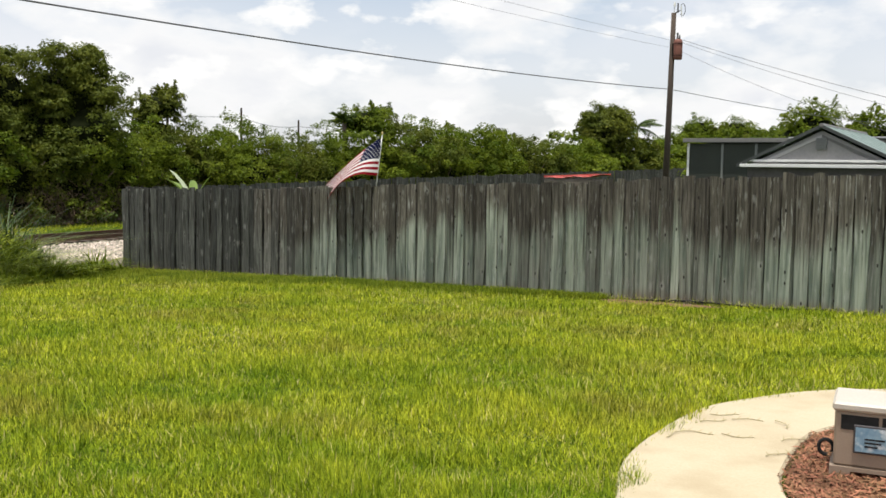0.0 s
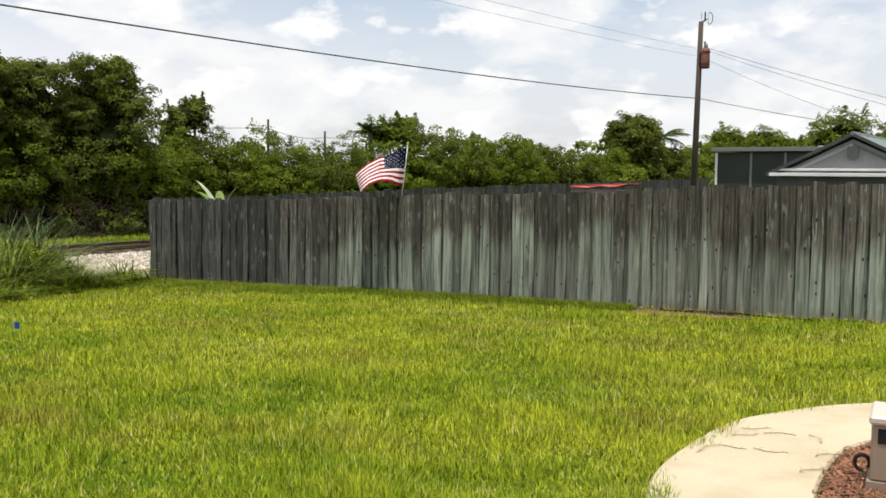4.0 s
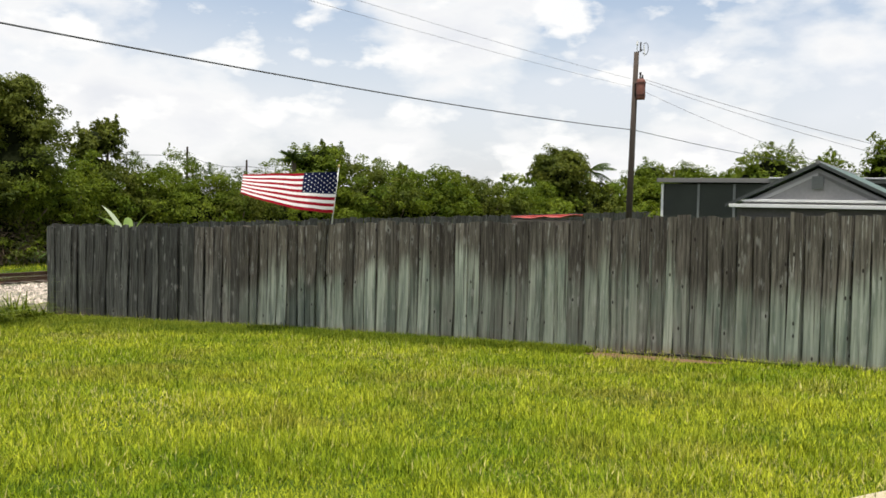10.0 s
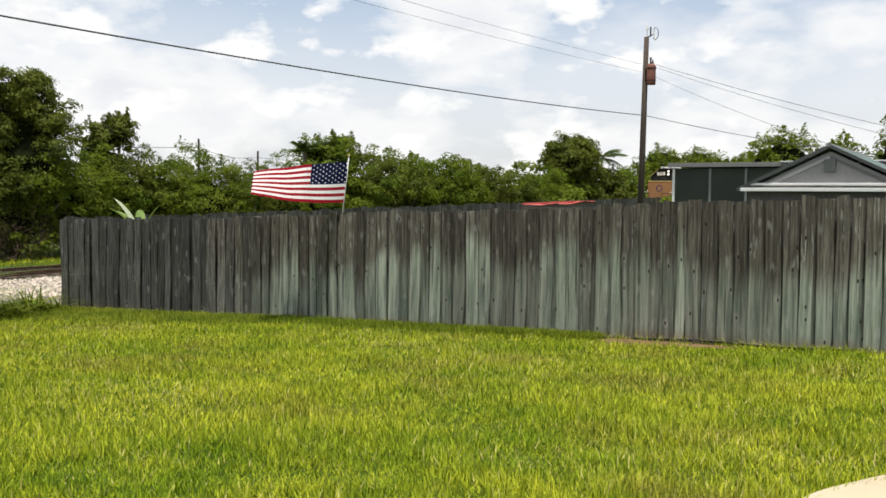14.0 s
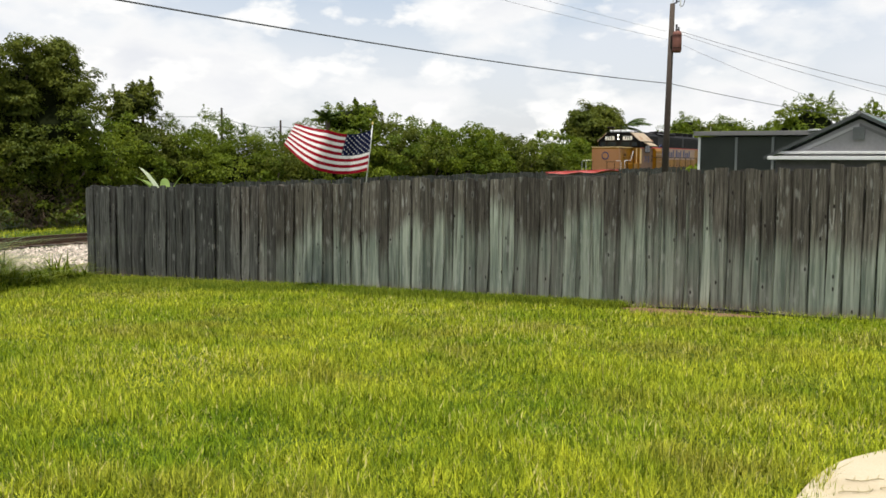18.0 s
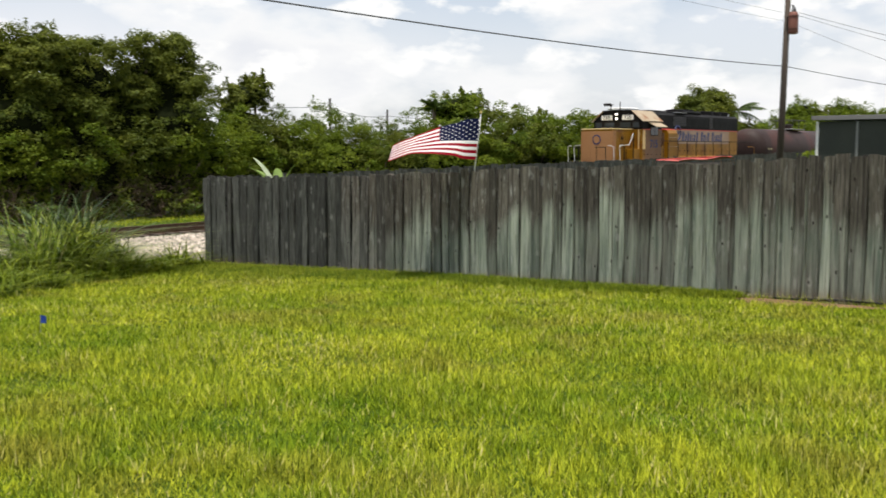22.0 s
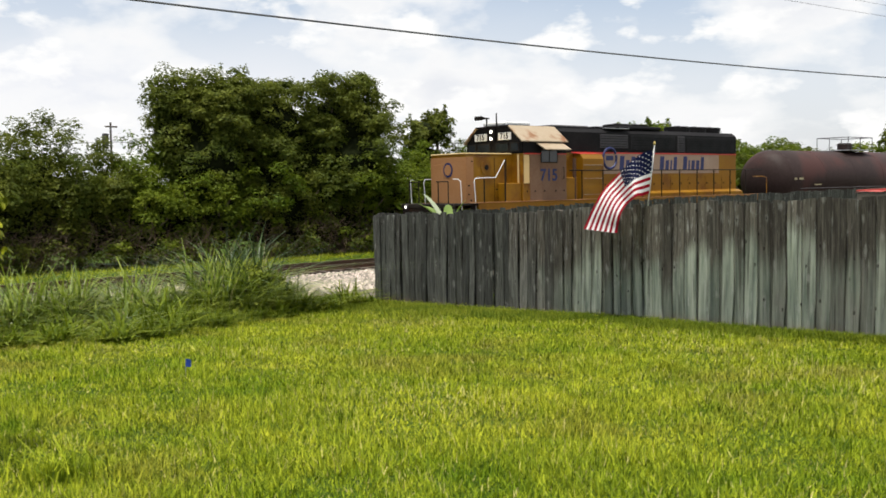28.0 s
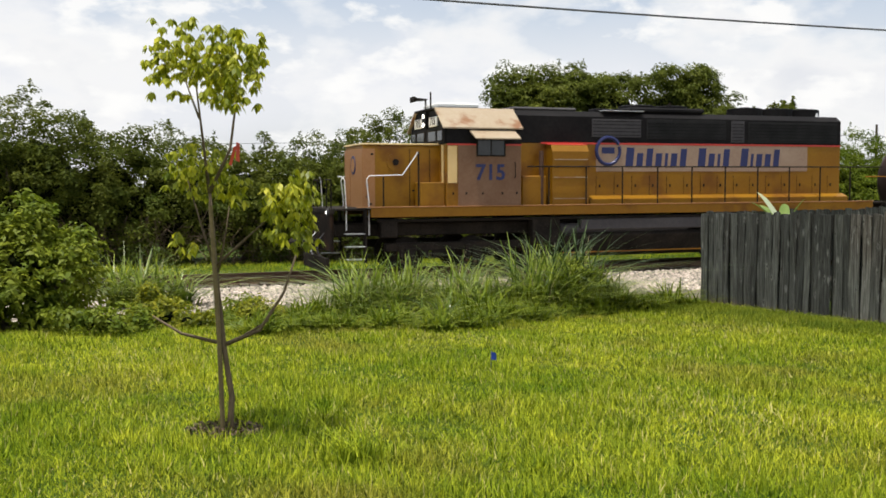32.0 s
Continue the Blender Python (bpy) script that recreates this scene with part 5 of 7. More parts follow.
def build_locomotive():
    lo = thing("locomotive", pose(0, 0, 0), "yellow and black diesel freight locomotive with faded paint", "locomotive")
    wheels = truck(lo, -1.35, (-1.9, 0.1, 1.9)) + truck(lo, 9.9, (-1.9, -0.1, 1.9))
    # frame, deck, pilots
    part("underframe", Geo().span(-1.0, 1.0, -5.4, 13.6, 1.05, 1.40, 0.03), GRIME, lo)
    part("deck", Geo().span(-1.55, 1.55, -5.45, 13.65, DECK - 0.05, DECK, 0.01), GRIME, lo)
    for sx in (-1.55, 1.55):
        s = 1 if sx > 0 else -1
        part("side_sill", Geo().span(sx - 0.02, sx + 0.02, -4.5, 12.8, 1.54, DECK + 0.012, 0.008), YEL, lo, "yellow side sill")
        for y0, y1, z0, z1, m in ((-4.2, -3.7, 1.02, 1.50, GRIME), (0.4, 1.3, 0.75, 1.45, GRIME), (6.9, 7.6, 0.85, 1.45, GRIME), (2.0, 6.2, 1.12, 1.42, GREY)):
            part("equipment_box", Geo().span(sx - s * 0.10, sx - s * 0.42, y0, y1, z0, z1, 0.03), m, lo)
        part("train_line", Geo().tube([(sx - s * 0.12, -4.3, 1.46), (sx - s * 0.12, 12.6, 1.46)], 0.035, 6), GRIME, lo)
    part("fuel_tank", Geo().prism([(-1.4, 0.95), (-1.2, 0.42), (-0.9, 0.30), (0.9, 0.30), (1.2, 0.42), (1.4, 0.95), (1.3, 1.04), (-1.3, 1.04)], "y", 1.5, 6.6), GRIME, lo, "long grimy fuel tank")
    part("tank_rail", Geo().span(1.40, 1.44, 1.4, 6.7, 0.44, 0.48, 0.005), YEL, lo)
    part("air_reservoir", Geo().tube([(1.15, 1.4, 1.15), (1.15, 5.8, 1.15)], 0.17, 12), GREY, lo, smooth=True)
    for y, s in ((-5.55, -1), (13.75, 1)):
        part("pilot_plate", Geo().span(-1.42, 1.42, y - 0.04, y + 0.04, 0.66, 1.62, 0.02), RUSTY, lo, "rust-stained pilot plate")
        part("end_beam", Geo().span(-1.5, 1.5, y - 0.05, y + 0.05, 1.621, DECK, 0.02), GRIME, lo)
        part("snowplough", Geo().prism([(-1.45, 0.12), (1.45, 0.12), (1.45, 0.5), (-1.45, 0.5)], "y", y + s * 0.1, y + s * 0.2), GRIME, lo)
        cp = part("coupler", Geo().box((0, y + s * 0.40, 0.85), (0.22, 0.72, 0.24), 0.04), GRIME, lo)
        part("knuckle", Geo().box((0.06, y + s * 0.80, 0.85), (0.34, 0.26, 0.28), 0.08), GRIME, cp)
        for sx in (-1, 1):
            part("ditch_light", Geo().tube([(sx * 1.15, y - 0.1, 1.66), (sx * 1.15, y + s * 0.02, 1.66)], 0.09, 12), GREY, lo)
            if s < 0:
                part("lens", Geo().tube([(sx * 1.15, y - 0.101, 1.66), (sx * 1.15, y - 0.115, 1.66)], 0.038, 12), LAMPG, lo, "lit ditch light")
        y0 = -5.22 if s < 0 else y
        for sx in (-1.42, 1.42):
            for j, z in enumerate((0.45, 0.80, 1.15)):
                part("step", Geo().span(sx - 0.13, sx + 0.13, y0 - s * 0.02, y0 - s * 0.55, z - 0.015, z + 0.015, 0.004), STEEL, lo)
            part("step_side", Geo().span(sx - 0.14, sx + 0.14, y0 - s * 0.56, y0 - s * 0.60, 0.35, DECK, 0.01), GRIME, lo)
    for k, m in enumerate((GRIME, WHITEP, GRIME, GREY)):
        x = -0.8 + 0.5 * k
        part("air_hose", Geo().tube([(x, -5.62, 1.15), (x + 0.04, -5.80, 0.95), (x + 0.10, -5.84, 0.70), (x + 0.18, -5.76, 0.52)], 0.018, 6), m, lo, "rubber brake hose" if m != WHITEP else "white brake hose")
    # white end handrails
    for sx in (-1.42, 1.42):
        handrail(lo, [(sx, -5.16, 1.25), (sx, -5.16, 1.75), (sx, -5.20, 2.50), (sx * 0.93, -5.26, 2.58), (sx * 0.80, -5.30, 2.58)], 0.016, WHITEP, "grab_rail")
        handrail(lo, [(sx, -4.52, 1.10), (sx, -4.52, 1.95), (sx, -4.58, 2.50), (sx, -4.50, 2.60), (sx, -3.55, 2.62), (sx, -3.08, 3.24)], 0.017, WHITEP, "grab_rail")
        handrail(lo, [(sx, -4.1, DECK), (sx, -4.1, 2.58)], 0.024, GRIME, "stanchion")
        handrail(lo, [(sx, -3.08, DECK), (sx, -3.08, 3.24)], 0.028, GRIME, "stanchion")
        handrail(lo, [(sx, 13.7, 0.9), (sx, 13.7, 2.5), (sx, 13.4, 2.55), (sx, 12.6, 2.55)], 0.022, YEL, "grab_rail")
    for x in (-1.1, -0.55, 0.55, 1.1):
        handrail(lo, [(x, -5.5, DECK), (x, -5.5, 2.5)], 0.02, GRIME, "stanchion")
    for x0, x1 in ((-1.1, -0.45), (0.45, 1.1)):
        handrail(lo, [(x0, -5.5, 2.5), (x1, -5.5, 2.5)], 0.02, GRIME)
    # side walkway rails
    for sx in (-1.5, 1.5):
        y = 0.9
        while y < 12.9:
            handrail(lo, [(sx, y, DECK), (sx, y, 2.85)], 0.022, GRIME, "stanchion")
            y += 1.22
        handrail(lo, [(sx, 0.2, 2.85), (sx, 13.2, 2.85)], 0.020, GRIME)
    # short hood (nose)
    nose = part("short_hood", Geo().prism([(-0.98, DECK), (0.98, DECK), (0.98, 3.34), (0.93, 3.43), (-0.93, 3.43), (-0.98, 3.34)], "y", -4.55, -2.3), YEL, lo, "low yellow nose")
    part("nose_front", Geo().span(-0.985, 0.985, -4.572, -4.551, DECK, 3.33, 0.004), NOSE, lo, "sun-faded front of the nose")
    part("nose_side", Geo().span(0.981, 0.992, -4.55, -4.22, DECK + 0.02, 3.33), NOSE, lo)
    # cream cap: the sunlight on the nose top is put into its colour
    part("nose_cap", Geo().span(-0.99, 0.99, -4.585, -2.3, 3.431, 3.475, 0.012), material("sunlit nose top tone", (0.70, 0.52, 0.22), (0.76, 0.6, 0.3), 0.5), lo)
    part("round_emblem", Geo().tube([(0.0, -4.573, 2.9), (0.0, -4.585, 2.9)], 0.26, 20), BLUEP, nose)
    part("emblem_centre", Geo().tube([(0.0, -4.586, 2.9), (0.0, -4.592, 2.9)], 0.19, 20), NOSE, nose)
    part("nose_door", Geo().span(-0.85, -0.35, -4.59, -4.573, DECK + 0.05, 3.1, 0.006), NOSE, nose)
    part("sand_hatch", Geo().tube([(0.993, -3.62, 2.97), (1.01, -3.62, 2.97)], 0.25, 18), YEL, nose, "round sand hatch")
    part("hatch_knob", Geo().tube([(1.011, -3.62, 2.97), (1.04, -3.62, 2.97)], 0.09, 12), GRIME, nose)
    for y in (-3.2, -2.6):
        part("panel_seam", Geo().span(0.981, 0.988, y - 0.008, y + 0.008, DECK + 0.03, 3.32), GRIME, nose)
    for yy, zz in ((-4.3, 3.18), (-3.1, 2.2), (-2.5, 2.2), (-3.0, 1.95), (-4.45, 2.05), (-4.45, 2.35), (-4.35, 1.85)):
        part("latch", Geo().box((1.0, yy, zz), (0.02, 0.07, 0.05), 0.005), GRIME, nose)
    # cab
    cab = part("cab", Geo().span(-1.54, 1.54, -2.3, 0.0, DECK, 3.46, 0.02), YEL, lo, "crew cab")
    part("cab_upper", Geo().prism([(-1.54, 3.461), (1.54, 3.461), (1.54, 3.92), (0.95, 4.42), (-0.95, 4.42), (-1.54, 3.92)], "y", -2.28, -0.0), DARK, lo, "black upper cab")
    part("faded_patch", Geo().span(1.541, 1.548, -1.95, -0.02, DECK + 0.02, 3.455), FADE, cab, "faded pinkish panel")
    part("red_stripe", Geo().span(1.549, 1.553, -2.28, 0.0, 3.42, 3.465), REDP, cab)
    part("door", Geo().span(1.3, 1.36, -2.36, -2.301, 2.35, 3.42, 0.01), material("pale door paint", (0.66, 0.48, 0.20), (0.7, 0.53, 0.26), 0.5), cab)
    part("door", Geo().span(1.541, 1.556, -2.26, -1.98, 2.40, 3.40, 0.008), material("pale yellow paint", (0.72, 0.50, 0.20), (0.76, 0.56, 0.26), 0.5), cab, "pale yellow cab door")
    for y0, y1 in ((-1.40, -0.50),):
        win = part("side_window", Geo().span(1.549, 1.565, y0, y1, 3.12, 3.70, 0.01), GRIME, cab)
        part("pane", Geo().span(1.566, 1.572, y0 + 0.05, y1 - 0.05, 3.16, 3.66), GLASS, win)
        part("mullion", Geo().span(1.573, 1.58, (y0 + y1) / 2 - 0.015, (y0 + y1) / 2 + 0.015, 3.16, 3.66), GRIME, win)
    shade = Geo().prism([(1.545, 3.80), (1.545, 3.84), (2.02, 3.60), (2.02, 3.57)], "y", -1.60, -0.22)
    part("sunshade", shade, TAN, cab, "tan window sunshade")
    for sx in (-1, 1):
        roof = Geo()
        roof.prism([(sx * 0.90, 4.47), (sx * 1.62, 3.90), (sx * 1.62, 3.86), (sx * 0.90, 4.425)], "y", -2.42, 0.02)
        part("roof_slope", roof, TAN, cab, "tan rust-stained cab roof slope")
    part("roof", Geo().span(-0.9, 0.9, -2.42, 0.02, 4.421, 4.475, 0.01), DARK, cab)
    part("air_conditioner", Geo().span(-0.75, 0.55, -2.2, -0.9, 4.476, 4.64, 0.05), WHITEP, cab, "white roof air conditioner")
    part("front_wall", Geo().prism([(-1.50, 3.48), (1.50, 3.48), (1.50, 3.88), (0.92, 4.40), (-0.92, 4.40), (-1.50, 3.88)], "y", -2.34, -2.281), DARK, cab)
    for x0, x1 in ((-1.40, -0.95), (-0.85, -0.15), (0.15, 0.85), (0.95, 1.40)):
        wf = part("windscreen", Geo().span(x0, x1, -2.362, -2.341, 3.52, 3.86, 0.01), GRIME, cab)
        part("pane", Geo().span(x0 + 0.04, x1 - 0.04, -2.368, -2.363, 3.56, 3.82), GLASS, wf)
    part("number_board", Geo().span(0.32, 1.0, -2.39, -2.341, 3.96, 4.22, 0.01), WHITEP, cab, "white number board")
    part("number_board", Geo().span(-1.0, -0.32, -2.39, -2.341, 3.96, 4.22, 0.01), WHITEP, cab)
    for sx in (-0.66, 0.66):
        n_ = lettering(cab, "number", "715", 0.30, sx, -2.393, 4.09, GRIME, "black number 715")
        n_.matrix_basis = pose(sx, -2.393, 4.09, 90, 0, 0)
    part("headlight_box", Geo().span(-0.16, 0.16, -2.44, -2.341, 3.92, 4.38, 0.02), DARK, cab)
    for z in (4.03, 4.27):
        part("headlight", Geo().tube([(0, -2.441, z), (0, -2.46, z)], 0.06, 14), LAMPG, cab, "lit headlight")
    hn = Geo()
    for k, dx in enumerate((-0.1, 0.05, 0.2)):
        hn.tube([(-0.55 + dx, -2.2, 4.78), (-0.55 + dx, -2.5, 4.78), (-0.55 + dx, -2.62, 4.78)], [0.02, 0.04, 0.09], 10)
    hn.tube([(-0.5, -2.2, 4.47), (-0.5, -2.2, 4.78)], 0.03, 6)
    part("horn", hn, GRIME, cab, "air horn cluster", smooth=True)
    part("antenna", Geo().tube([(0.1, -2.25, 4.47), (0.1, -2.25, 4.95)], 0.025, 6), GRIME, cab)
    lettering(cab, "number", "715", 0.62, 1.552, -0.96, 2.67, BLUEP, "dark blue number 715")
    part("grab_iron", Geo().tube([(1.56, -0.22, 2.55), (1.62, -0.22, 2.55), (1.62, -0.22, 2.95), (1.56, -0.22, 2.95)], 0.012, 6), GRIME, cab)
    for y in (-2.1, -1.7, -1.2, -0.6, -0.15):
        part("latch", Geo().box((1.552, y, 2.12), (0.02, 0.05, 0.06), 0.004), GRIME, cab)
    # long hood
    part("long_hood", Geo().span(-0.94, 0.94, 0.001, 11.95, DECK, 3.53, 0.015), YEL, lo, "yellow lower engine hood")
    part("hood_top", Geo().prism([(-0.94, 3.531), (0.94, 3.531), (0.94, 4.30), (0.72, 4.46), (-0.72, 4.46), (-0.94, 4.30)], "y", 0.001, 11.95), DARK, lo, "black upper engine hood")
    part("red_stripe", Geo().span(0.941, 0.950, 0.9, 11.95, 3.50, 3.555), REDP, lo)
    part("lettering_panel", Geo().span(0.941, 0.947, 2.75, 10.6, 2.72, 3.495), PALE, lo, "faded panel behind the lettering")
    bay = part("filter_hatch", Geo().prism([(0.94, DECK + 0.03), (1.42, DECK + 0.03), (1.42, 3.28), (1.30, 3.46), (0.94, 3.50)], "y", 1.05, 2.25), YEL, lo, "bulging yellow blower hatch")
    part("red_stripe", Geo().prism([(0.945, 3.512), (1.30, 3.475), (1.30, 3.461), (0.945, 3.501)], "y", 1.03, 2.27), REDP, bay)
    for z in (1.95, 2.55, 3.05):
        part("ledge", Geo().span(1.421, 1.44, 1.10, 2.2, z - 0.012, z + 0.012), TAN, bay)
    part("blower_duct", Geo().span(0.945, 1.25, 0.15, 0.95, DECK, 2.6, 0.03), YEL, lo)
    part("pipe", Geo().tube([(1.2, 0.80, DECK), (1.2, 0.80, 3.3)], 0.07, 10), RAIL, lo, "rusty pipe")
    for y0, y1, z0, z1, m in ((2.6, 4.3, 3.72, 4.24, GREY), (4.5, 7.4, 3.68, 4.26, BLACK), (7.6, 8.1, 3.60, 4.26, GREY), (8.25, 11.8, 3.60, 4.24, BLACK)):
        grille = part("grille", Geo().span(0.941, 0.955, y0, y1, z0, z1, 0.004), m, lo)
        z = z0 + 0.06
        while z < z1 - 0.04:
            part("slat", Geo().span(0.956, 0.966, y0 + 0.04, y1 - 0.04, z - 0.008, z + 0.008), DARK, grille)
            z += 0.10
    y = 2.75
    while y < 11.8:
        part("door_seam", Geo().span(0.9475, 0.951, y - 0.006, y + 0.006, DECK + 0.05, 2.59), GRIME, lo)
        part("latch", Geo().box((0.955, y + 0.12, 2.3), (0.02, 0.05, 0.08), 0.004), GRIME, lo)
        y += 0.62
    part("sill_lip", Geo().span(1.50, 1.60, -4.9, 12.8, DECK + 0.013, DECK + 0.035, 0.005), NOSE, lo)
    part("light_strip", Geo().span(0.70, 0.96, 3.0, 4.4, 4.475, 4.50, 0.006), STEEL, lo)
    # roof equipment
    part("roof_hump", Geo().span(-0.72, 0.72, 0.1, 2.2, 4.461, 4.56, 0.04), GREY, lo)
    part("dynamic_brake_hatch", Geo().span(-0.80, 0.80, 4.0, 6.7, 4.461, 4.62, 0.05), DARK, lo)
    part("exhaust_stack", Geo().span(-0.25, 0.25, 3.1, 3.8, 4.461, 4.60, 0.03), DARK, lo)
    for y in (4.7, 5.9, 8.8, 10.0, 11.1):
        fan = part("fan", Geo().tube([(0, y, 4.47), (0, y, 4.70), (0, y, 4.72)], [0.58, 0.58, 0.50], 20), DARK, lo, smooth=False)
        part("fan_cap", Geo().tube([(0, y, 4.721), (0, y, 4.76)], 0.16, 10), GRIME, fan)
    part("bell", Geo().tube([(0.5, 11.3, 4.47), (0.5, 11.3, 4.60)], [0.12, 0.05], 10), STEEL, lo)
    part("rear_headlight", Geo().tube([(0, 11.951, 4.1), (0, 11.98, 4.1)], 0.12, 12), GREY, lo)
    # company lettering as plain blue letter-sized bars, and its round emblem
    y = 3.75
    for count in (7, 4, 5):
        for k in range(count):
            tall = 0.56 if k == 0 else (0.54 if (k * 3 + count) % 4 == 1 else 0.40)
            wid = 0.27 if k == 0 else (0.10 if (k + count) % 5 == 1 else 0.22)
            lean = 0.05
            g = Geo()
            g.prism([(y, 2.86), (y + wid, 2.86), (y + wid + lean * tall * 2, 2.86 + tall), (y + lean * tall * 2, 2.86 + tall)], "x", 0.948, 0.953)
            part("letter_bar", g, BLUEP, lo)
            y += wid + 0.115
        y += 0.33
    ring = Geo()
    rr = [(0.950, 3.16 + 0.40 * math.cos(a), 3.32 + 0.40 * math.sin(a)) for a in np.linspace(0.5, 6.6, 26)]
    ring.tube(rr, 0.055, 6)
    part("round_emblem", ring, BLUEP, lo)
    part("emblem_bar", Geo().span(0.948, 0.954, 2.94, 3.38, 3.24, 3.42), BLUEP, lo)
    part("battery_box", Geo().span(1.0, 1.46, -3.05, -2.31, DECK + 0.01, 2.42, 0.02), YEL, lo, "yellow battery box ahead of the cab")
    y = 2.4
    while y < 11.9:
        part("engine_shelf", Geo().prism([(0.952, DECK + 0.01), (1.22, DECK + 0.01), (1.22, DECK + 0.17), (0.952, DECK + 0.27)], "y", y, y + 1.19), YEL, lo)
        y += 1.21
    # the body rides high on its trucks
    for ob in lo.children_recursive:
        if ob.type != "MESH" or ob in wheels or ob.parent in wheels or ob.name.startswith("truck"):
            continue
        if ob.name.startswith("number") and not ob.name.startswith("number_board"):
            ob.location.z = 1.85 + (ob.location.z - DECK) * 1.04
            continue
        for v in ob.data.vertices:
            z = v.co.z
            v.co.z = 1.85 + (z - DECK) * 1.04 if z > DECK else (z + (z - 1.3) * 0.222 if z > 1.3 else z)
    return lo, wheels


def build_tank_car(front):
    """A tank wagon whose front coupler face lies at front; local y runs back along the train."""
    ob = thing("tank_car", pose(0, 0, 0), "black railway tank car with a hatch platform on top", "tank car", "tank cars behind the locomotive")
    y0, y1 = front + 0.95, front + 17.3
    R, zc = 1.46, 2.52
    prof = [(y0, 0.02), (y0 + 0.03, 0.55), (y0 + 0.16, 1.02), (y0 + 0.40, 1.32), (y0 + 0.75, R), (y1 - 0.75, R), (y1 - 0.40, 1.32), (y1 - 0.16, 1.02), (y1 - 0.03, 0.55), (y1, 0.02)]
    part("tank", Geo().tube([(0, y, zc) for y, _ in prof], [r for _, r in prof], 40), TANK, ob, "black welded tank", smooth=True)
    for y in np.linspace(y0 + 0.8, y1 - 0.8, 6):
        part("weld_seam", Geo().tube([(0, y - 0.02, zc), (0, y + 0.02, zc)], R + 0.006, 40), TANK, ob)
    part("sill", Geo().span(-0.35, 0.35, front + 0.3, y1 + 0.6, 0.80, 1.15, 0.02), GRIME, ob)
    for y in (y0 + 1.3, y1 - 1.3):
        part("saddle", Geo().span(-1.25, 1.25, y - 0.4, y + 0.4, 0.95, 1.65, 0.03), TANK, ob)
        for a in (-0.87, 0.87):
            wheelset(ob, y + a)
        for sx in (-1.05, 1.05):
            part("truck_frame", Geo().span(sx - 0.07, sx + 0.07, y - 1.2, y + 1.2, 0.40, 0.68, 0.05), GRIME, ob)
    mid = (y0 + y1) / 2
    part("manway", Geo().tube([(0, mid, zc + R - 0.05), (0, mid, zc + R + 0.35)], 0.38, 18), TANK, ob)
    part("manway_lid", Geo().tube([(0, mid, zc + R + 0.351), (0, mid, zc + R + 0.45)], [0.45, 0.3], 18), GRIME, ob)
    part("platform", Geo().span(-0.9, 0.9, mid - 1.3, mid + 1.3, zc + R + 0.02, zc + R + 0.06, 0.01), STEEL, ob)
    for x in (-0.88, 0.88):
        for y in (mid - 1.28, mid, mid + 1.28):
            handrail(ob, [(x, y, zc + R + 0.05), (x, y, zc + R + 0.72)], 0.02, GREY, "stanchion")
        handrail(ob, [(x, mid - 1.28, zc + R + 0.72), (x, mid + 1.28, zc + R + 0.72)], 0.02, GREY)
    for y in (mid - 1.28, mid + 1.28):
        handrail(ob, [(-0.88, y, zc + R + 0.72), (0.88, y, zc + R + 0.72)], 0.02, GREY)
    handrail(ob, [(1.45, y0 + 0.3, 1.0), (1.5, y0 + 0.5, 1.75), (1.45, y0 + 1.2, 1.0)], 0.03, WHITEP, "corner_brace")
    handrail(ob, [(1.53, y0 + 1.2, zc - 0.45), (1.53, y1 - 1.2, zc - 0.45)], 0.02, GREY)
    for k, w in enumerate((0.34, 0.55)):
        part("stencil_bar", Geo().span(0, 0.006, y0 + 0.75 + k * 0.42, y0 + 0.75 + k * 0.42 + w * 0.7, 0, 0.10), STRAW, ob).location = (R + 0.004, 0, zc - 0.02)
    part("stencil_bar", Geo().span(R + 0.001, R + 0.007, y0 + 2.6, y0 + 3.2, zc - 0.3, zc - 0.24), STRAW, ob)
    return ob


# ---- the flag on the fence ----
FLAG_AT = Vector((6.76, 0.022, 0))
COLS, FLY, HOIST = 56, 1.50, 0.66
STAFF_H = 1.0


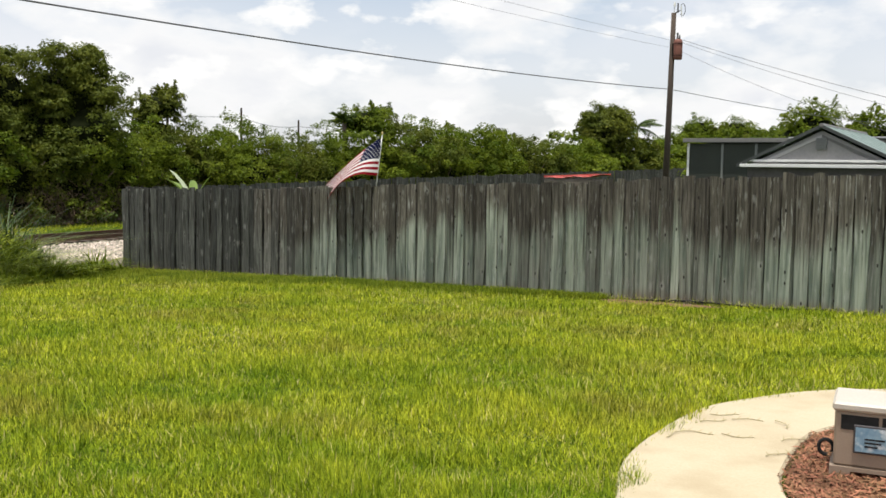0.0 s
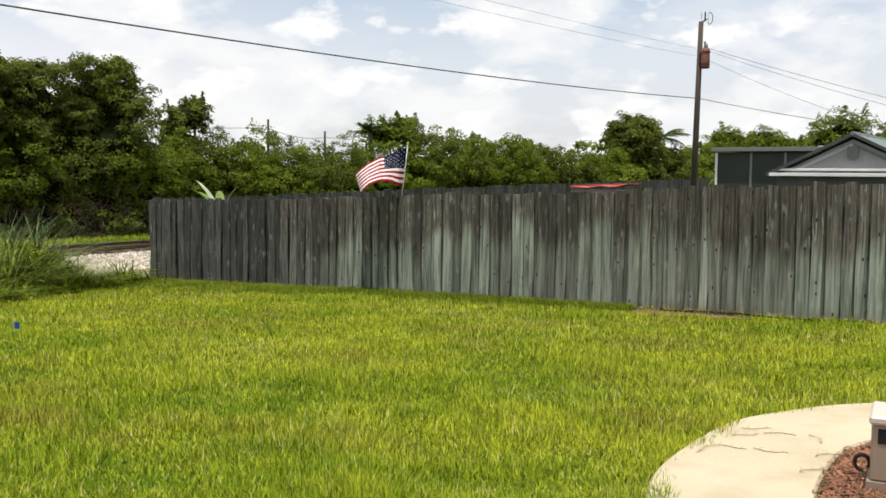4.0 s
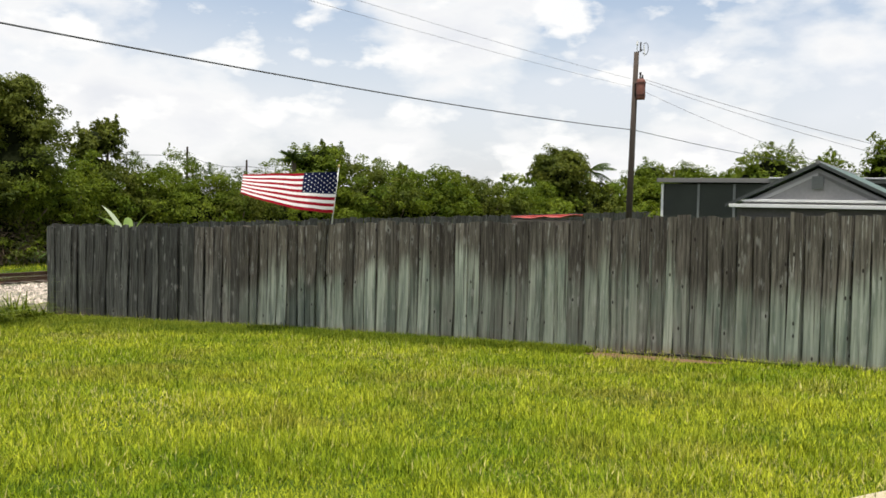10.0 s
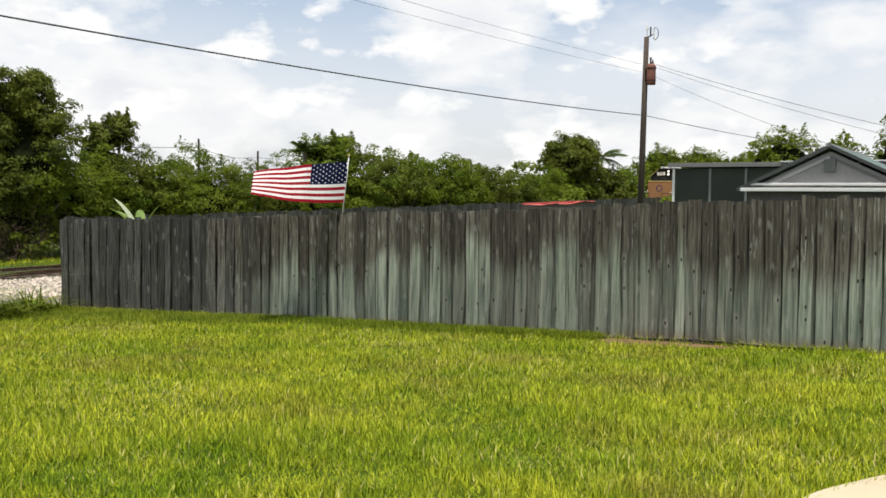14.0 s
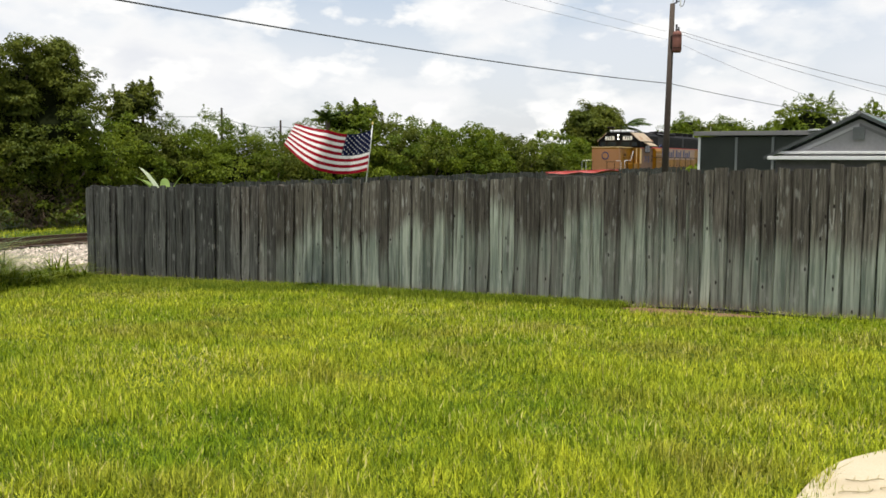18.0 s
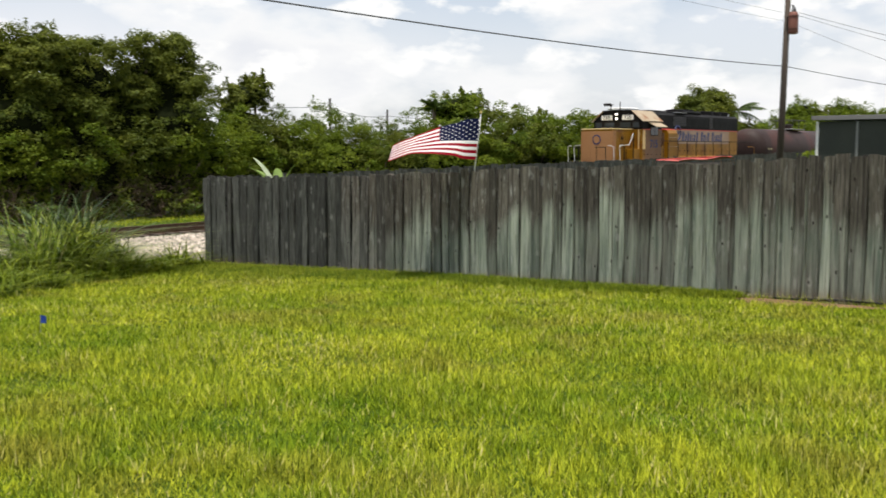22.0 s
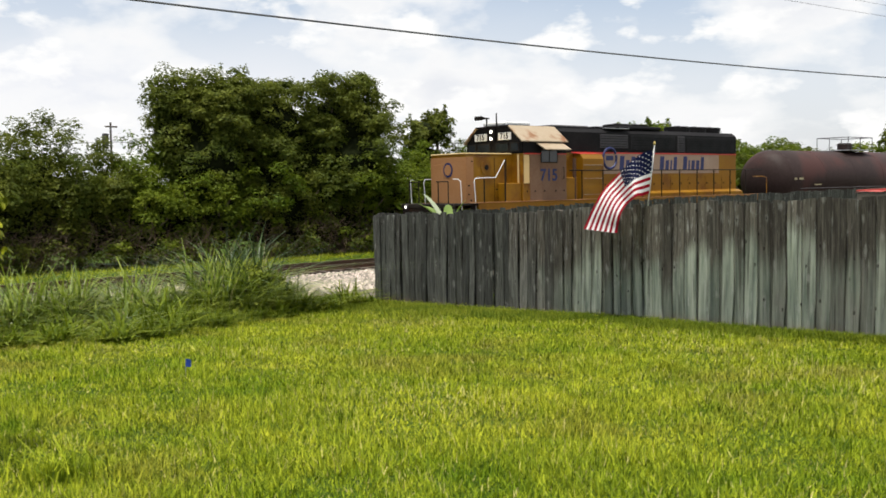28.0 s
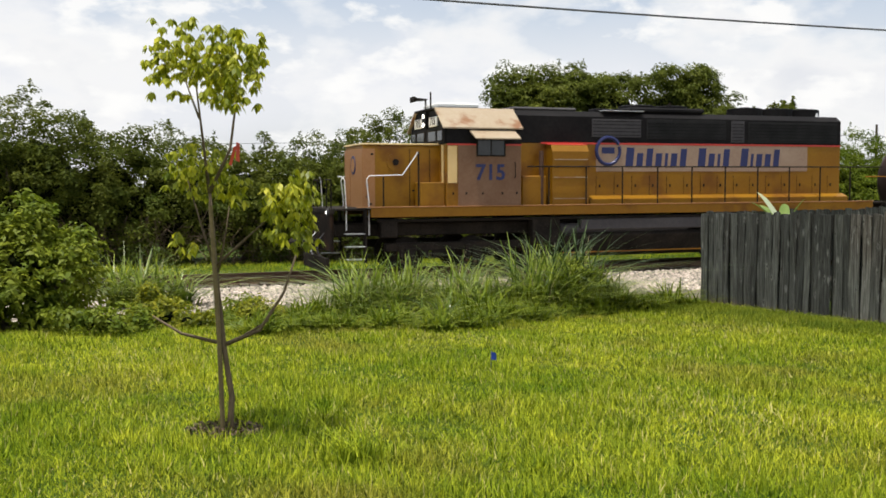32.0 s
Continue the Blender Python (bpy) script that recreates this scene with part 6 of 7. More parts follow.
def build_flag():
    base_z = float(ground_z(FLAG_AT.x, 0)) + 1.70
    ob = thing("flag", pose(FLAG_AT.x, FLAG_AT.y, base_z), "red, white and blue striped flag on a fence-top staff", "flag")
    part("staff", Geo().tube([(-0.02, 0, -0.15), (0.13, 0, 0.98)], [0.011, 0.009], 8), WHITEP, ob, "thin white flag staff", smooth=True)
    part("finial", Geo().tube([(0.13, 0, 0.975), (0.131, 0, 1.0), (0.134, 0, 1.03)], [0.012, 0.022, 0.006], 8), material("gilt finial", (0.5, 0.38, 0.12), (0.6, 0.46, 0.16), 0.4, 0.6, bump=0), ob)
    w = FLY / COLS
    panels = []
    for k in range(COLS):
        g = Geo()
        for s in range(13):
            z1 = -HOIST * s / 13
            z0 = -HOIST * (s + 1) / 13
            in_canton = k < 22 and s < 7
            g.k = 2 if in_canton else (0 if s % 2 == 0 else 1)
            g.add([(-w - 0.004, 0, z0), (0.004, 0, z0), (0.004, 0, z1), (-w - 0.004, 0, z1)], [(0, 1, 2, 3)])
        if k < 22:
            g.k = 1
            # stars in staggered rows, one column of them to every second strip
            for r in range(9):
                if k % 2 or (k // 2 + r) % 2:
                    continue
                cz = -HOIST * 7 / 13 * (r + 0.75) / 9.5
                for sgn in (-1, 1):
                    ring = [(-w * 0.5 + 0.016 * (1 if j % 2 == 0 else 0.45) * math.sin(j * math.pi / 5), sgn * 0.003, cz + 0.016 * (1 if j % 2 == 0 else 0.45) * math.cos(j * math.pi / 5)) for j in range(10)]
                    g.add(ring, [tuple(range(10))])
        panels.append(part("cloth_panel", g, [CLOTHR, CLOTHW, CLOTHB], ob))
    return ob, panels


# How the cloth lies: seconds; then, in staff lengths out from the staff's top and down, the middle and the end
# of its upper edge, the middle and the end of its lower edge; 1 where the tail hangs behind the fence.
FLY_A = [(0.0, .61, .39, 1.61, 1.29, .93, 1.08, 1.55, 1.75, 1), (0.5, .98, .18, 2.0, .43, .98, 1.05, 2.1, 1.08, 0), (1.0, .84, .53, 1.76, .89, 1.0, 1.08, 1.68, 1.48, 0), (1.5, .88, .5, 1.8, 1.08, 1.03, .85, 1.72, 1.38, 0), (2.0, 1.2, 0, 2.12, .83, 1.08, .75, 2.12, .95, 0), (2.5, 1.15, .2, 1.9, .28, .92, .65, 1.6, 1.0, 0), (3.5, 1.0, .2, 1.9, .6, 1.0, .95, 1.9, 1.2, 0), (4.5, .55, .30, .95, .75, .45, .8, .55, 1.15, 0)]
FLY_B = [(5.0, .82, -.1, 2.15, .43, .82, .66, 2.12, .55, 0), (5.5, 1.05, .03, 1.97, -.05, .97, .95, 1.95, .92, 0), (6.0, .23, .57, .95, .95, .05, 1.1, .85, 1.4, 0), (6.5, .68, .69, 1.15, 1.46, .37, 1.15, 1.03, 1.95, 0), (7.0, .78, .69, 1.55, 1.65, .63, 1.0, 1.48, 1.85, 0), (7.5, .88, .63, 2.1, 1.15, .97, .8, 2.05, 1.35, 0), (8.0, 1.13, .15, 1.92, .33, 1.2, .6, 1.8, 1.15, 0), (8.5, 1.0, -.18, 1.97, .2, 1.0, .77, 2.0, .7, 0), (9.0, 1.0, -.12, 2.17, -.12, 1.15, .74, 2.14, .49, 0)]
FLY_C = [(9.5, 1.15, .12, 2.25, .3, 1.0, .55, 2.25, .62, 0), (10.0, 1.06, .05, 2.3, .1, 1.14, .88, 2.28, .57, 0), (10.5, 1.09, .12, 2.25, .54, 1.0, .74, 2.25, .83, 0), (11.0, 1.2, .06, 2.25, .42, 1.0, .88, 2.25, .65, 0), (11.5, 1.15, -.05, 2.1, -.1, 1.1, .72, 2.2, .52, 0), (12.0, 1.08, .31, 2.2, .54, 1.08, .85, 1.9, .95, 0), (12.5, 1.25, 0, 2.2, .4, 1.2, .83, 2.1, .6, 0), (13.0, 1.05, .26, 2.2, .5, 1.28, 1.0, 2.17, .72, 0), (13.5, 1.03, .38, 1.95, .6, 1.03, .97, 1.88, 1.1, 0)]
FLY_D = [(14.0, 1.12, .1, 2.28, .25, 1.2, .98, 2.28, .8, 0), (14.5, .86, .5, 2.2, .8, 1.17, 1.06, 2.2, .97, 0), (15.5, 1.0, .2, 2.1, .4, 1.1, .9, 2.1, .8, 0), (16.5, 1.0, .25, 1.92, .25, 1.08, 1.0, 1.92, 1.0, 0), (17.0, 1.2, .26, 2.12, .77, 1.15, .68, 2.15, .95, 0), (17.5, 1.15, .08, 2.15, .5, 1.28, .8, 2.12, .88, 0), (18.0, .8, .05, 1.88, -.15, 1.1, 1.08, 2.1, .38, 0), (18.5, .94, .58, 1.94, 1.15, 1.1, 1.05, 1.78, 1.6, 0), (19.0, 1.08, .54, 2.05, 1.18, 1.0, .95, 2.1, 1.36, 0)]
FLY_E = [(19.5, 1.28, .2, 2.15, .85, 1.22, .9, 2.2, 1.1, 0), (20.0, .8, .1, 1.66, .2, .8, .97, 1.46, 1.05, 0), (20.5, .93, .14, 1.9, .35, 1.05, .95, 1.95, .9, 0), (21.0, 1.0, .14, 2.05, .3, 1.05, .9, 2.0, .6, 0), (21.5, 1.05, .25, 2.05, .28, 1.05, 1.02, 2.05, 1.15, 0), (22.0, 1.22, .27, 2.18, .75, 1.22, .85, 2.2, .92, 0), (22.5, 1.2, .16, 2.1, .62, 1.2, .8, 2.1, .95, 0), (23.0, .97, .23, 1.65, .65, .9, 1.03, 1.6, 1.2, 0), (23.5, .95, .23, 2.1, .35, 1.05, 1.12, 2.15, 1.22, 0)]
FLY_F = [(24.0, 1.05, .2, 2.25, .32, 1.15, 1.05, 2.25, 1.2, 0), (24.5, .8, .55, 1.85, 1.08, 1.05, 1.04, 1.9, 1.3, 1), (25.0, .84, .5, 1.85, 1.2, 1.07, .98, 1.9, 1.4, 1), (25.5, .92, .5, 1.9, 1.22, 1.07, 1.05, 2.0, 1.4, 1), (26.0, 1.05, .2, 2.1, .5, 1.1, .95, 2.1, 1.05, 0), (26.7, .95, .45, 1.9, 1.2, .8, 1.1, 1.6, 1.6, 0), (27.5, .93, .65, 1.7, 1.85, .47, 1.3, 1.05, 2.05, 0), (28.0, .95, .65, 1.6, 1.8, .6, 1.23, .8, 1.86, 0)]
FLY_G = [(28.5, 1.0, .7, 1.6, 1.9, .53, 1.23, .77, 1.95, 0), (29.0, .97, .66, 1.62, 1.84, .56, 1.22, .82, 1.92, 0), (29.5, .98, .68, 1.58, 1.92, .53, 1.24, .78, 1.97, 0), (30.0, .96, .7, 1.6, 1.95, .52, 1.26, .84, 2.0, 0), (31.0, .97, .66, 1.64, 1.82, .56, 1.2, .86, 1.9, 0), (32.0, .96, .68, 1.6, 1.88, .54, 1.22, .8, 1.94, 0)]


def flag_panels_at(t, lie):
    """The pose of each strip of cloth, from the staff outwards, in the flag's own space."""
    w = FLY / COLS / HOIST
    out_dir, up, away = Vector((-0.812, -0.584, 0)), Vector((0, 0, 1)), Vector((-0.584, 0.812, 0))
    mt, et, mb, eb, behind = Vector(lie[0:2]), Vector(lie[2:4]), Vector(lie[4:6]), Vector(lie[6:8]), lie[8]
    t0, b0 = Vector((0, 0)), Vector((0.12, 0.99))

    def edge(a, m, e, u):
        return a * (2 * (u - 0.5) * (u - 1)) + m * (4 * u * (1 - u)) + e * (2 * u * (u - 0.5))

    rows = []
    deep, last = 0.0, None
    for k in range(COLS + 1):
        u = k / COLS
        a, b = edge(t0, mt, et, u), edge(b0, mb, eb, u)
        mid, hang = (a + b) / 2, b - a
        if hang.length < 0.40:
            hang = hang.normalized() * 0.40
        lean = math.sqrt(max(0.0, 1 - min(1.0, hang.length) ** 2)) * min(1.0, u * 5)
        if last is not None:
            step = math.sqrt(max(0.0, w * w - (mid - last).length_squared))
            wave = math.tanh(2.5 * math.sin(2 * math.pi * (1.6 * u - 0.55 * t)))
            deep += step * wave
        last = mid
        # a light ripple runs out through the cloth
        swell = 0.085 * min(1, 2 * u) * math.sin(2 * math.pi * (2.3 * u - 1.1 * t))
        centre = out_dir * mid.x - up * mid.y + away * ((deep + swell) * (1 - behind) + (0.76 * mid.x + 0.08 + 0.45 * lean) * u * behind)
        down = (out_dir * hang.x - up * hang.y).normalized() * math.sqrt(max(0.01, 1 - lean * lean)) - away * lean
        rows.append((centre, -down.normalized()))
    out = []
    for k in range(COLS):
        (c0, z0), (c1, z1) = rows[k], rows[k + 1]
        zax = (z0 + z1).normalized()
        xax = c0 - c1
        xax = (xax - zax * xax.dot(zax)).normalized()
        yax = zax.cross(xax)
        m = Matrix((xax, yax, zax)).transposed().to_4x4()
        m.translation = Vector((0.118, 0, 0.90)) + (c0 + zax * 0.5) * HOIST + yax * (0.0006 if k % 2 else -0.0006)
        out.append(m)
    return out


# ---- small things in the yard ----
def build_sapling():
    bx, by = 9.26, -10.78
    bz = float(ground_z(bx, by))
    ob = thing("young_tree", pose(bx, by, bz), "young staked tree with lime-green drooping leaf clusters", "tree")
    # view-across and away directions of the yard, to lay the twigs out
    A, B = Vector((0.47, 0.88, 0)), Vector((-0.88, 0.47, 0))
    rng = np.random.default_rng(44)

    def at(a, z, b=0.0):
        z = z if z < 0.55 else 0.55 + (z - 0.55) * 0.825
        return A * a * 1.05 + B * b + Vector((0, 0, z))

    part("trunk", Geo().tube([at(0.045, -0.05), at(0.04, 0.1), at(0.05, 0.25), at(0.025, 0.42), at(0.0, 0.62), at(-0.02, 0.9), at(-0.045, 1.25), at(-0.08, 1.9)], [0.027, 0.022, 0.020, 0.019, 0.018, 0.015, 0.013, 0.011], 9), TWIGB, ob, smooth=True)
    part("stake", Geo().tube([at(-0.005, -0.05, -0.02), at(-0.02, 0.6, -0.02), at(-0.065, 1.75, -0.03)], [0.017, 0.016, 0.015], 7), STAKE, ob, "thin wooden stake")
    limbs = [([at(-0.08, 1.85), at(-0.12, 2.3), at(-0.16, 2.75)], 0.013), ([at(-0.08, 1.85), at(0.06, 2.2), at(0.12, 2.75)], 0.015), ([at(-0.14, 2.45), at(-0.24, 2.8)], 0.009),
             ([at(0.0, 0.62), at(-0.28, 0.70), at(-0.47, 0.84)], 0.014), ([at(0.02, 0.62), at(0.24, 0.74), at(0.40, 1.05), at(0.48, 1.35)], 0.016), ([at(0.12, 0.68), at(0.30, 0.82)], 0.010),
             ([at(-0.05, 1.25), at(-0.14, 1.6), at(-0.22, 1.95)], 0.010), ([at(-0.05, 1.25), at(0.10, 1.42), at(0.28, 1.62), at(0.42, 1.8)], 0.011), ([at(-0.03, 1.2), at(0.02, 1.5), at(0.05, 1.75)], 0.009), ([at(-0.14, 1.6), at(-0.09, 1.72)], 0.007)]
    for pts, r in limbs:
        part("branch", Geo().tube(pts, [r * (1 - 0.6 * i / (len(pts) - 1)) for i in range(len(pts))], 6), TWIGB, ob, smooth=True)
    groups = [(-0.22, 2.95, 0.17, 0.20, 130), (-0.07, 2.95, 0.14, 0.20, 110), (0.14, 2.85, 0.18, 0.20, 150), (0.20, 2.98, 0.08, 0.12, 30), (-0.30, 2.82, 0.08, 0.06, 24),
              (-0.20, 2.06, 0.17, 0.16, 110), (-0.08, 2.05, 0.10, 0.15, 50), (0.15, 1.88, 0.10, 0.10, 40), (0.48, 1.90, 0.12, 0.12, 80), (0.48, 1.65, 0.10, 0.20, 90), (0.36, 1.80, 0.09, 0.11, 40), (-0.28, 1.40, 0.05, 0.05, 10), (-0.22, 1.46, 0.05, 0.07, 14)]
    depth = (0.0, 0.22, -0.16, 0.12, -0.25)
    more = [(a, z - 0.03, ra * 0.9, rz, n) for a, z, ra, rz, n in groups if n > 70]
    for k, (a, z, ra, rz, n) in enumerate(groups + more):
        # leaves hang in whorls round the twig ends
        k_w, per = max(2, int(n * 0.36)), 9
        c = np.array(at(a, z, depth[k % 5] if k < len(groups) else (0.26, -0.26)[k % 2]))
        hub = c + np.clip(rng.normal(0, 1, (k_w, 3)), -1.8, 1.8) * np.array([ra, ra, rz * (1.2 if z > 2.6 else 1)]) * 0.55
        n = k_w * per
        tops = np.repeat(hub, per, 0)
        ang = rng.uniform(0, 6.283, n)
        outw = np.stack([np.cos(ang), np.sin(ang), np.zeros(n)], 1)
        L = rng.uniform(0.040, 0.078, n)[:, None]
        down = outw * rng.uniform(0.10, 0.60, (n, 1)) + np.array([0, 0, -0.9]) * rng.uniform(0.4, 1.2, (n, 1))
        down /= np.linalg.norm(down, axis=1, keepdims=True)
        side = np.stack([-np.sin(ang), np.cos(ang), rng.normal(0, 0.25, n)], 1)
        tops = tops + outw * 0.012
        W = L * 0.24
        V = np.stack([tops, tops + down * L * 0.45 + side * W, tops + down * L, tops + down * L * 0.45 - side * W], 1)
        quads("foliage", V, LIME, ob, "stuff")
    part("ribbon", Geo().add([at(0.10, 2.26), at(0.12, 2.25, 0.01), at(0.115, 2.10, 0.02), at(0.095, 2.11)], [(0, 1, 2, 3)]).add([at(0.085, 2.22, -0.01), at(0.105, 2.23), at(0.065, 2.07, 0.01), at(0.05, 2.08)], [(0, 1, 2, 3)]), PINKR, ob, "red plastic ribbon tied to a twig")
    # mulch ring
    n = 420
    a = rng.uniform(0, 6.28, n)
    r = np.sqrt(rng.uniform(0, 1, n)) * 0.21
    C = np.stack([bx + r * np.cos(a) * 1.2, by + r * np.sin(a) * 1.2, np.zeros(n)], 1)
    C[:, 2] = ground_z(C[:, 0], C[:, 1]) + rng.uniform(0.01, 0.05, n)
    N = np.tile([0, 0, 1.0], (n, 1))
    tagged(quads("mulch_ring", leaf_cards(rng, C, N, 0.04, 0.5), TWIG), "dark bark mulch round the foot of a young tree", "mulch", kind="stuff")


def build_marker():
    x, y = 7.15, -7.82
    z = float(ground_z(x, y))
    ob = thing("marker_flag", pose(x, y, z), "small blue marker flag on a wire in the lawn", "marker flag")
    part("wire", Geo().tube([(0, 0, -0.05), (0.01, 0, 0.20)], 0.003, 5), STEEL, ob)
    g = Geo().add([(0.01, 0, 0.20), (0.055, 0.03, 0.19), (0.05, 0.035, 0.12), (0.01, 0, 0.12), (0.01, 0.003, 0.20), (0.055, 0.033, 0.19), (0.05, 0.038, 0.12), (0.01, 0.003, 0.12)], [(0, 1, 2, 3), (4, 7, 6, 5)])
    part("film", g, BLUEF, ob, "blue plastic film")


def build_box():
    rz = 8.0
    ob = thing("utility_box", pose(16.325, -9.24, float(ground_z(16.45, -9.05)) + 0.03, 0, 0, rz), "taupe plastic utility box with a slotted front on bark mulch", "utility box")
    W, D, H = 0.66, 0.34, 0.37
    part("body", Geo().span(0.0, W, 0.0, D, 0.05, H - 0.045, 0.012), BOXP, ob)
    part("lid", Geo().span(-0.012, W + 0.012, -0.015, D + 0.012, H - 0.045, H, 0.012), BOXT, ob, "pale lid")
    part("plinth", Geo().prism([(-0.015, 0.0), (0.07, 0.0), (0.085, 0.03), (W - 0.085, 0.03), (W - 0.07, 0.0), (W + 0.015, 0.0), (W + 0.015, 0.05), (-0.015, 0.05)], "y", -0.012, D + 0.012), BOXP, ob)
    # black plates on the solid front paint the shade inside the slots
    for x0, x1 in ((0.03, 0.20), (0.215, 0.385), (0.40, 0.585)):
        part("slot", Geo().span(x0, x1, -0.003, 0.004, H - 0.135, H - 0.062), BLACK, ob, "flat black plate standing for slot shade")
    lab = part("sign", Geo().span(0.09, 0.30, -0.016, -0.002, 0.125, 0.265, 0.004), GREY, ob, "peeling white and blue warning sign in a dark frame")
    part("sign_print", Geo().span(0.098, 0.292, -0.019, -0.0165, 0.136, 0.254), material("faded blue print", (0.10, 0.20, 0.30), (0.24, 0.36, 0.44), 0.6, s1=14, s2=50, bump=0, c3=(0.55, 0.6, 0.62), s3=22), lab)
    for k in range(3):
        part("print_bar", Geo().span(0.14, 0.20 + 0.015 * k, -0.021, -0.0192, 0.16 + k * 0.018, 0.168 + k * 0.018), BLACK, lab)
    part("hose", Geo().tube([(-0.045 + 0.035 * math.cos(a), 0.25, 0.07 + 0.04 * math.sin(a)) for a in np.linspace(-0.6, 4.9, 16)], 0.010, 7), BLACK, ob, "loop of black hose")
    # bark mulch bed: a dark sheet under fine loose needles and chips
    rng = np.random.default_rng(61)
    inner = np.array(PATH_INNER)

    def bed_edge(y):
        return np.interp(y, inner[:8, 1], inner[:8, 0]) + 0.03

    g = Geo()
    ys = np.linspace(-12.2, -7.52, 40)
    g.add([(x, y, float(ground_z(x, y)) + 0.012) for y in ys for x in np.linspace(float(bed_edge(y)), 18.4, 6)], [(j * 6 + i, j * 6 + i + 1, j * 6 + i + 7, j * 6 + i + 6) for j in range(39) for i in range(5)])
    bed = solid("mulch_bed", g, MULCH, "reddish brown mulch bed beside the path", "mulch", kind="structure")
    n = 60000
    C = np.stack([rng.uniform(15.9, 17.9, n), rng.uniform(-11.4, -7.5, n), np.zeros(n)], 1)
    C = C[C[:, 0] > bed_edge(C[:, 1]) - 0.02 + rng.normal(0, 0.02, n)]
    n = len(C)
    C[:, 2] = ground_z(C[:, 0], C[:, 1]) + rng.uniform(0.012, 0.045, n)
    a = rng.uniform(0, 6.28, n)
    d = np.stack([np.cos(a), np.sin(a), rng.normal(0, 0.25, n)], 1) * rng.uniform(0.012, 0.036, n)[:, None]
    s = np.stack([-np.sin(a), np.cos(a), rng.normal(0, 0.3, n)], 1) * rng.uniform(0.0015, 0.0045, n)[:, None]
    tagged(quads("mulch_chips", np.stack([C - d - s, C + d - s, C + d + s, C - d + s], 1), MULCH, bed), kind="stuff")
    # cut grass runners lying on the path
    for i, (x, y, a) in enumerate([(15.40, -8.75, 0.2), (15.42, -8.45, 0.9), (15.62, -8.72, 0.1), (15.40, -8.2, 0.5), (15.36, -8.95, 1.3), (15.55, -8.25, 0.3), (15.95, -8.7, 0.9), (15.98, -9.1, 1.2), (15.92, -8.35, 2.2)]):
        z = float(ground_z(x, y)) + 0.042
        g = Geo()
        d = Vector((math.cos(a), math.sin(a), 0))
        for s in range(7):
            p = Vector((x, y, z)) + d * 0.03 * s + Vector((-d.y, d.x, 0)) * 0.02 * math.sin(s * 0.9 + i)
            b = Vector((math.cos(a + (1 if s % 2 else -1)), math.sin(a + (1 if s % 2 else -1)), 0.25)) * 0.045
            q = d * 0.006
            g.add([p - q, p + q, p + b], [(0, 1, 2)])
        g.tube([Vector((x, y, z)) + d * 0.03 * s + Vector((-d.y, d.x, 0)) * 0.02 * math.sin(s * 0.9 + i) for s in range(7)], 0.0025, 5)
        solid("grass_runner", g, STRAW, "dry grass runner lying on the concrete path", "grass runner", "grass runners on the path")


def blades(rng, x, y, z, h, w, bend, seg=2):
    """Tapered bent blades as arrays of quads."""
    n = len(x)
    a = rng.uniform(0, 2 * np.pi, n)
    dirs = np.stack([np.cos(a), np.sin(a), np.zeros(n)], 1)
    side = np.stack([-np.sin(a), np.cos(a), np.zeros(n)], 1)
    base = np.stack([x, y, z], 1)
    out = []
    for s in range(seg):
        u0, u1 = s / seg, (s + 1) / seg

        def at(u):
            return base + dirs * (bend * h * u * u)[:, None] + np.array([0, 0, 1.0]) * (h * (u - 0.35 * np.minimum(bend, 1.4) * u * u))[:, None]

        w0, w1 = (w * (1 - 0.85 * u0 ** 1.5))[:, None], (w * (1 - 0.85 * u1 ** 1.5))[:, None]
        out.append(np.stack([at(u0) - side * w0, at(u0) + side * w0, at(u1) + side * w1, at(u1) - side * w1], 1))
    return np.concatenate(out)


def on_path(x, y):
    o, i = np.array(PATH_OUTER), np.array(PATH_INNER)
    inside = (y < -6.1) & (y > -13.4) & (x > np.interp(y, o[:9, 1], o[:9, 0]) - 0.03) & (x < 18.4)
    return inside


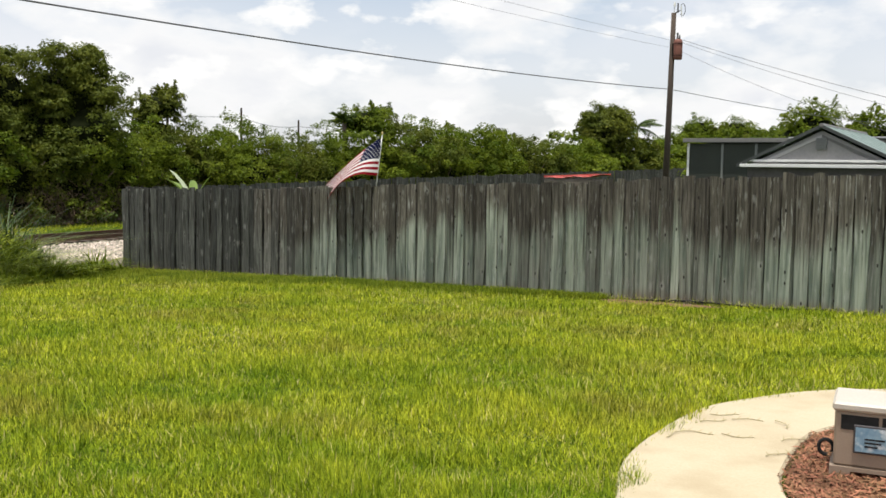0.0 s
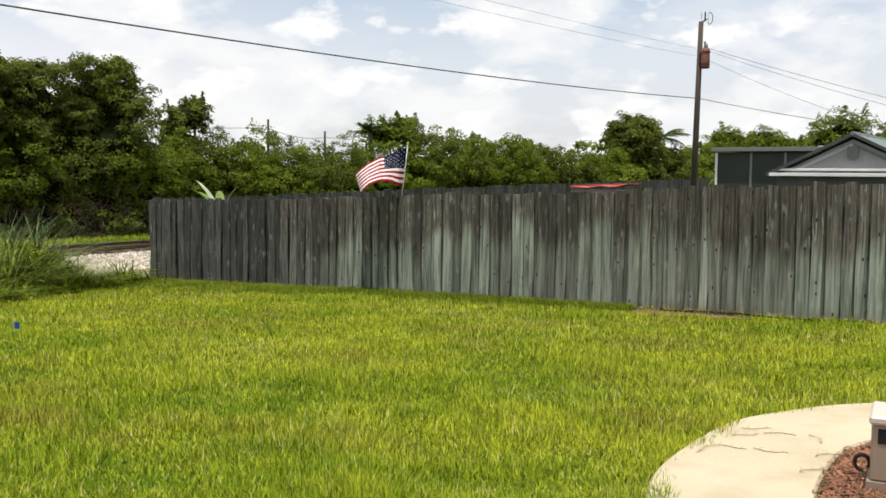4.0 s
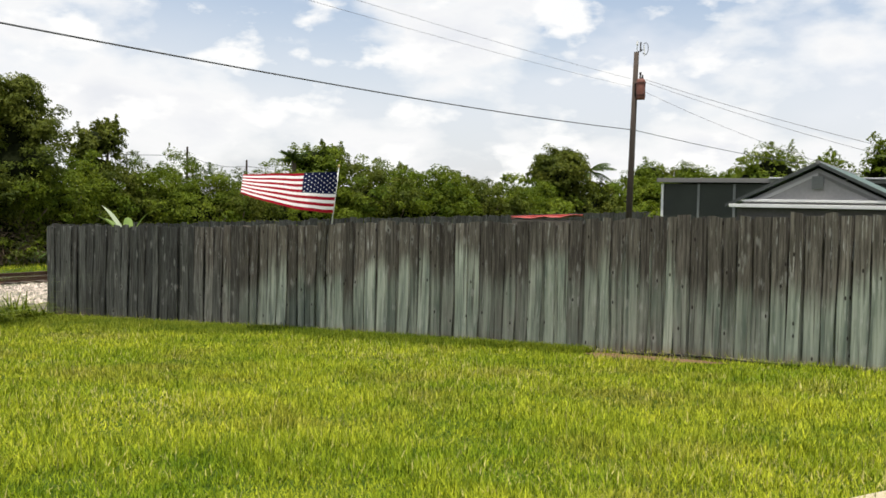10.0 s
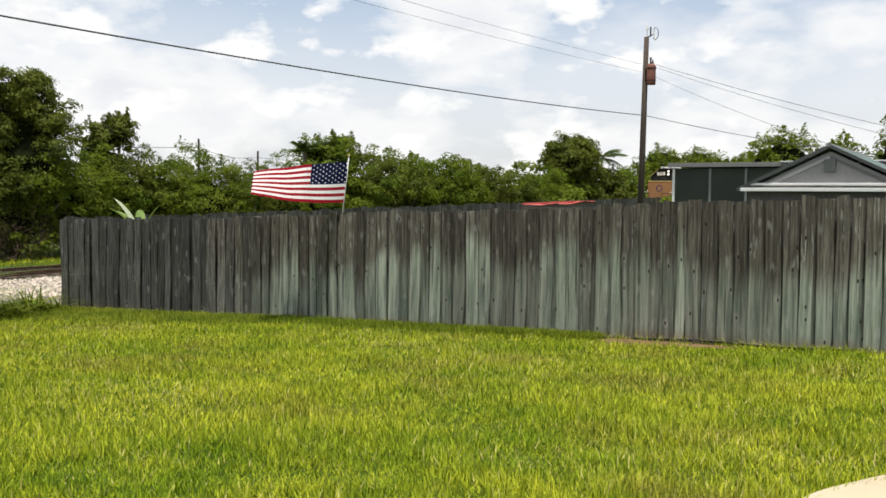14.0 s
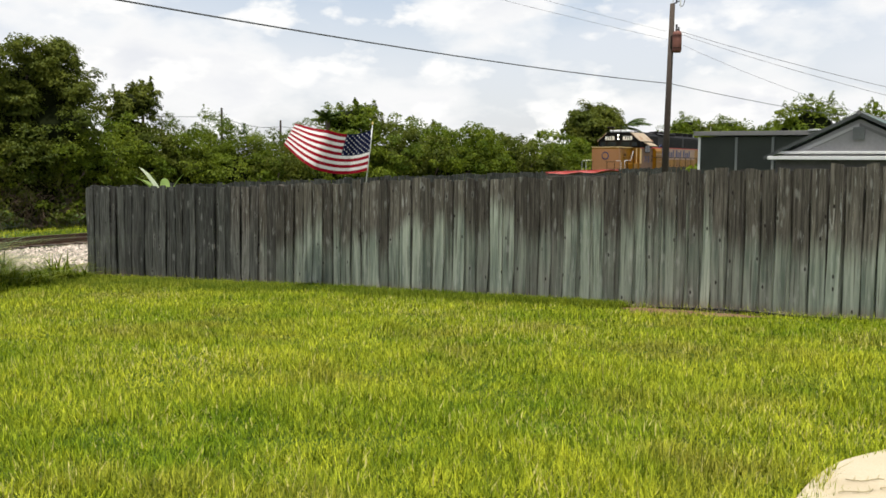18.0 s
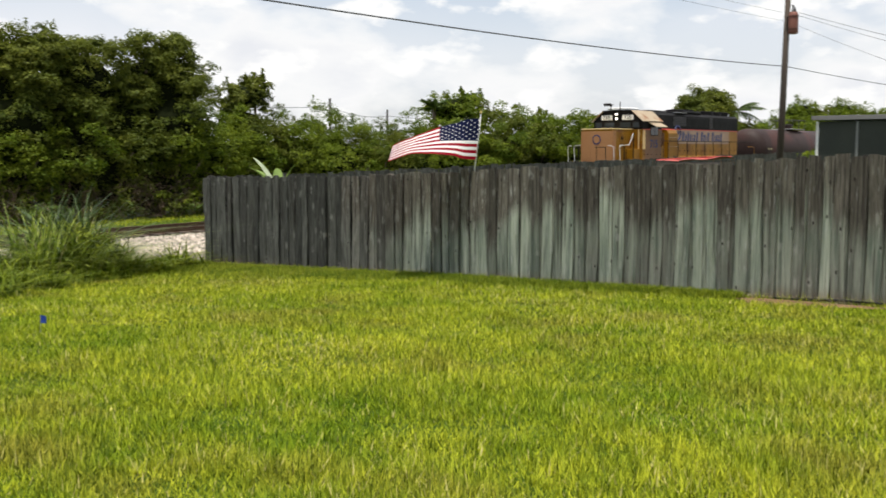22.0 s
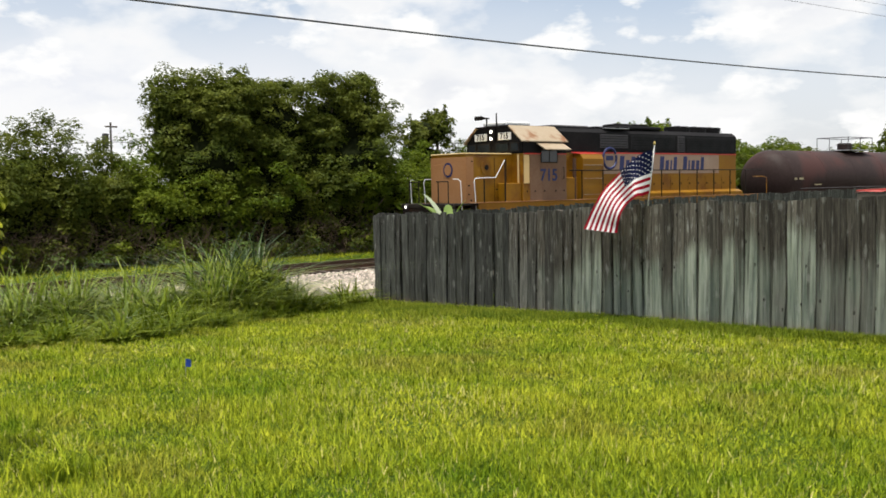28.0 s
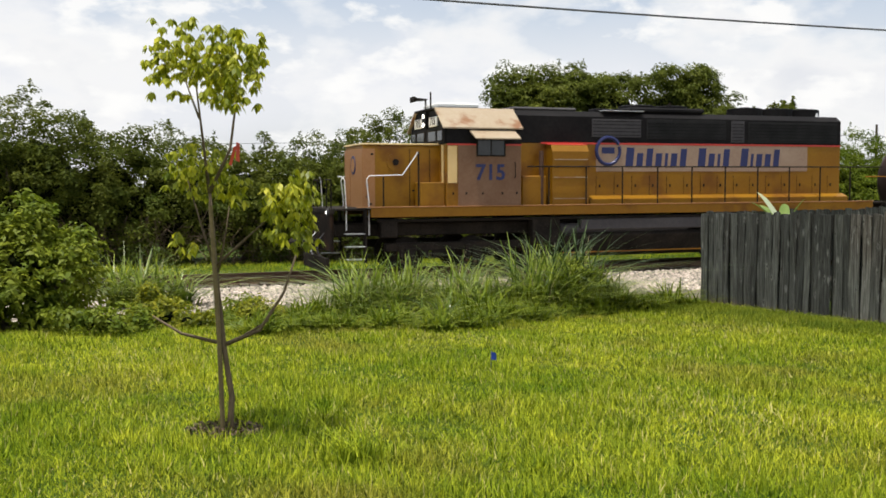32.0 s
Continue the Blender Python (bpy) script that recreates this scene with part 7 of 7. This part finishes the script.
def build_lawn():
    rng = np.random.default_rng(77)

    def sown(n, cx, cy, r0, r1, a0, a1, power):
        """Points thickening towards the house corner."""
        r = r0 + (r1 - r0) * rng.uniform(0, 1, n) ** power
        a = rng.uniform(a0, a1, n)
        return cx - r * np.sin(a), cy + r * np.cos(a)

    def cut(x, y):
        keep = ~on_path(x, y) & (x > -1.2 + 0.25 * np.sin(y * 1.3)) & (y < -0.1)
        o = np.array(PATH_OUTER)
        # blades hang over the edge of the path
        edge = (y < -6.5) & (y > -12) & (np.abs(x - np.interp(y, o[:9, 1], o[:9, 0])) < 0.06 + 0.05 * np.sin(y * 5) + 0.03 * np.sin(y * 17))
        keep |= edge
        worn = (np.hypot((x - 12.1) / 0.9, (y + 0.45) / 0.42) < 1) | (np.hypot(x - 9.26, y + 10.78) < 0.3)
        return keep & (~worn | (rng.uniform(0, 1, len(x)) < 0.20))

    def patches(x, y, f, p):
        return 0.5 + 0.25 * np.sin(x * f + p + 1.7 * np.sin(y * f * 0.8 + p)) + 0.25 * np.sin(y * f * 1.3 + 2 * p + 1.4 * np.sin(x * f * 0.6))

    x0, y0 = sown(860000, 16.4, -13.2, 2.2, 25, radians(-8), radians(100), 1.25)
    x1, y1 = rng.uniform(-1.2, 27, 110000), rng.uniform(-24, -0.1, 110000)
    x2, y2 = sown(110000, 16.4, -13.2, 0.1, 9, 0, 2 * math.pi, 0.8)
    x, y = np.concatenate([x0, x1, x2]), np.concatenate([y0, y1, y2])
    k = cut(x, y)
    x, y = x[k], y[k]
    n = len(x)
    dist = np.hypot(x - 16.4, y + 13.2)
    lump = patches(x, y, 2.3, 0.4) * 0.55 + patches(x, y, 6.1, 1.9) * 0.45
    h = (0.030 + 0.085 * lump ** 1.4) * rng.uniform(0.5, 1.6, n)
    w = rng.uniform(0.0028, 0.0060, n) * np.clip(0.75 + dist / 14, 0.9, 2.1)
    V = blades(rng, x, y, ground_z(x, y) - 0.005, h, w, rng.uniform(0.1, 1.15, n), 1)
    # a blade runs out to a point
    V = np.stack([V[:, 0], V[:, 1], (V[:, 2] + V[:, 3]) / 2], 1)
    dead = rng.uniform(0, 1, n) < 0.030 + 0.11 * np.clip(patches(x, y, 1.1, 2.6) - 0.62, 0, 1) / 0.38 + 0.04 * (patches(x, y, 4.3, 0.9) > 0.75)
    tagged(quads("lawn_grass", V[~dead], BLADE), "bright green lawn grass blades", "grass", kind="stuff")
    tagged(quads("dead_grass", V[dead], DEADG), "dry straw-coloured blades among the lawn grass", "grass", kind="stuff")
    # longer, darker grass in front of the fence
    k = 60000
    x = -1.2 + 12.5 * rng.uniform(0, 1, k) ** 1.35
    y = -0.12 - np.abs(rng.normal(0, 1, k)) * (0.16 + 0.62 * np.clip((7.5 - x) / 5, 0, 1) + 0.35 * patches(x, x * 0.3, 1.7, 0.3) * np.clip((11 - x) / 4, 0, 1))
    V = blades(rng, x, y, ground_z(x, y) - 0.005, rng.uniform(0.06, 0.15, k), np.full(k, 0.007), rng.uniform(0.2, 1.2, k), 1)
    tagged(quads("fence_grass", V, LONGG), "darker longer grass in front of the fence", "grass", kind="stuff")
    # taller tufts in the lawn and weeds at the fence foot
    spots = [(10.16, -4.21, 0.22, 0.10, 60), (15.07, -6.17, 0.24, 0.16, 90), (10.33, -10.2, 0.28, 0.20, 160), (12.0, -6.5, 0.14, 0.2, 60), (13.2, -5.6, 0.15, 0.16, 50), (7.6, -8.6, 0.14, 0.2, 40), (8.0, -3.2, 0.12, 0.2, 40)]
    xs, ys, hs = [], [], []
    for sx, sy, hh, rr, k in spots:
        xs.append(rng.normal(sx, rr * 0.5, k))
        ys.append(rng.normal(sy, rr * 0.5, k))
        hs.append(rng.uniform(0.5, 1.1, k) * hh)
    k = 1500
    xs.append(rng.uniform(0, 18, k))
    ys.append(-0.03 - np.abs(rng.normal(0, 0.06, k)))
    hs.append(rng.uniform(0.05, 0.16, k))
    x, y, h = np.concatenate(xs), np.concatenate(ys), np.concatenate(hs)
    V = blades(rng, x, y, ground_z(x, y), h, np.full(len(x), 0.005), rng.uniform(0.2, 1.0, len(x)), 2)
    tagged(quads("grass_tufts", V, BLADE), "taller dark green tufts of grass in the lawn", "grass", kind="stuff")
    k = 2600
    x, y = rng.uniform(0.3, 18, k), -0.02 - np.abs(rng.normal(0, 0.05, k))
    V = blades(rng, x, y, ground_z(x, y), rng.uniform(0.05, 0.14, k), np.full(k, 0.004), rng.uniform(0.4, 1.4, k), 2)
    tagged(quads("dry_grass", V, STRAW), "dry grass at the foot of the fence", "grass", kind="stuff")
    # rough strip between track and hedge
    k = 26000
    yy = rng.uniform(-22, 30, k)
    o = rng.uniform(-5.2, -2.7, k)
    x = TRACK_X0 + TRACK_LEAN * yy + o
    V = blades(rng, x, yy, ground_z(x, yy) - 0.05, rng.uniform(0.08, 0.28, k), np.full(k, 0.012), rng.uniform(0.2, 1.2, k), 1)
    tagged(quads("verge_grass", V, BLADE), "rough grass verge along the hedge", "grass", kind="stuff")


def build_soil():
    """The worn bare patch at the fence foot."""
    rng = random.Random(8)
    g = Geo()
    ring = []
    for k in range(28):
        a = 2 * math.pi * k / 28
        r = 1 + 0.22 * math.sin(3 * a + 1) + rng.uniform(-0.12, 0.12)
        x, y = 12.1 + 0.9 * r * math.cos(a), -0.45 + 0.40 * r * math.sin(a)
        ring.append((x, y, float(ground_z(x, y)) + 0.012))
    g.add([(12.1, -0.45, float(ground_z(12.1, -0.45)) + 0.03)] + ring, [(0, k + 1, (k + 1) % 28 + 1) for k in range(28)])
    solid("bare_soil", g, SOIL, "worn patch of bare reddish soil at the fence", "soil", kind="structure", smooth=True)
    pipe = [(x, -0.10 - 0.03 * math.sin(x * 1.9), float(ground_z(x, -0.1)) + 0.035 + 0.012 * math.sin(x * 3.1)) for x in np.linspace(11.7, 14.6, 16)]
    solid("garden_hose", Geo().tube(pipe, 0.017, 7), BLACK, "thin black hose lying along the foot of the fence", "hose", smooth=True)


def build_reeds():
    rng = random.Random(55)

    def along(line, s):
        ys = [p[1] for p in line]
        y = ys[0] + (ys[-1] - ys[0]) * s
        return float(np.interp(y, ys, [p[0] for p in line])), y

    behind = [(0.6, -8.6), (-0.2, -6.5), (0.1, -4.5), (0.0, -3.0), (0.3, -2.0)]
    front = [(3.2, -9.2), (3.3, -8.4), (3.4, -7.2), (2.6, -5.5), (1.5, -3.7), (1.0, -2.6), (0.5, -1.6)]
    clumps = []
    for i in range(24):
        x, y = along(behind, i / 23)
        clumps.append((x + rng.uniform(-0.7, 0.5), y + rng.uniform(-0.25, 0.25), rng.choice((0.72, 0.86, 1.0, 1.15)) * rng.uniform(0.9, 1.1) * (0.75 if i > 20 else 0.42 if i < 5 else 1), rng.randint(110, 170), 1 if i < 5 else 0))
    for i in range(18):
        x, y = along(front, i / 17)
        clumps.append((x - 1.0 + rng.uniform(-0.5, 0.4), y + rng.uniform(-0.3, 0.3), rng.uniform(0.5, 0.9) * (0.25 if y < -7.2 else 0.7 if y < -6.0 else 1), rng.randint(90, 140), i % 3 != 0))
    for i in range(32):
        x, y = along(front, i / 31)
        clumps.append((x + rng.uniform(-0.45, 0.15), y + rng.uniform(-0.2, 0.2), rng.uniform(0.14, 0.42) * (0.8 if y < -7.9 else 1), rng.randint(70, 120), 1))
    clumps += [(-0.5, -3.0, 1.58, 210, 0), (-0.3, -2.6, 1.46, 170, 0), (-0.4, -3.6, 1.25, 170, 0), (0.1, -0.75, 0.5, 130, 1), (0.35, -0.55, 0.35, 90, 1), (-0.5, -5.9, 1.0, 190, 0), (-0.2, -5.0, 0.95, 190, 0), (-0.3, -6.6, 0.9, 180, 0), (-3.9, -10.5, 1.15, 170, 0), (-3.6, -10.1, 1.05, 170, 0), (-3.5, -9.5, 0.9, 140, 0), (-1.4, -8.8, 0.25, 120, 1), (-0.6, -9.6, 0.3, 120, 1), (-2.8, -11.6, 1.0, 160, 0)]
    for i, (x, y, h, n, fresh) in enumerate(clumps):
        r = np.random.default_rng(900 + i)
        n = int(n * (1.15 if fresh else 1.10))
        z = float(ground_z(x, y))
        ob = thing("reed_clump", pose(x, y, z), "clump of short fresh green grass" if fresh else "clump of tall coarse grass with arching blades", "tall grass", "tall grass clumps by the railway")
        px, py = r.normal(0, 0.09 + 0.06 * h, n), r.normal(0, 0.09 + 0.06 * h, n)
        V = blades(r, px, py, np.full(n, -0.03), h * r.uniform(0.3, 1.35, n), r.uniform(0.013, 0.032, n), r.uniform(0.15, 2.4, n), 4)
        quads("blade_tuft", V, LONGG if fresh else (CANE if h > 1.45 else REED), ob, "stuff")
        if fresh:
            continue
        m = n // 12
        px, py = r.normal(0, 0.2, m), r.normal(0, 0.2, m)
        V = blades(r, px, py, np.full(m, -0.03), h * r.uniform(0.4, 1.15, m), r.uniform(0.006, 0.012, m), r.uniform(0.2, 1.1, m), 5)
        quads("dry_tuft", V, STRAW, ob, "stuff")
    # leafy weeds among the tall grass
    for i, (x, y, s) in enumerate([(0.9, -10.45, 0.46), (1.2, -9.0, 0.36), (2.2, -10.1, 0.24), (-0.9, -8.8, 0.36), (2.9, -11.6, 0.30), (3.0, -11.2, 0.26), (2.5, -10.9, 0.30), (-0.4, -2.9, 0.8), (1.6, -9.6, 0.22), (2.6, -8.5, 0.18), (0.3, -9.5, 0.26), (-0.6, -10.1, 0.34)]):
        bush("leafy_weed", (x, y), [(0, 0, s * 0.6, s * 0.8, s * 0.8, s * 0.6), (s * 0.5, 0.2, s * 0.5, s * 0.6, s * 0.6, s * 0.5)], "low yellow-green leafy weed among tall grass" if i < 4 else "low green leafy weed at the lawn's edge", 700 + i, mat=YWEED if i < 3 else SHRUB, leaf=0.07, per_area=55, puff=0.09, leaves=8, category="weed", trunk=False, core=0.4)
    bush("yard_shrub", (0.9, -12.2), [(0, 0, 0.9, 0.9, 0.8, 0.85), (-0.1, -0.8, 1.05, 0.9, 0.8, 0.9), (0.1, 0.6, 0.8, 0.7, 0.5, 0.68), (-0.2, -1.7, 1.05, 0.9, 0.9, 0.9), (0.6, -0.3, 0.42, 0.6, 0.8, 0.42), (0.0, 0.3, 1.25, 0.5, 0.4, 0.4), (0.1, -0.5, 1.5, 0.5, 0.5, 0.4)], "leafy green shrub at the edge of the lawn", 720, mat=SHRUB, leaf=0.10, per_area=30, puff=0.14, leaves=9, category="shrub", spikes=30, core=0.48)


build_ground()
build_ballast()
build_track()
build_path()
build_tree_line()
c = track_at(71.0, -7.5)
frond_palm("palm_tree", (c.x, c.y), 5.9, 15, 2.6, "feather palm with arching fronds beyond the track", 3)
c = track_at(31.0, -8.4)
frond_palm("palm_tree", (c.x, c.y), 5.0, 22, 0.95, "cabbage palm standing above the hedge", 5, 0.5)
build_pole()
build_porch()
build_shed()
build_banana()
loco, loco_wheels = build_locomotive()
tank_one = build_tank_car(14.35)
tank_two = build_tank_car(14.35 + 18.3)
flag, flag_cloth = build_flag()
build_sapling()
build_marker()
build_box()
build_reeds()
build_soil()
build_lawn()
build_fences()


def motions():
    for ob in (loco, tank_one, tank_two):
        rows = []
        for t in np.arange(0, 32.1, 4.0):
            y = 123.77 - SPEED * float(t)
            p = track_at(y)
            rows.append((float(t), pose(p.x, p.y, p.z, math.degrees(math.atan(GRADE)), 0, TRACK_TURN)))
        walk(ob, rows)
    turn = math.degrees(SPEED * 0.2 / WHEEL_R)
    for w in loco_wheels:
        p = w.location.copy()
        walk(w, [(0.2 * i, pose(p.x, p.y, p.z, turn * i, 0, 0)) for i in range(161)])
    table = FLY_A + FLY_B + FLY_C + FLY_D + FLY_E + FLY_F + FLY_G
    rows = []
    for (ta, *la), (tb, *lb) in zip(table, table[1:]):
        n = max(1, round((tb - ta) / 0.25))
        for i in range(n):
            f = i / n
            rows.append((ta + (tb - ta) * f, flag_panels_at(ta + (tb - ta) * f, [p * (1 - f) + q * f for p, q in zip(la, lb)])))
    rows.append((table[-1][0], flag_panels_at(table[-1][0], table[-1][1:])))
    for k, cloth in enumerate(flag_cloth):
        walk(cloth, [(t, ms[k]) for t, ms in rows])


motions()
